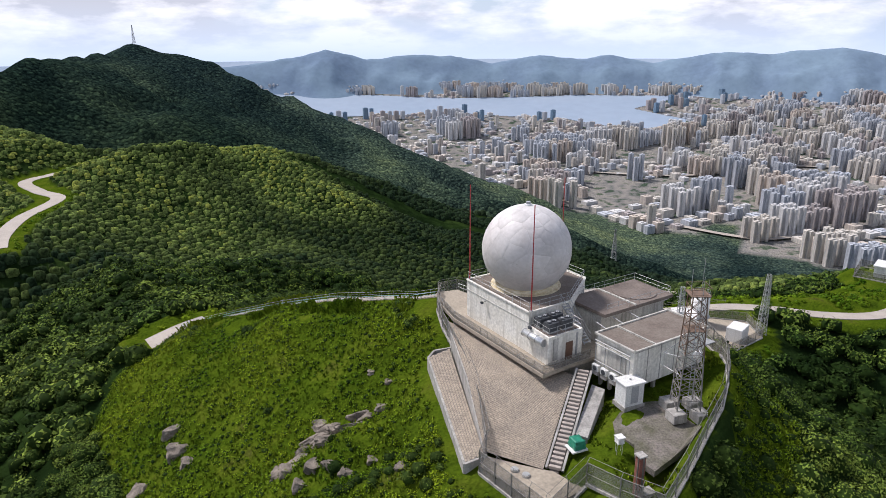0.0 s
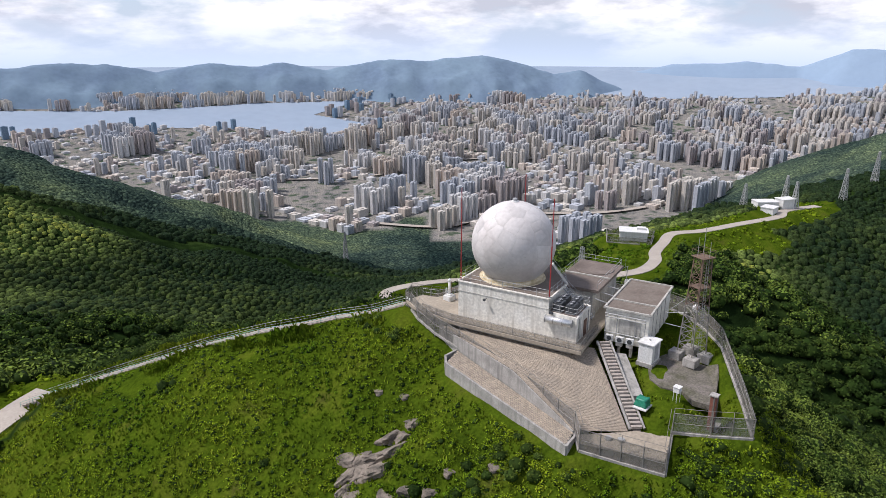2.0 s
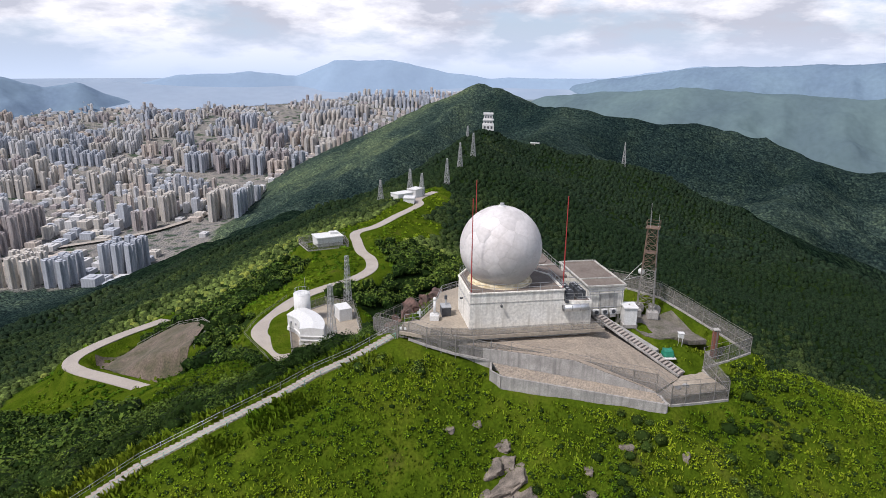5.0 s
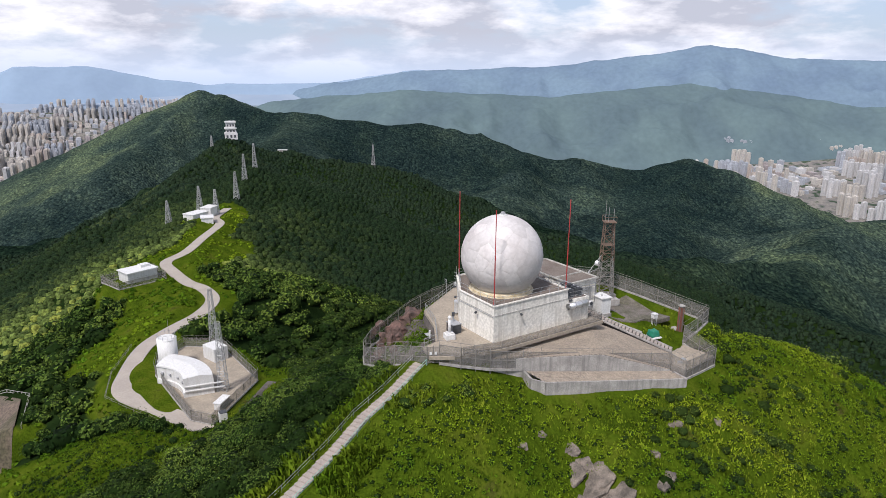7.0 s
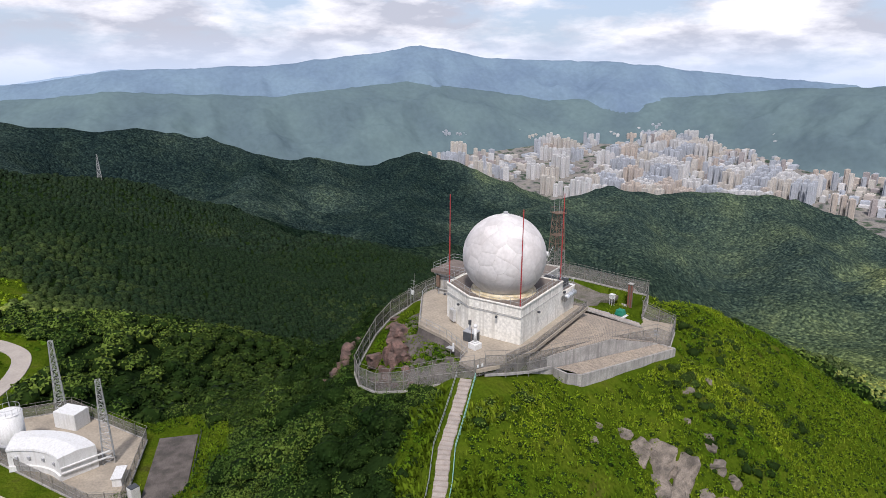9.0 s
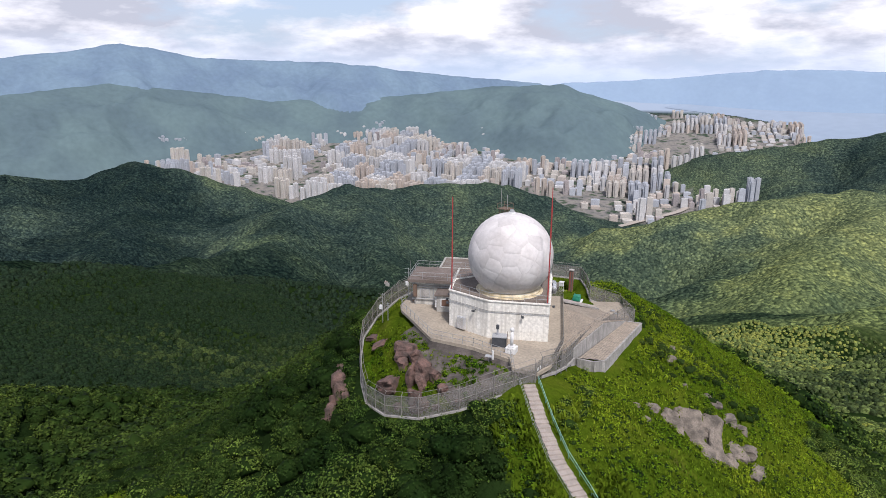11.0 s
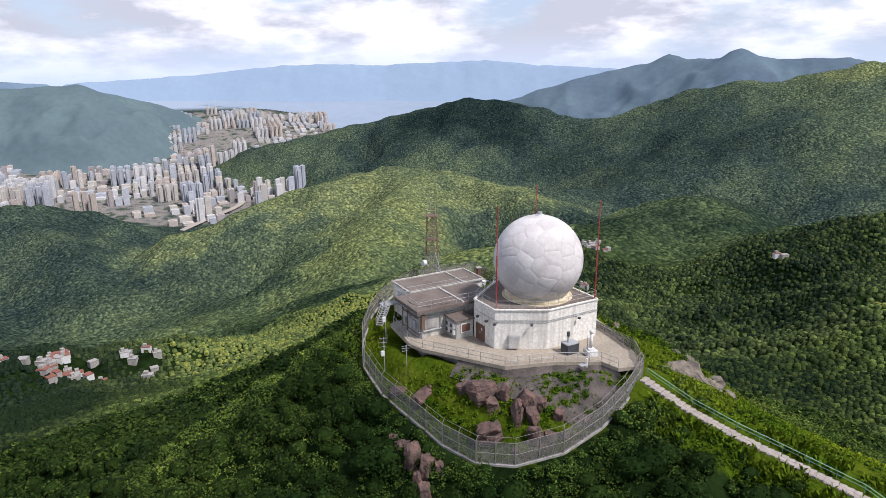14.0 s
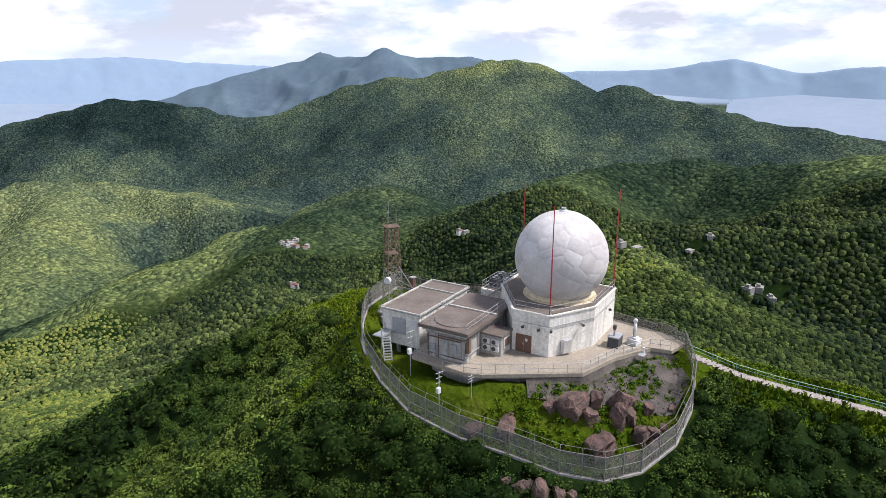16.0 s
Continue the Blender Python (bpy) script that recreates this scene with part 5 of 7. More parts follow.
    part("wall", prism(B(), [off(p0, 0.1, 0.1), off(p0, 3.2, 0.1), off(p0, 3.2, 2.5), off(p0, 0.1, 2.5)], -0.1, 2.35), M_WALL2, c)
    part("roof", prism(B(), [off(p0, -0.2, 0.02), off(p0, 3.3, 0.02), off(p0, 3.3, 2.8), off(p0, -0.2, 2.8)], 2.35, 2.55), M_ROOF2, c)
    for k, z in ((0, 0.85), (0, 1.65), (1, 0.85), (1, 1.65)):
        p = off(p0, 0.75 + k * 1.05, 2.62)
        ac = thing("condenser_unit", "white condenser unit hung on the small block's wall", "air conditioner", "condensers on the small block")
        part("casing", box(B(), (*p, z), (0.9, 0.34, 0.66), TURN, 0.03), M_WHITE, ac)
        g = off(p, 0.12, 0.18)
        part("fan_grille", beam(B(), (*g, z), (*off(g, 0, 0.03), z), 0.44, 14), M_DARK, ac)
    w = off(p0, 0.02, 1.2)
    win = part("window_frame", box(B(), (*w, 1.35), (0.1, 1.5, 1.2), TURN), M_WHITE, c)
    part("shutter", box(B(), (*off(w, -0.05, 0), 1.35), (0.06, 1.2, 0.95), TURN), M_BROWN, win)


build_annexes()

# ---- terraces, paving, fences ----
SLAB = [(-10.9, 5.3), (-8.9, 0.3), (0.65, -14.3), (3.5, -12.2), (6.6, -10.2), (18.4, -2.0), (18.7, -1.2), (15.4, 5.0), (13.9, 6.2), (4.1, 10.5), (-1.4, 9.0), (-6.8, 8.7), (-8.4, 10.3), (-11.3, 9.4), (-11.3, 7.0)]
tagged(part("terrace", prism(B(), SLAB, -0.42, 0.0), M_SLAB), "brown concrete terrace round the station building", "terrace", kind="structure")
tagged(part("terrace_base", prism(B(), [(p[0] * 0.87, p[1] * 0.87) for p in SLAB], -3.2, -0.42), M_CONC), "concrete plinth under the terrace", "plinth", kind="structure")
railing("grey railing with low mesh along the front of the terrace", [(-10.7, 5.3, 0), (-8.8, 0.4, 0), (0.65, -14.1, 0), (3.4, -12.1, 0), (6.4, -10.1, 0)], 1.0, 1.5, 0.05, M_FENCE, (0.5, 1.0), kick=0.95)
railing("pale pipe railing along the edge of the rear terrace", [(18.3, -1.4, 0), (15.3, 4.8, 0), (13.8, 6.0, 0), (4.1, 10.3, 0), (-1.4, 8.8, 0), (-6.8, 8.5, 0), (-8.4, 10.1, 0)], 1.05, 1.5, 0.06, M_STEEL)


def brick_z(x, y):
    out = max(0.0, (x - 0.65) * -NX + (y + 14.3) * -NY)
    return min(-1.05, -4.3 + 0.27 * (y + 24.4)) - 0.07 * out


def paved(name, label, quad, zf, nu, nv, lift=0.03, thick=0.05, course=0.42, pieces=True):
    """A paved slope between four corners: a bed with blocks in running bond."""
    P = [Vector((*p, 0)) for p in quad]

    def at(u, v):
        p = P[0].lerp(P[1], u).lerp(P[3].lerp(P[2], u), v)
        return Vector((p.x, p.y, zf(p.x, p.y)))
    bm = B()
    g = [[bm.verts.new(at(i / 24, j / 24)) for j in range(25)] for i in range(25)]
    for i in range(24):
        for j in range(24):
            bm.faces.new((g[i][j], g[i + 1][j], g[i + 1][j + 1], g[i][j + 1]))
    bmesh.ops.recalc_face_normals(bm, faces=bm.faces)
    bed = tagged(part(name, bm, M_JOINT), label, "paving", kind="structure")
    vs, fs = [], []
    for i in range(nu):
        for j in range(nv):
            s = 0.5 * (j % 2)
            u0, u1 = (i + s + 0.06) / nu, (i + s + 0.94) / nu
            v0, v1 = (j + 0.07) / nv, (j + 0.93) / nv
            if u1 > 1:
                u1 = 0.999
            if u0 > 0.99:
                continue
            k = len(vs)
            dz = lift + random.uniform(-0.012, 0.012)
            for u, v in ((u0, v0), (u1, v0), (u1, v1), (u0, v1)):
                p = at(u, v); vs.append((p.x, p.y, p.z - 0.02))
            for u, v in ((u0, v0), (u1, v0), (u1, v1), (u0, v1)):
                p = at(u, v); vs.append((p.x, p.y, p.z + dz))
            fs += [(k + 4, k + 5, k + 6, k + 7), (k, k + 1, k + 5, k + 4), (k + 1, k + 2, k + 6, k + 5), (k + 2, k + 3, k + 7, k + 6), (k + 3, k, k + 4, k + 7)]
    ob = mesh_object("paving_blocks", vs, fs, M_PAVE)
    ob.parent = bed
    tagged(ob, "weathered pinkish paving blocks laid in courses", kind="stuff")
    return bed


paved("paved_slope", "pinkish block-paved slope in front of the terrace", [(-9.7, 1.8), (4.2, -12.4), (-0.3, -24.0), (-5.7, -21.8)], brick_z, 62, 70)


def apron_z(x, y):
    return -2.85 + 0.085 * (y + 3.0)


paved("paved_apron", "block-paved apron outside the fence with a low stained wall", [(-9.4, -2.6), (-5.8, -21.9), (-7.6, -23.2), (-11.9, -4.5)], apron_z, 60, 8)


def low_wall(label, pts, h, th, mat, down=1.0):
    """A low wall along (x, y, z of its top)."""
    pts = [Vector(p) for p in pts]
    bm = B()
    for a, b in zip(pts, pts[1:]):
        d = b - a
        s = Vector((-d.y, d.x, 0)).normalized() * th / 2
        vs = [bm.verts.new(p) for p in (a - s, b - s, b + s, a + s)]
        lo = [bm.verts.new(v.co - Vector((0, 0, h + down))) for v in vs]
        bm.faces.new(vs); bm.faces.new(lo[::-1])
        for i in range(4):
            bm.faces.new((lo[i], lo[(i + 1) % 4], vs[(i + 1) % 4], vs[i]))
    bmesh.ops.recalc_face_normals(bm, faces=bm.faces)
    return tagged(part("retaining_wall", bm, mat), label, "wall", kind="structure")


low_wall("low pale stained wall holding the apron", [(-9.3, -2.3, -2.77), (-11.3, -3.0, -2.83), (-12.0, -4.6, -2.96), (-7.7, -23.3, -4.55), (-5.9, -22.3, -4.46)], 1.0, 0.25, M_CONC, 1.2)
rim = [(-9.75 + 4.0 * k / 10, 1.8 - 23.6 * k / 10) for k in range(11)]
low_wall("stained concrete wall holding the paved slope above the apron", [(x, y, brick_z(x, y) - 0.03) for x, y in rim], 1.6, 0.16, M_CONC, 1.2)
fence("tall weathered wire fence along the western slope", FENCE_WEST, 2.5, 2.3, -0.3)
fence("tall weathered wire fence round the yard's tip", FENCE_PEN, 2.6, 2.2, -0.3)
fence("tall weathered wire fence round the southern yard", FENCE_SOUTH, 2.3, 2.6, -0.3)
fence("tall weathered wire fence round the rocky slope", FENCE_EAST, 2.7, 2.2, 0.3)


def build_gate():
    t = thing("metal_gate", "grey metal gate in the fence at the head of the steps", "gate")
    a, b = Vector((-11.2, 9.7, -0.9)), Vector((-11.0, 8.2, -0.9))
    for p in (a, b, a.lerp(b, 0.5)):
        rod("gate_post", t, p, p + Vector((0, 0, 2.3)), 0.1, M_FENCE)
    for z in (0.15, 1.1, 2.1):
        rod("gate_bar", t, a + Vector((0, 0, z)), b + Vector((0, 0, z)), 0.06, M_FENCE)
    bm = B()
    bm.faces.new([bm.verts.new(v) for v in (a, b, b + Vector((0, 0, 2.1)), a + Vector((0, 0, 2.1)))])
    part("wire_panel", bm, M_MESH, t)
    for s in (0.3, 0.7):
        p = a.lerp(b, s) + Vector((-0.05, 0, 1.3))
        part("notice", box(B(), p, (0.03, 0.28, 0.36), 8), M_WHITE, t)


build_gate()


def build_steps():
    t = thing("step_path", "concrete step path climbing the grassy ridge to the gate", "path", kind="structure")
    pts = [Vector(p) for p in PATHWAY]
    k = 0
    for a, b in zip(pts, pts[1:]):
        d = b - a
        n = max(1, round(d.xy.length / 0.62))
        rz = math.degrees(math.atan2(d.y, d.x))
        for i in range(n):
            p = a.lerp(b, (i + 0.5) / n)
            z = max(p.z, ground_at(p.x, p.y) + 0.12)
            part("step", box(B(), (p.x, p.y, z - 0.2), (0.63, 1.35 + 0.08 * math.sin(k * 1.7), 0.42), rz + 2 * math.sin(k * 2.3), 0.02), M_STEP, t)
            k += 1
    for side, mat, lab in ((-1.15, M_GRAIL, "pale green pipe handrail beside the steps"), (1.15, M_STEEL, "grey wire handrail beside the steps")):
        foot = []
        for i, p in enumerate(pts):
            d = (pts[min(i + 1, len(pts) - 1)] - pts[max(i - 1, 0)]).normalized()
            x, y = p.x - d.y * -side, p.y + d.x * -side
            foot.append((x, y, max(p.z - 0.1, ground_at(x, y))))
        railing(lab, foot, 0.85, 2.4, 0.07 if side < 0 else 0.045, mat, (0.55, 1.0), group="handrails of the step path")


build_steps()

# ---- woods, shrubs and grass ----
RNG = np.random.default_rng(11)


def in_view(x, y):
    """Directions that the orbit looks towards; behind it nothing grows."""
    a = np.degrees(np.arctan2(x, y)) % 360
    return (a < 250) | (a > 284) | (np.hypot(x, y) < 440)


def scatter(r0, r1, spacing):
    n = int(math.pi * (r1 * r1 - r0 * r0) / (spacing * spacing))
    r = np.sqrt(RNG.uniform(r0 * r0, r1 * r1, n))
    a = RNG.uniform(0, 2 * np.pi, n)
    x, y = r * np.sin(a), r * np.cos(a)
    k = in_view(x, y)
    return x[k], y[k]


VILLAGES = [(360, -402, 26, 26), (313, -440, 6, 12), (1016, -897, 2, 7), (-165, -912, 10, 18), (-121, -731, 2, 8), (-438, -389, 2, 7), (-437, -302, 3, 12), (-370, -408, 2, 8), (-365, -740, 2, 8)]      # x, y, houses, spread


def clear(x, y, path=1.6, east=2.2, road=3.4):
    d, _ = along(x, y, PATHWAY)
    ok = (d > path) & ~inside(x, y, COMPOUND)
    for line, half in LEVELLED:
        d, _ = along(x, y, line)
        ok &= d > half + road
    d, _ = along(x, y, [(p[0], p[1], 0) for p in FENCE_WEST + FENCE_PEN + FENCE_SOUTH])
    ok &= d > 1.0
    d, _ = along(x, y, FENCE_EAST)
    ok &= d > east
    ok &= ~inside(x, y, [(-13, -2), (-13, -6), (-8.6, -25), (-5, -24), (-8, -2)])
    ok &= np.hypot(x + 23, y + 9.5) > 2.6
    ok &= ~inside(x, y, [(36, 97), (42, 96), (54, 103), (62, 113), (64, 127), (58, 140), (44, 143), (34, 134)])
    ok &= ~((x < -10) & (np.hypot(x + 11, y - 9) < 4))
    for cx, cy, n, spread in VILLAGES:
        ok &= np.hypot(x - cx, (y - cy) * 1.4) > spread * 1.2 + 4
    return ok


def leaves(c, rad, per, size, flat=0.75):
    """Leaf sprays: small four-sided blades spread over the crowns' outer halves. c (n, 3), rad (n,)."""
    n = len(c)
    u = RNG.normal(size=(n, per, 3))
    u /= np.linalg.norm(u, axis=2, keepdims=True)
    u[:, :, 2] = np.abs(u[:, :, 2]) * 1.15 - 0.25
    rr = rad[:, None] * RNG.uniform(0.72, 1.08, (n, per))
    lump = 1 + 0.22 * np.sin(u[:, :, 0] * 5 + c[:, None, 0] * 3) * np.cos(u[:, :, 1] * 5 + c[:, None, 1] * 3)
    p = c[:, None, :] + u * (rr * lump)[:, :, None] * np.array([1, 1, flat])
    nrm = u + RNG.normal(scale=0.38, size=u.shape)
    nrm[:, :, 2] += 0.35
    nrm /= np.linalg.norm(nrm, axis=2, keepdims=True)
    t = np.cross(nrm, RNG.normal(size=u.shape))
    t /= np.linalg.norm(t, axis=2, keepdims=True)
    b = np.cross(nrm, t)
    s = (size * RNG.uniform(0.6, 1.35, (n, per)))[:, :, None] * np.clip(rad / 2.0, 0.5, 1.5)[:, None, None]
    v = np.stack([p - t * s - b * s * 0.4, p + t * s - b * s * 0.4, p + b * s * 1.1 + nrm * s * 0.3], 2).reshape(-1, 3)
    q = np.arange(len(v)).reshape(-1, 3)
    return v, q


def ico():
    bm = B()
    bmesh.ops.create_icosphere(bm, subdivisions=1, radius=1)
    bm.verts.ensure_lookup_table()
    v = np.array([x.co[:] for x in bm.verts])
    f = np.array([[x.index for x in k.verts] for k in bm.faces])
    bm.free()
    return v, f


ICO_V, ICO_F = ico()


def blobs(c, rad, flat, jitter=0.2):
    """Lumpy canopy masses, one small closed shape each."""
    n = len(c)
    k = 1 + RNG.normal(scale=jitter, size=(n, len(ICO_V), 1))
    v = c[:, None, :] + ICO_V[None] * rad[:, None, None] * k * np.array([1, 1, flat])
    f = ICO_F[None] + (np.arange(n) * len(ICO_V))[:, None, None]
    return v.reshape(-1, 3), f.reshape(-1, 3)


def wood(label, x, y, rmin, rmax, per, size, core=0.82, mat=None, lift=0.55, name="woodland"):
    rad = RNG.uniform(rmin, rmax, len(x)) * (0.8 + 0.4 * RNG.random(len(x)))
    z = ground(x, y) + rad * lift
    c = np.stack([x, y, z], -1)
    if per:
        v, q = leaves(c, rad, per, size)
        ob = fast_mesh(name, v, q, mat or M_LEAF)
        tagged(ob, label, "trees", kind="stuff")
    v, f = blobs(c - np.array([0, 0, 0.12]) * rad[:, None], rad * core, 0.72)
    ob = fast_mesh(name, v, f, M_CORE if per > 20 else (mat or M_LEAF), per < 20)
    tagged(ob, label, "trees", kind="stuff")


# darkened leaf colour for crown cores: shade inside the foliage painted in
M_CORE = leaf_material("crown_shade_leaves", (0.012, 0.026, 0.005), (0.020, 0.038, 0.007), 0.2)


def crown_domes(label, r0, r1, spacing, mat, sides=5):
    """A closed canopy of small uneven crowns, each a low faceted dome with its own tone."""
    n = int(2 * r1 / spacing) + 2
    g = (np.arange(n) - n / 2) * spacing
    X, Y = np.meshgrid(g, g)
    X[::2] += spacing / 2
    X, Y = X.ravel(), Y.ravel() * 0.93
    X, Y = X + RNG.uniform(-0.32, 0.32, X.shape) * spacing, Y + RNG.uniform(-0.32, 0.32, X.shape) * spacing
    r = np.hypot(X, Y)
    k = (r >= r0) & (r < r1) & in_view(X, Y)
    X, Y = X[k], Y[k]
    Z = ground(X, Y)
    k = (forest_cover(X, Y) > 0.5) & clear(X, Y) & ((Z > floor_z(X, Y) + 12) | (town_mask(X, Y) < 0.5))
    X, Y, Z = X[k], Y[k], Z[k]
    s, old = tone_fields(X, Y)
    broad = fbm(X, Y, 130, 3, 91)
    m = len(X)
    # painted cloud shade (old) lowers a crown's tone, scrub and sun raise it
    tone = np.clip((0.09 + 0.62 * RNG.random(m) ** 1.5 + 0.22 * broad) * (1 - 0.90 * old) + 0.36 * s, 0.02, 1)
    rad = spacing * RNG.uniform(0.36, 0.70, m) * (1 - 0.1 * s)
    hgt = rad * RNG.uniform(0.75, 1.30, m) * (1 - 0.2 * s)
    e = sides
    a = RNG.uniform(0, 2 * np.pi, (m, 1)) + np.arange(e) * 2 * np.pi / e
    lo, hi = RNG.uniform(0.9, 1.2, (m, e)), RNG.uniform(0.62, 0.98, (m, e))
    ring = lambda f, z, tw: np.stack([X[:, None] + rad[:, None] * f * np.cos(a + tw), Y[:, None] + rad[:, None] * f * np.sin(a + tw), Z[:, None] + z], -1)
    v0 = ring(lo, -0.35 * rad[:, None] + 0 * lo, 0.0)
    v1 = ring(hi, hgt[:, None] * RNG.uniform(0.60, 0.92, (m, e)), 0.6)
    v2 = np.stack([X + RNG.normal(scale=0.15, size=m) * rad, Y + RNG.normal(scale=0.15, size=m) * rad, Z + hgt], -1)[:, None]
    v = np.concatenate([v0, v1, v2], 1).reshape(-1, 3)
    f = []
    for i in range(e):
        j = (i + 1) % e
        f += [(i, j, e + i), (j, e + j, e + i), (e + i, e + j, 2 * e)]
    f = (np.array(f)[None] + (2 * e + 1) * np.arange(m)[:, None, None]).reshape(-1, 3)
    ob = fast_mesh("woodland", v, f, mat)
    t = ob.data.attributes.new("tone", "FLOAT", "POINT"); t.data.foreach_set("value", np.repeat(tone, 2 * e + 1).astype(np.float32))
    return tagged(ob, label, "trees", kind="stuff")


def build_woods():
    x, y = scatter(9, 70, 1.95)
    k = (forest_cover(x, y) > 0.5) & clear(x, y)
    x, y = x[k], y[k]
    # the painted cloud shade helps pick the darker leaves
    dark = (tone_fields(x, y)[1] + 0.5 * fbm(x, y, 16, 3, 45) > 0.35) | (fbm(x, y, 12, 3, 46) > 0.15)
    dark &= ~((x > 18) & (x < 60) & (y < -2))
    wood("dense dark green trees on the slope below the fence", x[dark], y[dark], 0.8, 2.1, 170, 0.16)
    wood("lighter green broad-leaved trees on the slope below the fence", x[~dark], y[~dark], 0.8, 2.0, 170, 0.16, 0.82, M_LEAFC)
    x, y = scatter(9, 62, 1.3)
    k = (forest_cover(x, y) > 0.5) & clear(x, y, 1.6, 0.9)
    wood("undergrowth between the trees", x[k], y[k], 0.4, 0.95, 26, 0.24, 0.7, M_LEAFC, 0.25, "shrubs")
    x, y = scatter(70, 160, 2.9)
    k = (forest_cover(x, y) > 0.5) & clear(x, y)
    x, y = x[k], y[k]
    light, old = tone_fields(x, y)
    # darker leaves where cloud shade is painted (old), besides random ones
    dark = (old - light + 0.5 * fbm(x, y, 30, 3, 45) > 0.3) | (RNG.random(len(x)) < 0.4 - 0.3 * light)
    wood("dense dark green hillside woods", x[dark], y[dark], 1.2, 2.8, 62, 0.30, 0.9)
    wood("lighter green hillside woods", x[~dark], y[~dark], 1.2, 2.8, 62, 0.30, 0.9, M_LEAFC)
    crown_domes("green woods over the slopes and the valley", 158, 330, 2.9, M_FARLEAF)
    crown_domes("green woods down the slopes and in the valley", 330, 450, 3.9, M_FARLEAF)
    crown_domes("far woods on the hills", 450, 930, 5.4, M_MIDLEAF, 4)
    x, y = scatter(9, 30, 0.95)
    d, _ = along(x, y, FENCE_EAST)
    k = (d > 0.8) & (d < 6.5) & ~inside(x, y, COMPOUND) & clear(x, y, 2.2, 0.8)
    wood("fresh green bushes crowding against the fence", x[k], y[k], 0.45, 1.15, 60, 0.17, 0.7, M_LEAFC, 0.3, "shrubs")
    x, y = scatter(18, 40, 1.3)
    d, _ = along(x, y, [(p[0], p[1], 0) for p in FENCE_SOUTH])
    k = (d > 1.0) & (d < 9) & ~inside(x, y, COMPOUND) & clear(x, y, 2.2, 0.8)
    wood("light green shrubs and reeds outside the yard fence", x[k], y[k], 0.4, 1.1, 50, 0.18, 0.7, M_LEAFB, 0.25, "shrubs")
    # ferns and shrubs over the open slopes
    x, y = scatter(9, 80, 0.84)
    k = (forest_cover(x, y) < 0.5) & clear(x, y, 2.0, 2.2, 0.7) & (fbm(x, y, 9, 3, 61) > -0.75)
    wood("lush green ferns and low shrubs on the open slope", x[k], y[k], 0.3, 0.75, 26, 0.19, 0.5, M_LEAFB, 0.1, "shrubs")
    x, y = scatter(9, 80, 2.3)
    k = (forest_cover(x, y) < 0.5) & clear(x, y, 2.6) & (fbm(x, y, 11, 3, 71) > 0.12 + 0.5 * RNG.random(len(x)))
    wood("taller dark shrubs on the open slope", x[k], y[k], 0.4, 1.2, 60, 0.2, 0.75, M_LEAF, 0.3, "shrubs")
    x, y = scatter(80, 260, 2.5)
    k = (forest_cover(x, y) < 0.5) & clear(x, y, 2.0, 2.2, 0.7) & (fbm(x, y, 20, 3, 61) > -0.3)
    wood("low bright green shrubs in the grass", x[k], y[k], 0.5, 1.3, 14, 0.5, 0.7, M_LEAFB, 0.12, "shrubs")


build_woods()


def grass_tufts(label, x, y, h, blades, spread):
    n = len(x)
    z = ground(x, y)
    a = RNG.uniform(0, 2 * np.pi, (n, blades))
    ln = h * RNG.uniform(0.6, 1.3, (n, blades))
    w = 0.065 + 0.05 * RNG.random((n, blades))
    bx = x[:, None] + RNG.uniform(-spread, spread, (n, blades))
    by = y[:, None] + RNG.uniform(-spread, spread, (n, blades))
    out = RNG.uniform(0.25, 0.75, (n, blades)) * ln
    ca, sa = np.cos(a), np.sin(a)
    zz = np.repeat(z[:, None], blades, 1)
    p0 = np.stack([bx - sa * w, by + ca * w, zz - 0.1], -1)
    p1 = np.stack([bx + sa * w, by - ca * w, zz - 0.1], -1)
    p2 = np.stack([bx + ca * out * 0.5 + sa * w, by + sa * out * 0.5 - ca * w, zz + ln * 0.75], -1)
    p3 = np.stack([bx + ca * out, by + sa * out, zz + ln * 0.8], -1)
    v = np.stack([p0, p1, p2, p3], 2).reshape(-1, 3)
    ob = fast_mesh("grass", v, np.arange(len(v)).reshape(-1, 4), M_GRASS)
    return tagged(ob, label, "grass", kind="stuff")


x, y = scatter(9, 78, 0.6)
k = (forest_cover(x, y) < 0.5) & clear(x, y, 1.0, 2.2, 0.4) & (fbm(x, y, 8, 3, 33) > -0.7)
grass_tufts("rough green hillside grass", x[k], y[k], 0.36, 3, 0.3)
d_, _ = along(x, y, PATHWAY)
k = (d_ > 1.5) & (d_ < 5.0) & (fbm(x, y, 5, 2, 93) > -0.25) & clear(x, y, 1.4)
grass_tufts("tall reedy grass beside the steps", x[k], y[k], 0.95, 7, 0.35)
x, y = scatter(1, 34, 0.42)
k = inside(x, y, [(p[0] * 0.98, p[1] * 0.98) for p in COMPOUND]) & ~inside(x, y, SLAB) & (fbm(x, y, 3.5, 3, 12) > 0.0) & (((y > 8) & (x > -9)) | (x > 19) | ((x > 3.5) & (y < -11)))
k &= ~((x > 5) & (y < -12) & (np.hypot(x - 11, y + 21) < 5.2)) | (y > 5)
k &= ~inside(x, y, [(6, -10), (9, -16.5), (20.5, -9), (17, -3)])
grass_tufts("bright green weeds inside the fence", x[k], y[k], 0.28, 4, 0.2)


x, y = scatter(8, 30, 0.62)
k = inside(x, y, [(p[0] * 0.965, p[1] * 0.965) for p in COMPOUND]) & ~inside(x, y, SLAB) & (fbm(x, y, 3.0, 3, 15) > -0.12) & (y > 9.2) & (x > -9)
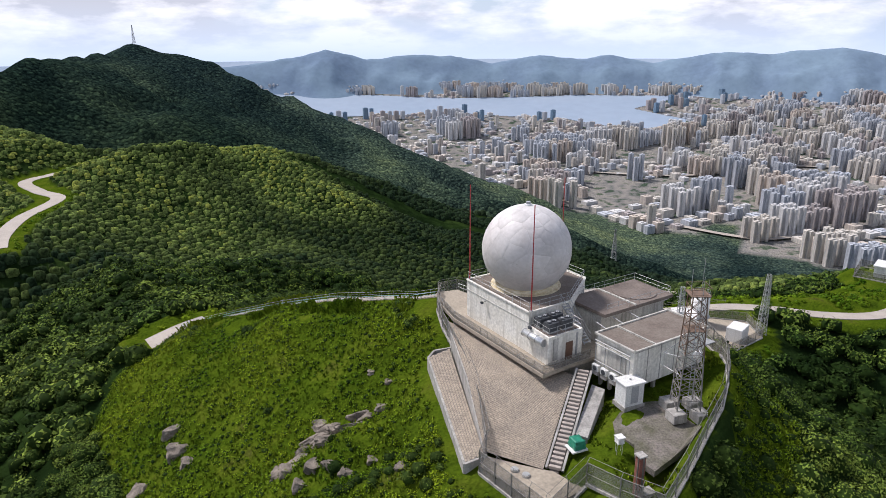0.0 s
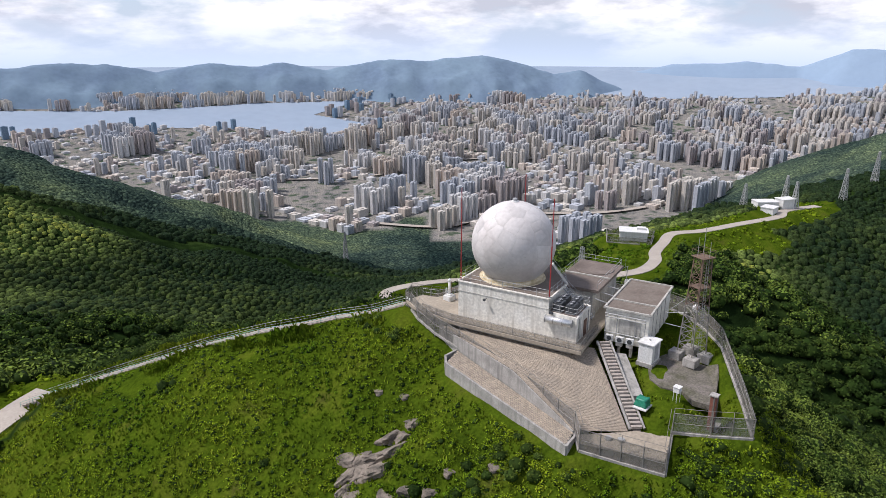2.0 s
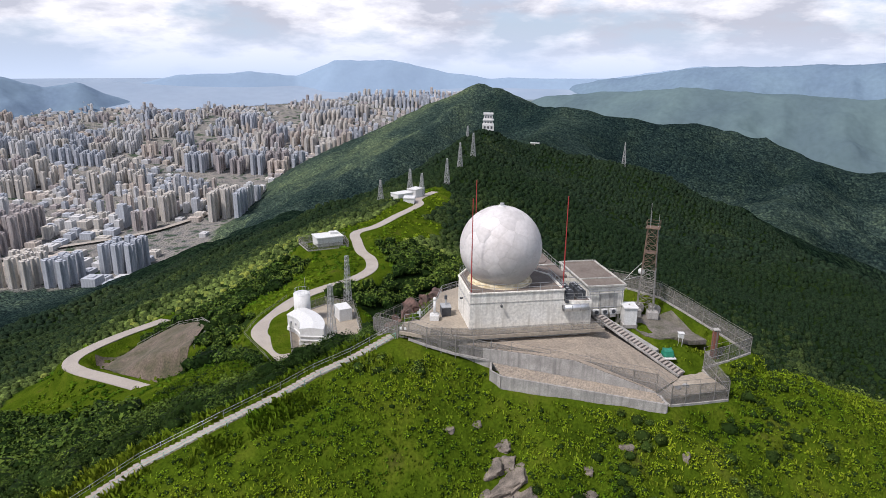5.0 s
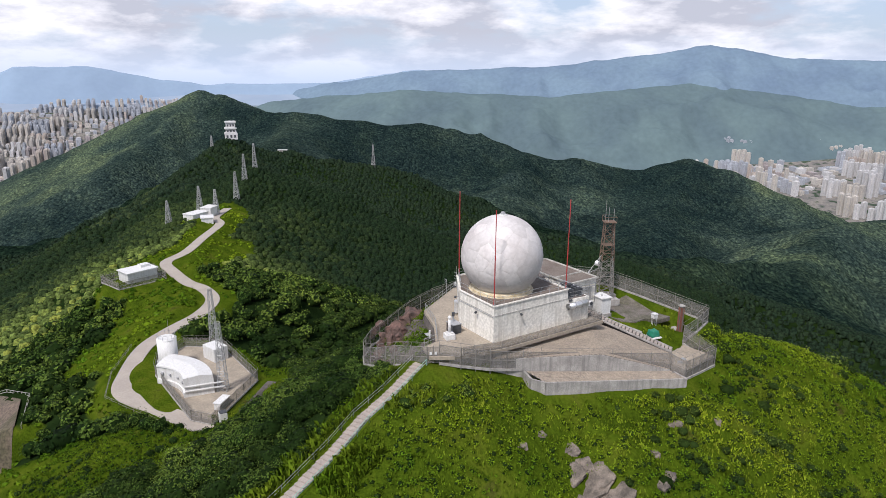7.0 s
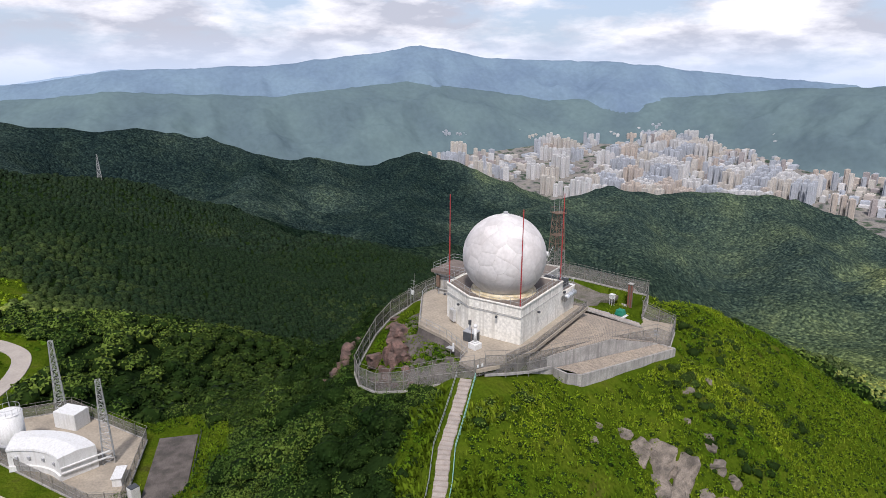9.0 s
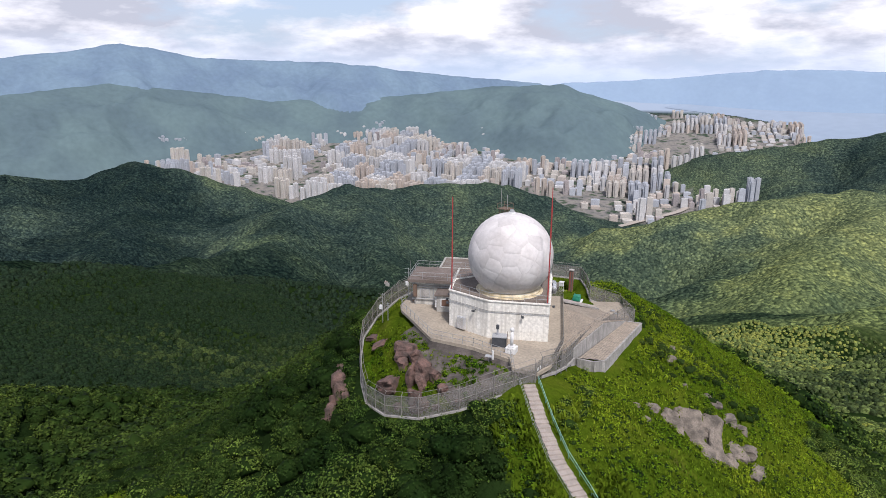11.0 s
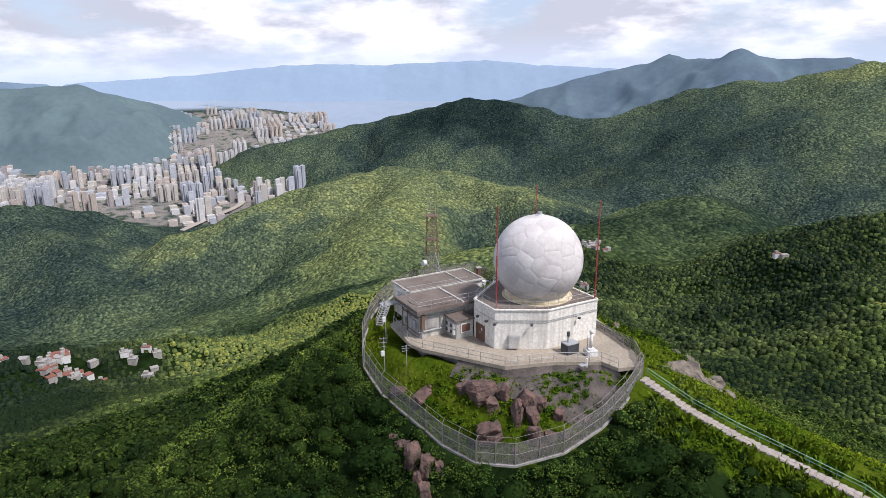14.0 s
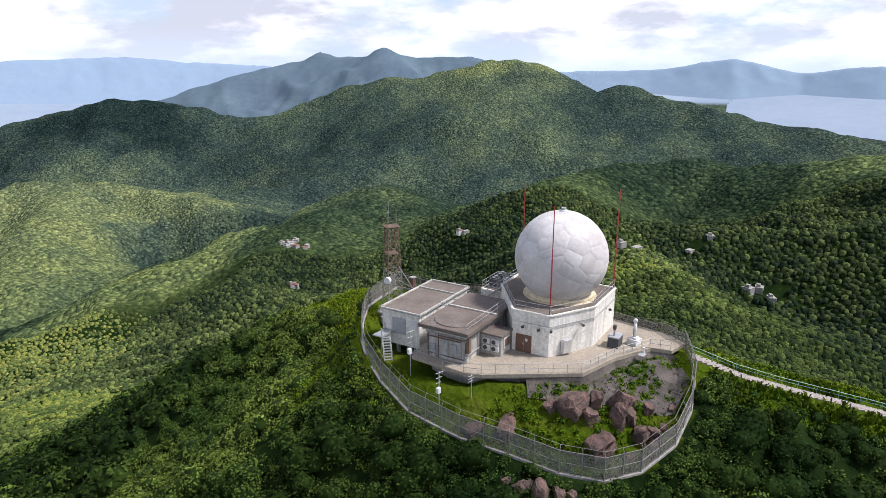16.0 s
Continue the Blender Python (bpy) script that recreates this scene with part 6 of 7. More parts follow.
wood("bright weeds and low bushes among the boulders", x[k], y[k], 0.25, 0.7, 56, 0.17, 0.6, M_LEAFB, 0.2, "weeds")


def rock(name, label, c, s, seed, mat, rz=0.0, group="", sub=3, tilt=0.0, blocky=False):
    """A rock: a ball cut by joint planes, roughened; blocky ones break along three joint sets."""
    bm = B()
    bmesh.ops.create_icosphere(bm, subdivisions=sub, radius=1.3 if blocky else 1)
    rng = random.Random(seed)
    if blocky:
        axes = [Vector(a) for a in ((1, 0, 0), (-1, 0, 0), (0, 1, 0), (0, -1, 0), (0, 0, 1), (0, 0, -1))]
        planes = [((a + Vector((rng.gauss(0, 0.16), rng.gauss(0, 0.16), rng.gauss(0, 0.16)))).normalized(), rng.uniform(0.72, 0.95)) for a in axes]
        planes += [(Vector((rng.gauss(0, 1), rng.gauss(0, 1), rng.gauss(0, 1))).normalized(), rng.uniform(0.95, 1.1)) for _ in range(5)]
    else:
        planes = [(Vector((rng.gauss(0, 1), rng.gauss(0, 1), rng.gauss(0, 0.8))).normalized(), rng.uniform(0.55, 0.85)) for _ in range(9)]
    for v in bm.verts:
        p = v.co.copy()
        for nn, d in planes:
            e = p.dot(nn) - d
            if e > 0:
                p -= nn * e * (0.97 if blocky else 0.9)
        if blocky:      # ledges along the bedding
            k = math.floor(p.z * 3.1 + 0.5 * p.x + seed)
            q = math.sin(k * 12.9 + seed) * 0.5
            p = Vector((p.x * (1 + 0.13 * q), p.y * (1 + 0.17 * math.sin(k * 4.7)), p.z))
            p += Vector((noise.noise(p * 1.7 + Vector((seed, 5, 0))), noise.noise(p * 1.7 + Vector((5, seed, 0))), 0.4 * noise.noise(p * 1.7))) * 0.16
        p *= 1 + 0.07 * noise.noise(p * 2.2 + Vector((seed, 0, 0))) + 0.05 * noise.noise(p * 6 + Vector((0, seed, 0)))
        v.co = p
    for v in bm.verts:
        v.co = Vector((v.co.x * s[0], v.co.y * s[1], v.co.z * s[2]))
    ob = part(name, bm, mat)
    ob.matrix_basis = Matrix.Translation(c) @ Matrix.Rotation(radians(rz), 4, "Z") @ Matrix.Rotation(radians(tilt), 4, "Y")
    return tagged(ob, label, "rock", group)


def on_ground(x, y, dz):
    return (x, y, ground_at(x, y) + dz)


for i, (x, y, a, b, h, rz) in enumerate(((6.6, 12.3, 1.7, 1.3, 1.5, 20), (4.2, 13.0, 0.9, 0.7, 1.5, 60), (5.7, 16.0, 1.4, 1.2, 1.15, 10), (1.9, 14.0, 1.1, 0.95, 2.1, 120),
                                         (0.9, 16.3, 0.85, 0.8, 1.4, 30), (0.3, 13.6, 0.8, 0.7, 1.3, 80), (-0.4, 16.6, 0.9, 0.7, 1.2, 150), (-2.2, 16.2, 0.45, 0.4, 0.5, 0),
                                         (13.2, 10.6, 1.5, 0.9, 0.5, 40), (16.4, 9.2, 1.2, 0.8, 0.5, 10), (3.0, 17.4, 0.5, 0.4, 0.45, 0), (-4.5, 14.9, 0.5, 0.4, 0.4, 20), (2.9, 15.0, 0.8, 0.6, 1.9, 100), (1.2, 15.0, 0.6, 0.5, 1.7, 40), (5.4, 13.9, 0.8, 0.7, 1.0, 0), (-1.6, 14.4, 0.6, 0.5, 0.9, 70), (8.6, 11.4, 0.8, 0.7, 0.8, 15), (0.2, 17.4, 0.5, 0.45, 0.8, 65))):
    rock("boulder", "angular reddish boulder among weeds on the fenced slope", on_ground(x, y, 0.18 * h), (a, b, h), i + 3, M_ROCKR, rz, "boulders on the fenced slope", 4, 10 + 5 * (i % 3), True)
# the cliff: slabs dipping out of the spur
for i, (x, y, z, a, b, h, rz, tilt) in enumerate(((-23.4, -11.0, -8.6, 2.6, 1.5, 1.5, 125, 22), (-21.4, -9.6, -9.2, 2.2, 1.6, 1.4, 118, 25), (-24.8, -9.6, -10.2, 2.5, 1.3, 1.7, 130, 28),
                                                  (-22.6, -8.4, -11.2, 2.2, 1.5, 1.6, 120, 20), (-25.6, -8.2, -12.4, 1.9, 1.4, 1.8, 132, 26), (-23.8, -7.0, -13.2, 1.8, 1.5, 1.7, 115, 18),
                                                  (-19.4, -8.0, -9.6, 1.7, 1.2, 1.2, 110, 24), (-17.6, -6.6, -9.2, 1.3, 0.9, 0.9, 100, 15), (-20.4, -7.0, -11.0, 1.7, 1.2, 1.4, 122, 20),
                                                  (-25.2, -6.2, -14.6, 1.6, 1.3, 1.5, 128, 15), (-26.6, -9.6, -12.0, 1.3, 1.0, 1.5, 140, 30), (-26.8, -11.6, -10.4, 1.5, 1.1, 1.3, 150, 18))):
    rock("rock_outcrop", "jointed grey-brown granite slab of the cliff below the station", (x, y, ground_at(x, y) - 0.5 * h), (a * 0.95, b, h * 0.85), i + 140, M_ROCK, rz, "slabs of the cliff", 4, tilt * 1.4, True)
for i, (x, y, a, b, h, rz, dz) in enumerate(((-27.5, -13.0, 1.6, 1.1, 1.0, 10, -0.2), (-24.0, -15.0, 1.4, 1.0, 0.9, 60, -0.2), (-22.0, -16.0, 1.2, 0.9, 0.8, 30, -0.2), (-20.2, -17.2, 1.0, 0.8, 0.7, 80, -0.2), (-25.5, -16.4, 1.2, 0.9, 0.9, 15, -0.1),
                                             (-17.5, -16.5, 0.8, 0.6, 0.6, 20, -0.1), (-14.0, -20.0, 0.9, 0.6, 0.6, 70, -0.1), (-17.0, -3.5, 0.7, 0.5, 0.4, 10, -0.1), (-29.5, -12.0, 1.6, 1.0, 1.3, 100, -0.3),
                                             (-19.5, -1.0, 0.7, 0.5, 0.4, 90, -0.1), (-47.0, 1.0, 2.4, 1.6, 1.3, 30, -0.4), (-51.0, -3.0, 2.2, 1.4, 1.3, 100, -0.4), (-44.0, -3.0, 1.6, 1.0, 1.0, 0, -0.3),
                                             (-49.0, 4.5, 1.8, 1.0, 1.5, 60, -0.4), (-11.5, -26.0, 0.7, 0.5, 0.6, 0, -0.1))):
    rock("rock_outcrop", "weathered grey-brown granite rock breaking through the grass", on_ground(x, y, dz - 0.3 * h), (a, b, h), i + 40, M_ROCK, rz, "granite rocks on the ridge", 3, 8, True)
for i, (x, y, a, b, h, rz) in enumerate(((14.8, 16.8, 0.8, 0.7, 2.6, 0), (13.6, 17.6, 0.9, 0.7, 3.0, 30), (12.2, 18.4, 0.8, 0.6, 2.4, 60), (12.4, 20.2, 0.8, 0.6, 2.2, 20), (11.4, 21.4, 0.7, 0.5, 1.9, 50), (16.2, 15.4, 0.6, 0.5, 1.5, 0), (13.2, 19.0, 0.6, 0.5, 2.3, 80), (15.6, 16.2, 0.5, 0.5, 1.9, 45), (11.0, 18.8, 0.5, 0.5, 1.2, 10))):
    rock("rock_outcrop", "tall split reddish rock below the fence", on_ground(x, y, -0.05 * h), (a, b, h * 0.9), i + 80, M_ROCKR, rz, "split rocks below the fence", 4, 5, True)


def slope_patch(label, top, bottom, mat, nu=60, nv=22):
    bm = B()

    def along_line(pts, u):
        n = len(pts) - 1
        k = min(int(u * n), n - 1)
        return Vector(pts[k]).lerp(Vector(pts[k + 1]), u * n - k)
    P = [[along_line(top, i / nu).lerp(along_line(bottom, i / nu), j / nv) for j in range(nv + 1)] for i in range(nu + 1)]
    G = ground(np.array([[p.x for p in row] for row in P]), np.array([[p.y for p in row] for row in P]))
    g = []
    for i in range(nu + 1):
        row = []
        for j in range(nv + 1):
            p = P[i][j]
            lump = 0.22 * noise.noise(Vector((p.x, p.y, 0)) * 0.9) + 0.1 * noise.noise(Vector((p.x, p.y, 3)) * 2.5)
            f = min(1, j / 2)
            row.append(bm.verts.new((p.x, p.y, p.z * (1 - f) + (G[i, j] + 0.16 + lump) * f)))
        g.append(row)
    for i in range(nu):
        for j in range(nv):
            bm.faces.new((g[i][j], g[i][j + 1], g[i + 1][j + 1], g[i + 1][j]))
    bmesh.ops.recalc_face_normals(bm, faces=bm.faces)
    return tagged(part("rock_slope", bm, mat, None, "", True), label, "slope", kind="structure")


top = [(9.5, 8.0, -0.3), (4.1, 10.45, -0.3), (-1.4, 8.95, -0.3), (-6.8, 8.6, -0.3), (-8.6, 10.6, -0.5)]
bot = [(10.4, 9.8, 0), (4.9, 13.0, 0), (-0.6, 14.0, 0), (-4.2, 15.6, 0), (-8.6, 13.2, 0)]
slope_patch("dark sprayed-concrete slope under the rear terrace", top, [(p[0], p[1], ground_at(p[0], p[1]) + 0.15) for p in bot], M_SHOT)

# ---- the southern yard ----
PEN = [(-5.6, -21.9), (-6.2, -23.6), (-0.6, -29.6), (3.0, -26.6), (0.6, -24.2), (-2.5, -23.2)]
tagged(part("pen_floor", prism(B(), PEN, -6.6, -4.65), M_SLAB), "concrete floor of the low fenced pen", "floor", kind="structure")
for x, y in ((-3.0, -24.1), (-2.0, -24.9)):
    t = thing("manhole_cover", "round grey concrete manhole cover on the pen floor", "manhole", "manhole covers of the pen")
    part("collar", cyl(B(), (x, y), 0.42, 0.4, -4.66, -4.48, 20), M_CONC, t)
    part("lid", cyl(B(), (x, y), 0.33, 0.32, -4.48, -4.42, 20), M_STEEL, t)
bm = B()
prism(bm, [(8.2, -17.4), (10.4, -15.9), (12.8, -15.6), (15.2, -19.6), (15.0, -21.4), (13.6, -22.9), (11.4, -24.6), (9.2, -26.6), (8.0, -24.6), (8.4, -22.6), (7.0, -20.8), (7.2, -18.8)], -3.4, 0)
for v in bm.verts:
    if v.co.z > -1:
        v.co.z = max(-2.9, ground_at(v.co.x, v.co.y)) + 0.13
tagged(part("rock_pavement", bm, M_YARD), "dark bare rock floor of the southern yard", "rock floor", kind="structure")


def build_yard_stair():
    t = thing("concrete_stair", "long narrow concrete stair with moss beside the paved slope", "stair", kind="structure")
    a, b = Vector((5.3, -12.6, -0.15)), Vector((0.7, -24.2, -4.35))
    d = b - a
    rz = math.degrees(math.atan2(d.y, d.x))
    n = 25
    for k in range(n):
        p = a.lerp(b, (k + 0.5) / n)
        part("step", box(B(), (p.x, p.y, p.z - 0.12), (d.xy.length / n * 0.78, 1.15, 0.3), rz, 0.015), M_STEP, t)
    s = Vector((-d.y, d.x, 0)).normalized() * 0.78
    for q in (s, -s):
        bm = beam(B(), a + q - Vector((0, 0, 0.1)), b + q - Vector((0, 0, 0.1)), 0.26)
        part("kerb", bm, M_CONC, t)
    part("bed", beam(B(), a - Vector((0, 0, 0.75)), b - Vector((0, 0, 0.75)), 1.0), M_SHOT, t)


build_yard_stair()
bm = prism(B(), [(5.95, -13.9), (7.2, -14.6), (4.3, -21.0), (3.1, -20.5)], -4.2, 0)
for v in bm.verts:
    if v.co.z > -1:
        v.co.z = -1.3 + 0.26 * (v.co.y + 13.9)
tagged(part("concrete_pad", bm, M_CONC), "long sloping pale concrete pad beside the stair", "pad", kind="structure")


def build_tarp():
    t = thing("covered_pallet", "green tarpaulin draped over goods on a pallet", "tarpaulin")
    z = -3.35
    part("pallet", box(B(), (3.0, -22.3, z), (1.5, 1.7, 0.14), -66), M_WHITE, t)
    bm = B()
    box(bm, (0, 0, 0), (1.35, 1.2, 0.85))
    bmesh.ops.subdivide_edges(bm, edges=bm.edges[:], cuts=5, use_grid_fill=True)
    for v in bm.verts:
        if v.co.z > 0:
            v.co.x *= 0.86; v.co.y *= 0.86
        v.co += Vector((0.07 * noise.noise(v.co * 3), 0.07 * noise.noise(v.co * 3 + Vector((5, 0, 0))), 0.10 * noise.noise(v.co * 2.6)))
    bmesh.ops.transform(bm, matrix=pose(3.05, -22.2, z + 0.5, 0, 0, -66), verts=bm.verts)
    part("tarpaulin", bm, M_GREEN, t, "", True)


build_tarp()


def build_white_box():
    t = thing("meter_hut", "small white cabinet hut with a flat overhanging lid", "hut")
    c = (9.35, -16.1)
    rz = math.degrees(math.atan2(-14.6 + 15.7, 10.1 - 7.6))
    part("body", box(B(), (*c, -0.85), (2.25, 1.75, 2.5), rz, 0.02), M_WHITE, t)
    part("lid", box(B(), (*c, 0.46), (2.6, 2.05, 0.14), rz, 0.03), M_WHITE, t)
    d = Vector((math.cos(radians(rz - 90)), math.sin(radians(rz - 90)))) * 0.89
    door = part("door", box(B(), (c[0] + d.x, c[1] + d.y, -0.75), (0.9, 0.04, 1.9), rz), M_GREY, t)
    part("vent", cyl(B(), c, 0.12, 0.12, 0.53, 0.66, 10), M_STEEL, t)
    part("plinth", box(B(), (*c, -2.25), (2.5, 2.0, 0.5), rz), M_CONC, t)


build_white_box()


def build_louvre_screen():
    t = thing("instrument_screen", "small white louvred instrument screen on a stand", "instrument screen")
    x, y = 6.75, -23.4
    g = ground_at(x, y)
    for dx in (-0.25, 0.25):
        for dy in (-0.25, 0.25):
            rod("leg", t, (x + dx, y + dy, g - 0.1), (x + dx, y + dy, g + 1.1), 0.06, M_WHITE)
    part("box", box(B(), (x, y, g + 1.4), (0.62, 0.62, 0.6), 20), M_WHITE, t)
    for k in range(5):
        part("slat", box(B(), (x, y, g + 1.16 + k * 0.12), (0.68, 0.68, 0.03), 20), M_WHITE, t)
    part("lid", box(B(), (x, y, g + 1.76), (0.8, 0.8, 0.06), 20), M_WHITE, t)


build_louvre_screen()


def build_brick_pillar():
    t = thing("brick_pillar", "square red-brick pillar with a concrete cap", "pillar")
    x, y = 7.54, -27.6
    g = ground_at(x, y) - 0.1
    bm0 = B(); box(bm0, (0, 0, 0), (0.27, 0.125, 0.085)); me = unit_mesh("brick", bm0, M_BRICKP)
    part("core", box(B(), (x, y, (g - 0.55) / 2), (0.58, 0.58, -0.55 - g)), M_JOINT, t)
    rows = int((-0.5 - g) / 0.105)
    for r in range(rows):
        for k in range(4):
            a = k * 90
            for s in (-0.15, 0.15):
                sh = 0.06 if (r + k) % 2 else -0.06
                p = Matrix.Translation((x, y, g + 0.05 + r * 0.105)) @ Matrix.Rotation(radians(a + 25), 4, "Z") @ Matrix.Translation((s + sh * 0.3, -0.26, 0))
                shared("brick", me, t, p)
    part("cap", box(B(), (x, y, -0.4), (0.85, 0.85, 0.14), 25, 0.02), M_CONC, t)
    part("footing", box(B(), (x + 0.9, y + 0.3, g + 0.15), (1.3, 1.0, 0.5), 25), M_CONC, t)


build_brick_pillar()


def lattice(name, label, group, foot, h, w0, w1, bays, mat, mat2=None, bar=0.09, extras=True):
    """A four-legged lattice tower standing at foot."""
    t = thing(name, label, "mast", group)
    f = Vector(foot)
    cs = [(-1, -1), (1, -1), (1, 1), (-1, 1)]

    def at(c, s):
        w = (w0 + (w1 - w0) * s) / 2
        return f + Vector((c[0] * w, c[1] * w, h * s))
    for c in cs:
        rod("leg", t, at(c, 0), at(c, 0.5), bar * 1.4, mat, 4)
        rod("leg", t, at(c, 0.5), at(c, 1), bar * 1.3, mat2 or mat, 4)
    for b in range(bays):
        s0, s1 = b / bays, (b + 1) / bays
        m = mat if s0 < 0.5 else (mat2 or mat)
        for k in range(4):
            a, c = cs[k], cs[(k + 1) % 4]
            rod("brace", t, at(a, s0), at(c, s1), bar * 0.7, m, 4)
            rod("brace", t, at(c, s0), at(a, s1), bar * 0.7, m, 4)
            rod("tie", t, at(a, s1), at(c, s1), bar * 0.8, m, 4)
    return t


def build_tower():
    x, y, z = 14.55, -17.75, -1.55
    t = lattice("lattice_tower", "tall galvanised lattice radio tower, rusty towards its top", "", (x, y, z), 12.3, 2.3, 1.35, 10, M_FENCE, M_RUST, 0.10)
    for dx in (-1.25, 1.25):
        for dy in (-1.25, 1.25):
            part("footing", box(B(), (x + dx * 0.95, y + dy * 0.95, z - 0.35), (1.5, 1.5, 1.0), 18, 0.04), M_CONC, t, "stained concrete footing")
    part("platform", box(B(), (x, y, z + 12.25), (1.9, 1.9, 0.08)), M_RUST, t)
    part("platform", box(B(), (x, y, z + 8.6), (1.7, 1.7, 0.06)), M_RUST, t)
    for dx in (-0.9, 0.9):
        for dy in (-0.9, 0.9):
            rod("guard_post", t, (x + dx, y + dy, z + 12.25), (x + dx, y + dy, z + 13.1), 0.05, M_RUST)
    for a, b in (((-0.9, -0.9), (0.9, -0.9)), ((0.9, -0.9), (0.9, 0.9)), ((0.9, 0.9), (-0.9, 0.9)), ((-0.9, 0.9), (-0.9, -0.9))):
        rod("guard_rail", t, (x + a[0], y + a[1], z + 13.1), (x + b[0], y + b[1], z + 13.1), 0.05, M_RUST)
    for dx, dy, h in ((0.5, 0.5, 15.6), (-0.6, 0.3, 14.6), (0.2, -0.7, 14.2)):
        rod("whip_antenna", t, (x + dx, y + dy, z + 12.2), (x + dx, y + dy, z + h), 0.06, M_STEEL)
    for dx in (-0.18, 0.18):
        rod("ladder_rail", t, (x + dx, y - 1.1, z), (x + dx, y - 0.75, z + 12.2), 0.05, M_STEEL)
    for k in range(34):
        s = k / 34
        rod("ladder_rung", t, (x - 0.18, y - 1.1 + 0.35 * s, z + 12.2 * s), (x + 0.18, y - 1.1 + 0.35 * s, z + 12.2 * s), 0.035, M_STEEL, 4)
    part("drum_antenna", beam(B(), (x + 0.9, y + 0.9, z + 5.2), (x + 1.3, y + 1.3, z + 5.2), 0.7, 16), M_WHITE, t)
    for zz in (3.0, 5.0, 7.0):
        rod("cable_tray", t, (x - 0.5, y + 1.0, z + zz), (x - 1.6, y + 3.2, z + min(zz, 4.4)), 0.08, M_STEEL)


build_tower()

# ---- things on the terrace ----


def build_pot():
    t = thing("white_pillar", "white pillar with a ball top on a square white plinth", "pillar")
    x, y = -5.8, 6.95
    part("plinth", box(B(), (x, y, 0.36), (1.25, 1.25, 0.72), 20, 0.04), M_WHITE, t)
    part("plinth_step", box(B(), (x, y, 0.8), (0.8, 0.8, 0.2), 20, 0.03), M_WHITE, t)
    part("shaft", cyl(B(), (x, y), 0.2, 0.17, 0.88, 2.7, 20), M_WHITE, t, "", True)
    bm = B(); bmesh.ops.create_uvsphere(bm, u_segments=16, v_segments=10, radius=0.26, matrix=Matrix.Translation((x, y, 2.88)))
    part("ball", bm, M_WHITE, t, "", True)
    rod("red_rod", t, (x + 0.45, y + 0.3, 0.7), (x + 0.45, y + 0.3, 2.6), 0.06, M_RUST)


build_pot()


def build_generator():
    t = thing("generator_box", "dark grey cabinet with a sloped light lid and a black flue", "cabinet")
    x, y = -3.5, 6.35
    part("body", box(B(), (x, y, 0.6), (1.7, 1.25, 1.2), 33, 0.03), M_DARK, t)
    part("lid", box(B(), (x, y, 1.26), (1.8, 1.35, 0.12), 33, 0.03), M_GREY, t)
    part("flue", cyl(B(), (x + 0.25, y + 0.1), 0.12, 0.12, 1.3, 2.1, 14), M_GREY, t)
    part("flue_cap", cyl(B(), (x + 0.25, y + 0.1), 0.2, 0.2, 2.1, 2.6, 14), M_DARK, t)


build_generator()
for x, y, h, lab in ((18.5, 5.6, 4.6, "thin grey instrument mast with cross arms beside the terrace"), (19.2, -0.4, 5.4, "grey twin-pole antenna mast beside the terrace"), (15.6, 7.2, 2.6, "short grey cable post on the fenced slope")):
    g = ground_at(x, y)
    t = thing("instrument_mast", lab, "mast", "instrument masts by the terrace")
    rod("pole", t, (x, y, g - 0.2), (x, y, g + h), 0.11, M_STEEL, 8)
    for k, s in enumerate((0.98, 0.86, 0.74)):
        rod("cross_arm", t, (x - 0.6 + 0.2 * k, y, g + h * s), (x + 0.5, y + 0.3, g + h * s), 0.05, M_STEEL)
    if h > 4:
        part("instrument_box", box(B(), (x + 0.15, y + 0.15, g + h * 0.55), (0.45, 0.35, 0.6), 20, 0.02), M_WHITE, t)
        rod("whip_antenna", t, (x - 0.4, y, g + h * 0.9), (x - 0.4, y, g + h + 1.2), 0.04, M_STEEL)
t = thing("solar_panel", "small solar panel with a white sensor post at the slope's edge", "solar panel")
part("panel", box(B(), (-4.6, 9.7, 0.05), (0.9, 0.7, 0.05), 25), M_GREY, t)
rod("post", t, (-4.6, 9.7, -1.6), (-4.6, 9.7, 0.05), 0.07, M_STEEL)
part("sensor", cyl(B(), (-5.0, 9.5), 0.13, 0.12, -0.3, 0.75, 12), M_WHITE, t)
c0 = (14.55, 4.35)
stair_flight("grey steel stair at the end of the equipment hut", (19.9, -6.2, 0.6), (20.6, -3.6, -1.3), 0.9, 9, M_STEEL)
tagged(part("hut_landing", box(B(), (19.7, -7.4, 0.55), (1.4, 2.6, 0.12), TURN), M_STEEL), "grey steel landing outside the equipment hut", "landing", kind="structure")
for x, y in ((19.2, -8.3), (20.3, -6.6)):
    t = thing("landing_post", "grey steel post under the hut's landing", "post", "posts of the landing")
    rod("post", t, (x, y, ground_at(x, y) - 0.3), (x, y, 1.5), 0.12, M_STEEL)
# pipe bridge behind the hut towards the tower
for k in range(3):
    t = thing("pipe_run", "grey pipe bridging between the hut and the plant wing", "pipe", "pipe runs of the hut")
    rod("pipe", t, (*off((6.7, -10.7), 0.2, 2 + k * 2.6), 2.9 + 0.1 * k), (*off((6.7, -10.7), -1.9, 2 + k * 2.6), 3.3), 0.14, M_STEEL, 8)

# ---- roads ----


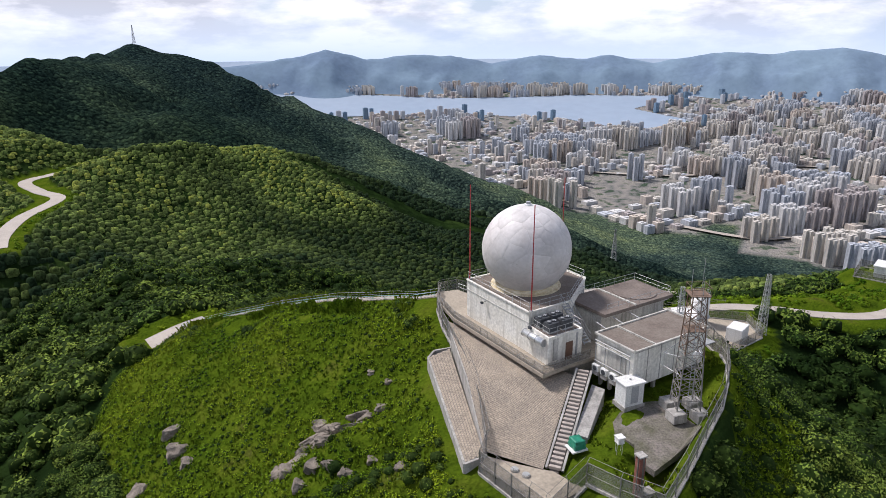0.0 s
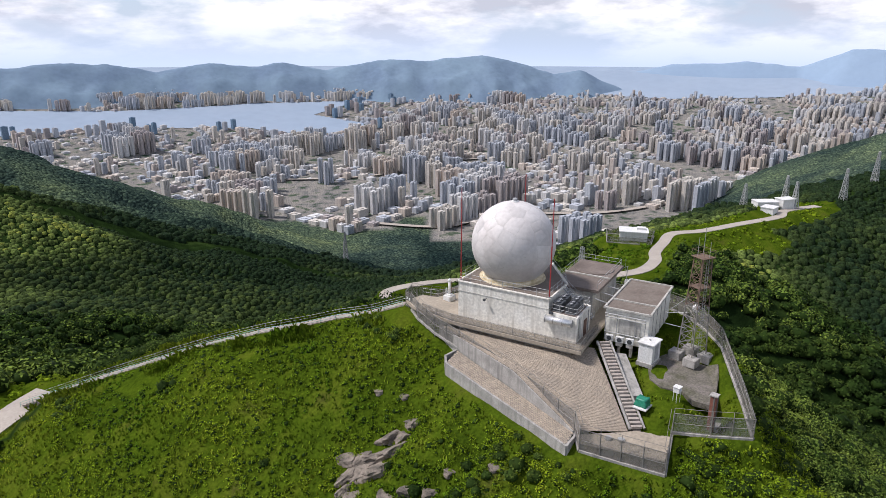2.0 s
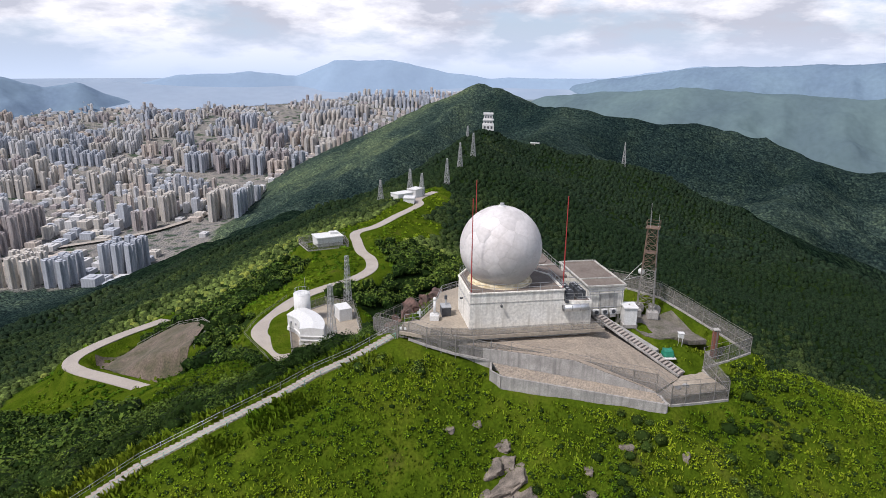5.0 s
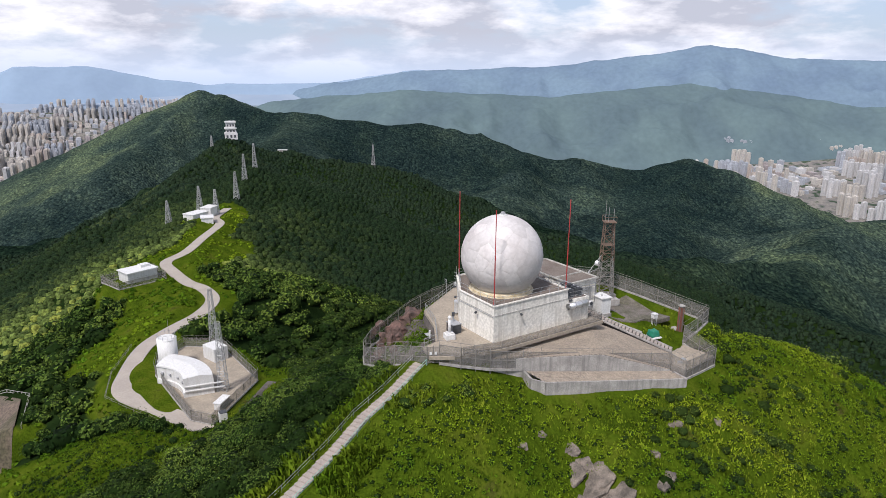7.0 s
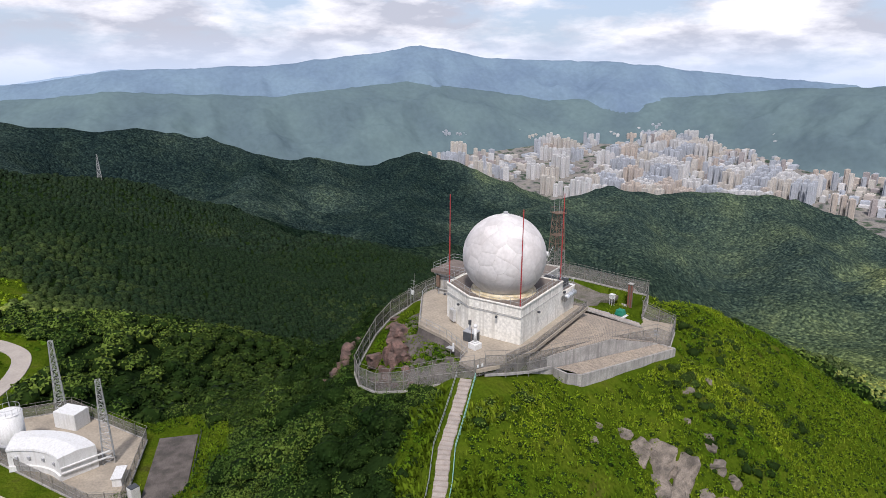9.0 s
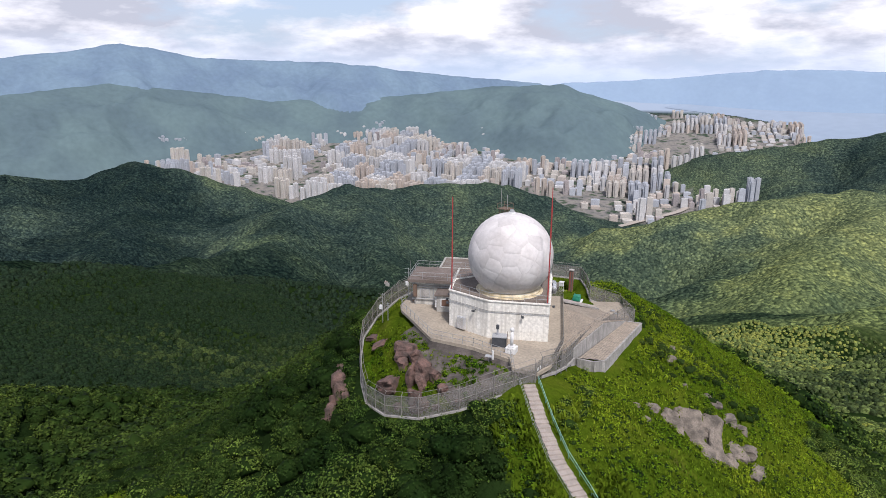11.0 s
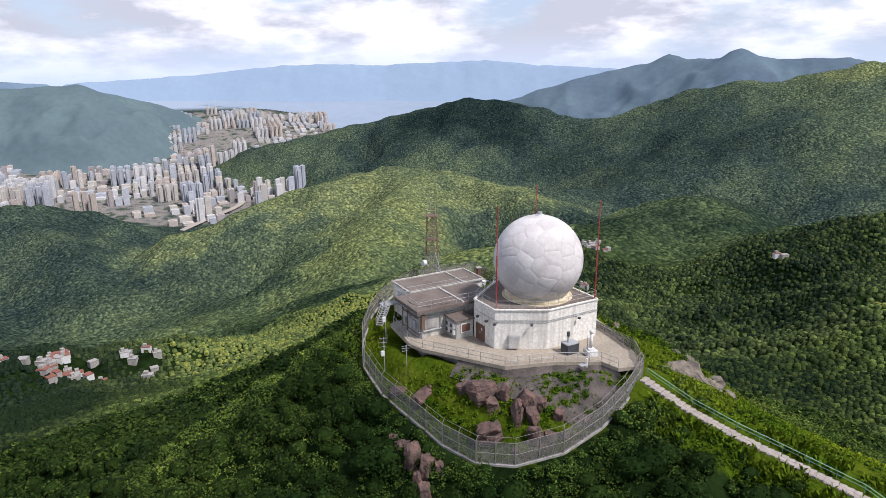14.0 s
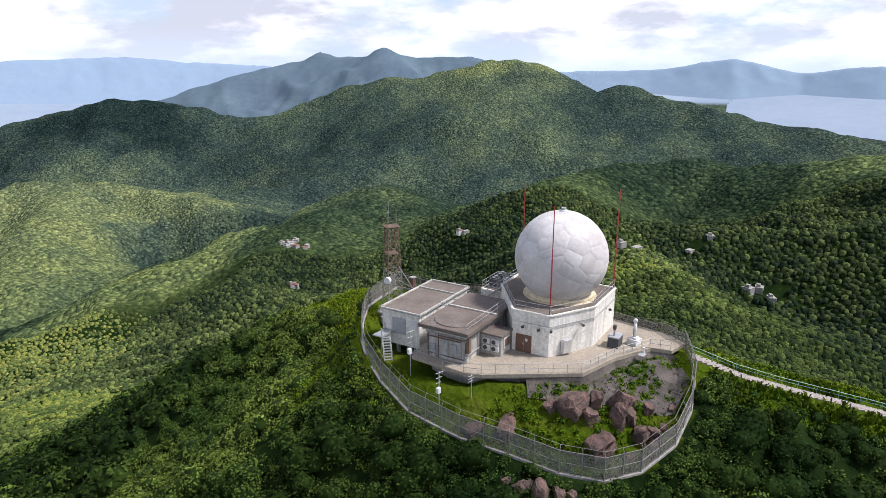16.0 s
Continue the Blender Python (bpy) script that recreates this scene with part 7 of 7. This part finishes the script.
def smooth_line(pts, step=1.5):
    pts = [Vector(p) for p in pts]
    out = []
    for i in range(len(pts) - 1):
        p0, p1, p2, p3 = pts[max(i - 1, 0)], pts[i], pts[i + 1], pts[min(i + 2, len(pts) - 1)]
        n = max(2, int((p2 - p1).length / step))
        for k in range(n):
            s = k / n
            out.append(0.5 * ((2 * p1) + (p2 - p0) * s + (2 * p0 - 5 * p1 + 4 * p2 - p3) * s * s + (3 * p1 - p0 - 3 * p2 + p3) * s ** 3))
    out.append(pts[-1])
    return out


def ribbon(label, pts, width, mat, lift=0.06, edge=True):
    line = smooth_line(pts)
    bm = B()
    prev = None
    for i, p in enumerate(line):
        d = (line[min(i + 1, len(line) - 1)] - line[max(i - 1, 0)]); d.z = 0; d.normalize()
        s = Vector((-d.y, d.x, 0)) * width / 2
        row = [bm.verts.new(p + s + Vector((0, 0, lift - 0.35))), bm.verts.new(p + s + Vector((0, 0, lift))), bm.verts.new(p - s + Vector((0, 0, lift))), bm.verts.new(p - s + Vector((0, 0, lift - 0.35)))]
        if prev:
            for k in range(3):
                bm.faces.new((prev[k], prev[k + 1], row[k + 1], row[k]))
        prev = row
    bmesh.ops.recalc_face_normals(bm, faces=bm.faces)
    return tagged(part("road", bm, mat), label, "road", kind="structure")


ribbon("pale concrete service road winding along the ridge", LEVELLED[0][0], 3.9, M_TRACK)
ribbon("pale concrete road bend below the ridge", LEVELLED[3][0], 4.2, M_TRACK)
ribbon("pale concrete track crossing the grassy spur", LEVELLED[4][0], 5.2, M_TRACK)
ribbon("pale concrete road on the neighbouring hill", LEVELLED[5][0], 5.5, M_TRACK)
tagged(part("parking_pad", box(B(), (33.5, 43.3, -31.25), (18, 6.5, 0.3), -10), M_SHOT), "dark asphalt pad beside the service road", "pad", kind="structure")
railing("grey road-side railing on the bend", [(19.5, 52.5, -31), (27.5, 63.5, -31.2), (35, 75.5, -31.3), (46, 79.5, -31.3), (60, 81.5, -31.2)], 0.9, 2.5, 0.07, M_FENCE, group="road railings")
railing("short dark bollards along the asphalt pad", [(25, 41, -31.1), (42, 38, -31.1)], 0.9, 2.6, 0.14, M_DARK, (0.02,), group="road railings")
railing("grey drain railing round the rocky cutting", [(40, 97, ground_at(40, 97)), (53, 103, ground_at(53, 103)), (61, 114, ground_at(61, 114)), (63, 126, ground_at(63, 126)), (57, 138, ground_at(57, 138))], 0.9, 2.5, 0.14, M_CONC, (0.3, 1.0), group="road railings")
up = [(41, 99), (52, 104.5), (59.5, 114.5), (61.5, 126), (56, 137)]
lo = [(36.3, 99), (36.3, 112), (36.3, 124), (38, 133), (44, 141)]
slope_patch("bare brown rock cutting inside the road bend", [(*p, ground_at(*p) + 0.4) for p in up], [(*p, ground_at(*p)) for p in lo], M_EARTH, 40, 22)

# ---- water-tank compound below the summit ----


def build_compound():
    z = -31.0
    ring = [(51, 71.5), (45, 69.5), (26.5, 55), (25, 50.5), (43, 47), (60, 60), (60, 69)]
    tagged(part("yard_floor", prism(B(), ring, z - 1.2, z + 0.02), M_SLAB), "concrete yard of the lower compound", "floor", kind="structure")
    fence("tall dark wire fence round the lower compound", [(*p, z + 2.3) for p in ring + ring[:1]], 2.3, 3.0, 0.25)
    t = thing("curved_block", "white curved windowless block with a rounded roof", "building")
    # a fan-shaped hall swept along an arc
    cx, cy, r0 = 31.5, 69.0, 8.5
    a0, a1 = radians(-68), radians(-8)
    bm = B()
    n = 16
    prev = None
    prof = [(r0 + 1.5, 0), (r0 + 1.5, 1.0), (r0 + 1.8, 1.05), (r0 + 1.8, 3.7), (r0 + 1.6, 3.75), (r0 + 1.65, 4.1), (r0 + 4.6, 4.45), (r0 + 7.3, 4.1), (r0 + 7.4, 3.2), (r0 + 7.4, 0)]
    for i in range(n + 1):
        a = a0 + (a1 - a0) * i / n
        row = [bm.verts.new((cx + r * math.cos(a), cy + r * math.sin(a), z + h)) for r, h in prof]
        if prev:
            for k in range(len(row) - 1):
                bm.faces.new((prev[k], prev[k + 1], row[k + 1], row[k]))
        else:
            bm.faces.new(row)
        prev = row
    bm.faces.new(prev[::-1])
    bmesh.ops.recalc_face_normals(bm, faces=bm.faces)
    part("hall", bm, M_WHITE, t)
    for i in (3, 7, 11, 14):
        a = a0 + (a1 - a0) * i / n
        p = (cx + (r0 + 1.75) * math.cos(a), cy + (r0 + 1.75) * math.sin(a), z + 2.4)
        part("wall_lamp", box(B(), p, (0.45, 0.45, 0.45), math.degrees(a)), M_GREY, t)
    for h in (1.3, 2.3):
        a = a0 - 0.012
        part("plinth_band", box(B(), (cx + (r0 + 5.6) * math.cos(a), cy + (r0 + 5.6) * math.sin(a), z + h), (7.6, 0.3, 0.2), math.degrees(a)), M_WHITE, t)
    part("side_block", box(B(), (54.0, 59.5, z + 1.6), (3.4, 4.8, 3.2), -40, 0.05), M_WHITE, t)
    t = thing("water_tank", "tall white cylindrical water tank with a railing on top", "water tank")
    c = (48.3, 67.8)
    part("shell", cyl(B(), c, 2.05, 2.05, z, z + 7.3, 36), M_WHITE, t, "", True)
    part("roof", cyl(B(), c, 2.1, 1.7, z + 7.3, z + 7.55, 36), M_WHITE, t)
    part("skirt", cyl(B(), c, 2.4, 2.35, z + 2.0, z + 2.25, 36), M_GREY, t)
    for k in range(12):
        a = k * math.pi / 6
        p = (c[0] + 1.85 * math.cos(a), c[1] + 1.85 * math.sin(a), z + 7.4)
        rod("guard_post", t, p, (p[0], p[1], z + 8.4), 0.06, M_GREY)
        b = a + math.pi / 6
        rod("guard_rail", t, (p[0], p[1], z + 8.4), (c[0] + 1.85 * math.cos(b), c[1] + 1.85 * math.sin(b), z + 8.4), 0.06, M_GREY)
    rod("whip_antenna", t, (c[0] + 1.5, c[1], z + 7.2), (c[0] + 1.5, c[1], z + 11), 0.08, M_STEEL)
    part("bridge", box(B(), (45.3, 65.6, z + 2.9), (3.8, 0.9, 0.15), 30), M_GREY, t)
    lattice("antenna_mast", "slim galvanised lattice mast in the lower compound", "masts of the lower compound", (60.5, 62.0, z), 14.5, 1.7, 0.7, 12, M_STEEL, None, 0.10)
    lattice("antenna_mast", "slim galvanised lattice mast in the lower compound", "masts of the lower compound", (38.5, 52.8, z), 15.0, 1.8, 0.7, 13, M_STEEL, None, 0.10)
    t = thing("gate_kiosk", "small white kiosk with a dark solar roof by the compound gate", "kiosk")
    part("body", box(B(), (26.0, 48.8, z + 1.0), (1.4, 1.4, 2.2), 30, 0.03), M_WHITE, t)
    part("roof_panel", box(B(), (26.0, 48.8, z + 2.2), (1.3, 1.3, 0.08), 30), M_DARK, t)
    t = thing("low_store", "low white store beside the compound gate", "store")
    part("body", box(B(), (32.0, 51.0, z + 0.7), (3.4, 1.4, 1.5), -12, 0.04), M_WHITE, t)
    part("lid", box(B(), (32.0, 51.0, z + 1.5), (3.7, 1.7, 0.12), -12), M_WHITE, t)


build_compound()


def build_far_huts():
    # white-roofed hut beside the road
    t = thing("road_hut", "low white-roofed hut inside a fence beside the ridge road", "hut")
    z = -33.4
    part("wall", box(B(), (118.0, 106.0, z + 1.6), (9.5, 6.5, 3.2), -40), M_WHITE, t)
    part("roof", box(B(), (118.0, 106.0, z + 3.35), (10.2, 7.2, 0.35), -40), M_WHITE, t)
    part("roof_box", box(B(), (120.5, 105.0, z + 3.9), (3.0, 2.4, 0.8), -40), M_WHITE, t)
    fence("dark wire fence round the roadside hut", [(114, 116, z + 2.2), (107, 107, z + 2.2), (118, 97, z + 2.2), (127, 105, z + 2.2), (114, 116, z + 2.2)], 2.2, 4.0)
    t = thing("relay_station", "cluster of white relay buildings on the ridge road", "building")
    for x, y, w, d, h, r in ((200, 117, 9, 6, 3.4, -25), (209, 114, 7, 5, 4.2, -10), (194, 110, 6, 5, 3.0, 20)):
        b = part("block", box(B(), (x, y, -33.4 + h / 2), (w, d, h), r), M_WHITE, t)
        part("roof", box(B(), (x, y, -33.3 + h), (w + 0.5, d + 0.5, 0.25), r), M_WHITE, b)
    for i, (x, y, h) in enumerate(((204, 131, 12), (219, 122, 13), (212, 112, 12), (246, 113, 15), (272, 116, 15.5), (293, 116, 15.5))):
        g = ground_at(x, y)
        lattice("ridge_mast", "pale lattice antenna mast on the ridge road", "antenna masts on the ridge", (x, y, g - 0.3), h, 2.6, 0.6, 6, M_STEEL, None, 0.2)
    # hilltop observatory block on the next summit
    t = thing("hilltop_station", "pale multi-storey station tower on the next summit", "building")
    x, y = 856, 308
    z = ground_at(x, y) - 1
    for w, h0, h1 in ((17, 0, 9), (14, 9, 14.5), (16, 14.5, 16), (12.5, 16, 23), (14.5, 23, 25)):
        b = part("storey", box(B(), (x, y, z + (h0 + h1) / 2), (w, w, h1 - h0), 20), M_WHITE, t)
        if h1 - h0 > 3:
            for k in range(4):
                a = radians(20 + 90 * k)
                for q in (-0.3, 0, 0.3):
                    p = Vector((math.cos(a), math.sin(a), 0)) * (w / 2 + 0.03) + Vector((-math.sin(a), math.cos(a), 0)) * w * q
                    part("window", box(B(), (x + p.x, y + p.y, z + (h0 + h1) / 2), (0.1, w * 0.16, (h1 - h0) * 0.4), 20 + 90 * k), M_DARK, b)
    t = thing("hilltop_house", "long low pale house on the next summit", "building")
    hx, hy = 895, 246
    g = ground_at(hx, hy)
    part("wall", box(B(), (hx, hy, g + 1.6), (6, 13, 4.5), 5), M_CONC, t)
    part("roof", box(B(), (hx, hy, g + 4.1), (7, 14, 0.6), 5), M_WHITE, t)
    # the last entry is the antenna mast on the southern peak
    for x, y, h in ((758, 302, 30), (880, 110, 34), (139, 524, 40), (1500, 620, 40), (1700, 760, 40), (-806, 1592, 42)):
        if h:
            g = ground_at(x, y)
            lattice("pylon", "grey lattice pylon or antenna mast standing on the far hills", "far pylons", (x, y, g - 1), h, 5.5, 0.8, 7, M_STEEL, None, 0.45)


build_far_huts()


def build_villages():
    rng = random.Random(12)
    for cx, cy, n, spread in VILLAGES:
        for _ in range(n):
            x, y = cx + rng.gauss(0, spread), cy + rng.gauss(0, spread * 0.6)
            g = ground_at(x, y)
            w, d, h, r = rng.uniform(6, 9), rng.uniform(5, 7.5), rng.uniform(3, 5.5), rng.choice((10, 35, 60))
            t = thing("village_house", "small pale village house in the wooded valley", "house", "houses of the valley villages", at=(x, y, g))
            part("wall", box(B(), (0, 0, h / 2 - 1), (w, d, h + 2), r), M_WHITE if rng.random() < 0.3 else M_CONC, t)
            part("roof", box(B(), (0, 0, h + 0.15), (w + 0.4, d + 0.4, 0.3), r), M_CONC if rng.random() < 0.6 else M_BRICKP, t)
            if rng.random() < 0.6:
                part("roof_room", box(B(), (w * 0.15, 0, h + 1.5), (w * 0.4, d * 0.5, 2.6), r), M_CONC, t)


build_villages()

# ---- the towns below ----


def tower_material(name, a, b, win):
    """Painted concrete with rows of windows: bands by height, bays along the face."""
    m = material(name, a, b, 0.02, 0.8, 0.8, fine=0.12, island=0.14)
    nt = m.node_tree
    N, L = nt.nodes.new, nt.links.new
    bs = nt.nodes["Principled BSDF"]
    src = bs.inputs["Base Color"].links[0].from_socket
    geo = N("ShaderNodeNewGeometry"); sep = N("ShaderNodeSeparateXYZ"); L(geo.outputs["Position"], sep.inputs[0])

    def band(sock, period, duty):
        d = N("ShaderNodeMath"); d.operation = "DIVIDE"; d.inputs[1].default_value = period
        f = N("ShaderNodeMath"); f.operation = "FRACT"
        g = N("ShaderNodeMath"); g.operation = "LESS_THAN"; g.inputs[1].default_value = duty
        L(sock, d.inputs[0]); L(d.outputs[0], f.inputs[0]); L(f.outputs[0], g.inputs[0])
        return g.outputs[0]
    ad = N("ShaderNodeMath"); ad.operation = "ADD"; L(sep.outputs[0], ad.inputs[0]); L(sep.outputs[1], ad.inputs[1])
    mu = N("ShaderNodeMath"); mu.operation = "MULTIPLY"
    L(band(sep.outputs[2], 3.0, 0.5), mu.inputs[0]); L(band(ad.outputs[0], 5.2, 0.6), mu.inputs[1])
    sn = N("ShaderNodeSeparateXYZ"); L(geo.outputs["Normal"], sn.inputs[0])
    up = N("ShaderNodeMath"); up.operation = "LESS_THAN"; up.inputs[1].default_value = 0.5; L(sn.outputs[2], up.inputs[0])
    mu2 = N("ShaderNodeMath"); mu2.operation = "MULTIPLY"; L(mu.outputs[0], mu2.inputs[0]); L(up.outputs[0], mu2.inputs[1])
    mu3 = N("ShaderNodeMath"); mu3.operation = "MULTIPLY"; mu3.inputs[1].default_value = 0.75; L(mu2.outputs[0], mu3.inputs[0])
    mx = N("ShaderNodeMix"); mx.data_type = "RGBA"; mx.inputs[7].default_value = (*win, 1)
    L(mu3.outputs[0], mx.inputs[0]); L(src, mx.inputs[6]); L(mx.outputs[2], bs.inputs["Base Color"])
    return m


M_TOWERS = [tower_material("tower_beige", (0.58, 0.54, 0.48), (0.49, 0.46, 0.42), (0.29, 0.29, 0.30)),
            tower_material("tower_white", (0.61, 0.60, 0.59), (0.51, 0.51, 0.51), (0.36, 0.37, 0.39)),
            tower_material("tower_grey", (0.46, 0.48, 0.52), (0.38, 0.41, 0.45), (0.26, 0.28, 0.32)),
            tower_material("tower_pink", (0.54, 0.47, 0.40), (0.46, 0.41, 0.37), (0.29, 0.26, 0.26)),
            tower_material("tower_glass", (0.12, 0.21, 0.31), (0.18, 0.26, 0.35), (0.08, 0.13, 0.19)),
            tower_material("tower_brown", (0.42, 0.37, 0.355), (0.36, 0.335, 0.335), (0.17, 0.165, 0.18))]


def plan(kind):
    """Outlines of unit size: slab, cross-shaped flats, block."""
    if kind == 0:
        return [(-.5, -.5), (.5, -.5), (.5, .5), (-.5, .5)]
    if kind == 1:   # cross with notches
        a, b = 0.2, 0.5
        return [(-a, -b), (a, -b), (a, -a), (b, -a), (b, a), (a, a), (a, b), (-a, b), (-a, a), (-b, a), (-b, -a), (-a, -a)]
    out = []        # slab with a row of recesses
    for i in range(4):
        x = -0.5 + i * 0.25
        out += [(x, -.5), (x + .19, -.5), (x + .19, -.36), (x + .25, -.36)]
    out[-1] = (0.5, -.36)
    return out + [(.5, .5), (-.5, .5)]


def tower_arrays(kind, w, d, h, rz, x, y, z):
    p = plan(kind)
    c, s = math.cos(rz), math.sin(rz)
    xs = [(x + (u * w) * c - (v * d) * s, y + (u * w) * s + (v * d) * c) for u, v in p]
    n = len(p)
    vs = [(a, b, z - 6) for a, b in xs] + [(a, b, z + h) for a, b in xs]
    fs = [(i, (i + 1) % n, n + (i + 1) % n, n + i) for i in range(n)] + [tuple(range(n, 2 * n))]
    k = len(vs)
    for u, v in ((-.22, -.22), (.22, -.22), (.22, .22), (-.22, .22)):
        a, b = x + u * w * c - v * d * s, y + u * w * s + v * d * c
        vs += [(a, b, z + h), (a, b, z + h + 2.6)]
    fs += [(k + 1, k + 3, k + 5, k + 7)] + [(k + 2 * i, k + 2 * ((i + 1) % 4), k + 2 * ((i + 1) % 4) + 1, k + 2 * i + 1) for i in range(4)]
    return vs, fs


def districts():
    """Plots of the towns: (x, y, width, depth, height, turn, outline, paint), street block by street block."""
    rng = np.random.default_rng(4)
    rnd = random.Random(9)
    out = []
    for cell, r0, r1 in ((112, 1400, 2600), (92, 2600, 3400), (76, 3400, 4560)):
        n = int(2 * r1 / cell) + 1
        g = (np.arange(n) - n / 2) * cell
        X, Y = np.meshgrid(g, g)
        X, Y = X.ravel(), Y.ravel()
        bend = 0.45 + 0.18 * fbm(X, Y, 900, 1, 66)
        c, s = math.cos(0.45), math.sin(0.45)
        X, Y = X * c - Y * s, X * s + Y * c
        r = np.hypot(X, Y)
        k = (r > r0) & (r <= r1) & in_view(X, Y)
        X, Y, bend = X[k], Y[k], bend[k]
        pen, val = inside(X, Y, CITY), inside(X, Y, VALLEY_TOWN)
        park = fbm(X, Y, 240, 3, 88)
        ok = (pen & (park > -0.5)) | (val & (park > -0.35))
        EST, MIX = fbm(X, Y, 210, 2, 55), fbm(X, Y, 130, 2, 56)
        shore = np.full(X.shape, 1e9)
        for w in WATERS[:1]:
            d, _ = along(X, Y, [(p[0], p[1], 0) for p in w + w[:1]])
            shore = np.minimum(shore, d)
        for cx, cy, rot, est, mixd, sh, is_pen in zip(X[ok], Y[ok], bend[ok], EST[ok], MIX[ok], shore[ok], pen[ok]):
            rr = math.hypot(cx, cy)
            far = 1.0
            near_shore = sh < 170 and cy < 3900
            q = rnd.random()
            edge_of_town = is_pen and rr < 2250
            if edge_of_town and rnd.random() < 0.3:
                continue
            if edge_of_town and q < 0.45:
                style = 2
            elif near_shore:
                style = 3 if q < 0.22 else (2 if q < 0.62 else 4)
            elif est > (0.06 if is_pen else -0.08):
                style = 0
            elif est > -0.42:
                style = 1 if q < 0.75 else 2
            else:
                style = 2 if q < 0.7 else 4
            paint = int((est * 5.3 + mixd * 3.1 + 3) % 6)
            if not is_pen and paint in (4, 5) or paint == 3 and q < 0.6:
                paint = rnd.choice((0, 1, 2, 2, 3))
            if paint == 4 or paint == 5 and q < 0.5:
                paint = rnd.choice((0, 1, 2))
            h0 = (28 + 26 * rnd.random()) * far
            u, tall_by = cell / 66.0, 2.15 * float(far_scale(rr))
            lots = []
            if style == 0:      # an estate of like towers in two or three rows
                rows = 3 if rnd.random() < 0.5 else 2
                for a in range(3):
                    for b in range(rows):
                        if rnd.random() < 0.88:
                            lots.append(((a - 1) * 20.5 * u, (b - (rows - 1) / 2) * 23 * u, 15.5, 15.5, h0 * rnd.uniform(0.93, 1.05), 1, paint))
            elif style == 1:    # old streets: slabs of all heights
                for a in range(3):
                    for b in range(3):
                        if rnd.random() < 0.86:
                            tall = rnd.random() < 0.3
                            lots.append(((a - 1) * 21 * u, (b - 1) * 21 * u, rnd.uniform(13, 19), rnd.uniform(10, 15), rnd.uniform(22, 44) * far if tall else rnd.uniform(7, 20), 1 if tall and rnd.random() < 0.5 else 2,
                                         rnd.choice((0, 0, 1, 1, 2, 2, 3, 5))))
            elif style == 2:    # works and depots, low and broad
                for a in range(2):
                    for b in range(2):
                        if rnd.random() < 0.9:
                            lots.append(((a - 0.5) * 31 * u, (b - 0.5) * 31 * u, rnd.uniform(18, 28), rnd.uniform(14, 26), rnd.uniform(3, 13), 0 if rnd.random() < 0.6 else 2, rnd.choice((0, 0, 1, 2, 2, 3, 5))))
            elif style == 3:    # glass offices
                for a in range(2):
                    lots.append(((a - 0.5) * 30 * u, rnd.uniform(-12, 12) * u, rnd.uniform(16, 24), rnd.uniform(14, 18), rnd.uniform(24, 42) * far, 0, rnd.choice((4, 4, 2, 5))))
            else:
                lots.append((rnd.uniform(-10, 10), rnd.uniform(-10, 10), rnd.uniform(16, 30), rnd.uniform(10, 20), rnd.uniform(2.5, 6), 0, 1))
            c, s = math.cos(rot), math.sin(rot)
            for lx, ly, w, d, h, kind, m in lots:
                w, d, h = w * u, d * u, h * tall_by
                out.append((cx + lx * c - ly * s, cy + lx * s + ly * c, w, d, h, rot, kind, m))
    return np.array(out)


def build_towns():
    S = districts()
    z = ground(S[:, 0], S[:, 1])
    base = floor_z(S[:, 0], S[:, 1])
    ok = z < base + 22
    for w in WATERS:
        ok &= ~inside(S[:, 0], S[:, 1], w)
    for i, (pts, slope, w) in enumerate(FAR_RIDGES):
        if not RANGES[i][1]:
            ok &= crest(S[:, 0], S[:, 1], pts, slope, w) < base + (45 if i == 0 else 20)
    S = np.concatenate([S, z[:, None]], 1)[ok]
    S = S[np.argsort(np.hypot(S[:, 0], S[:, 1]))]
    big, made = {}, 0
    for x, y, w, d, h, rz, kind, m, z in S.tolist():
        kind, m = int(kind), int(m)
        vs, fs = tower_arrays(kind, w, d, h, rz, 0, 0, 0)
        if made < 290 and h > 14 and -100 < x:
            made += 1
            name = "tower_block" if kind == 1 else "slab_block"
            ob = thing(name, ("beige", "white", "grey", "pinkish", "dark glass", "brown")[m] + " high-rise flats with rows of windows in the town below", "high-rise", "high-rises of the towns", at=(x, y, z))
            k = len(plan(kind))
            a = bpy.data.meshes.new("wall"); a.from_pydata(vs[:2 * k], [], fs[:k + 1]); a.materials.append(M_TOWERS[m])
            b = bpy.data.meshes.new("roof_block"); b.from_pydata(vs[2 * k:], [], [tuple(i - 2 * k for i in f) for f in fs[k + 1:]]); b.materials.append(M_TOWERS[m])
            new("wall", a).parent = ob
            new("roof_block", b).parent = ob
        else:
            V, F = big.setdefault(m, ([], []))
            o = len(V)
            V += [(u + x, v + y, t + z) for u, v, t in vs]
            F += [tuple(i + o for i in f) for f in fs]
    for m, (V, F) in big.items():
        ob = mesh_object("town_blocks", V, F, M_TOWERS[m])
        tagged(ob, "crowded high-rise and low blocks of the distant town", "town", kind="stuff")


build_towns()
for pts, w in (([(1180, -2010), (1110, -2110), (1060, -2300), (1010, -2480), (1030, -2650), (1150, -2850), (1400, -3000)], 26),
               ([(700, 1990), (900, 1850), (1150, 1900), (1500, 1750), (1900, 1720), (2300, 1600)], 24), ([(500, 2700), (900, 2600), (1400, 2650), (2000, 2300)], 22)):
    ribbon("pale motorway through the town below", [(x, y, float(floor_z(x, y)) + 6) for x, y in pts], w, M_TRACK)
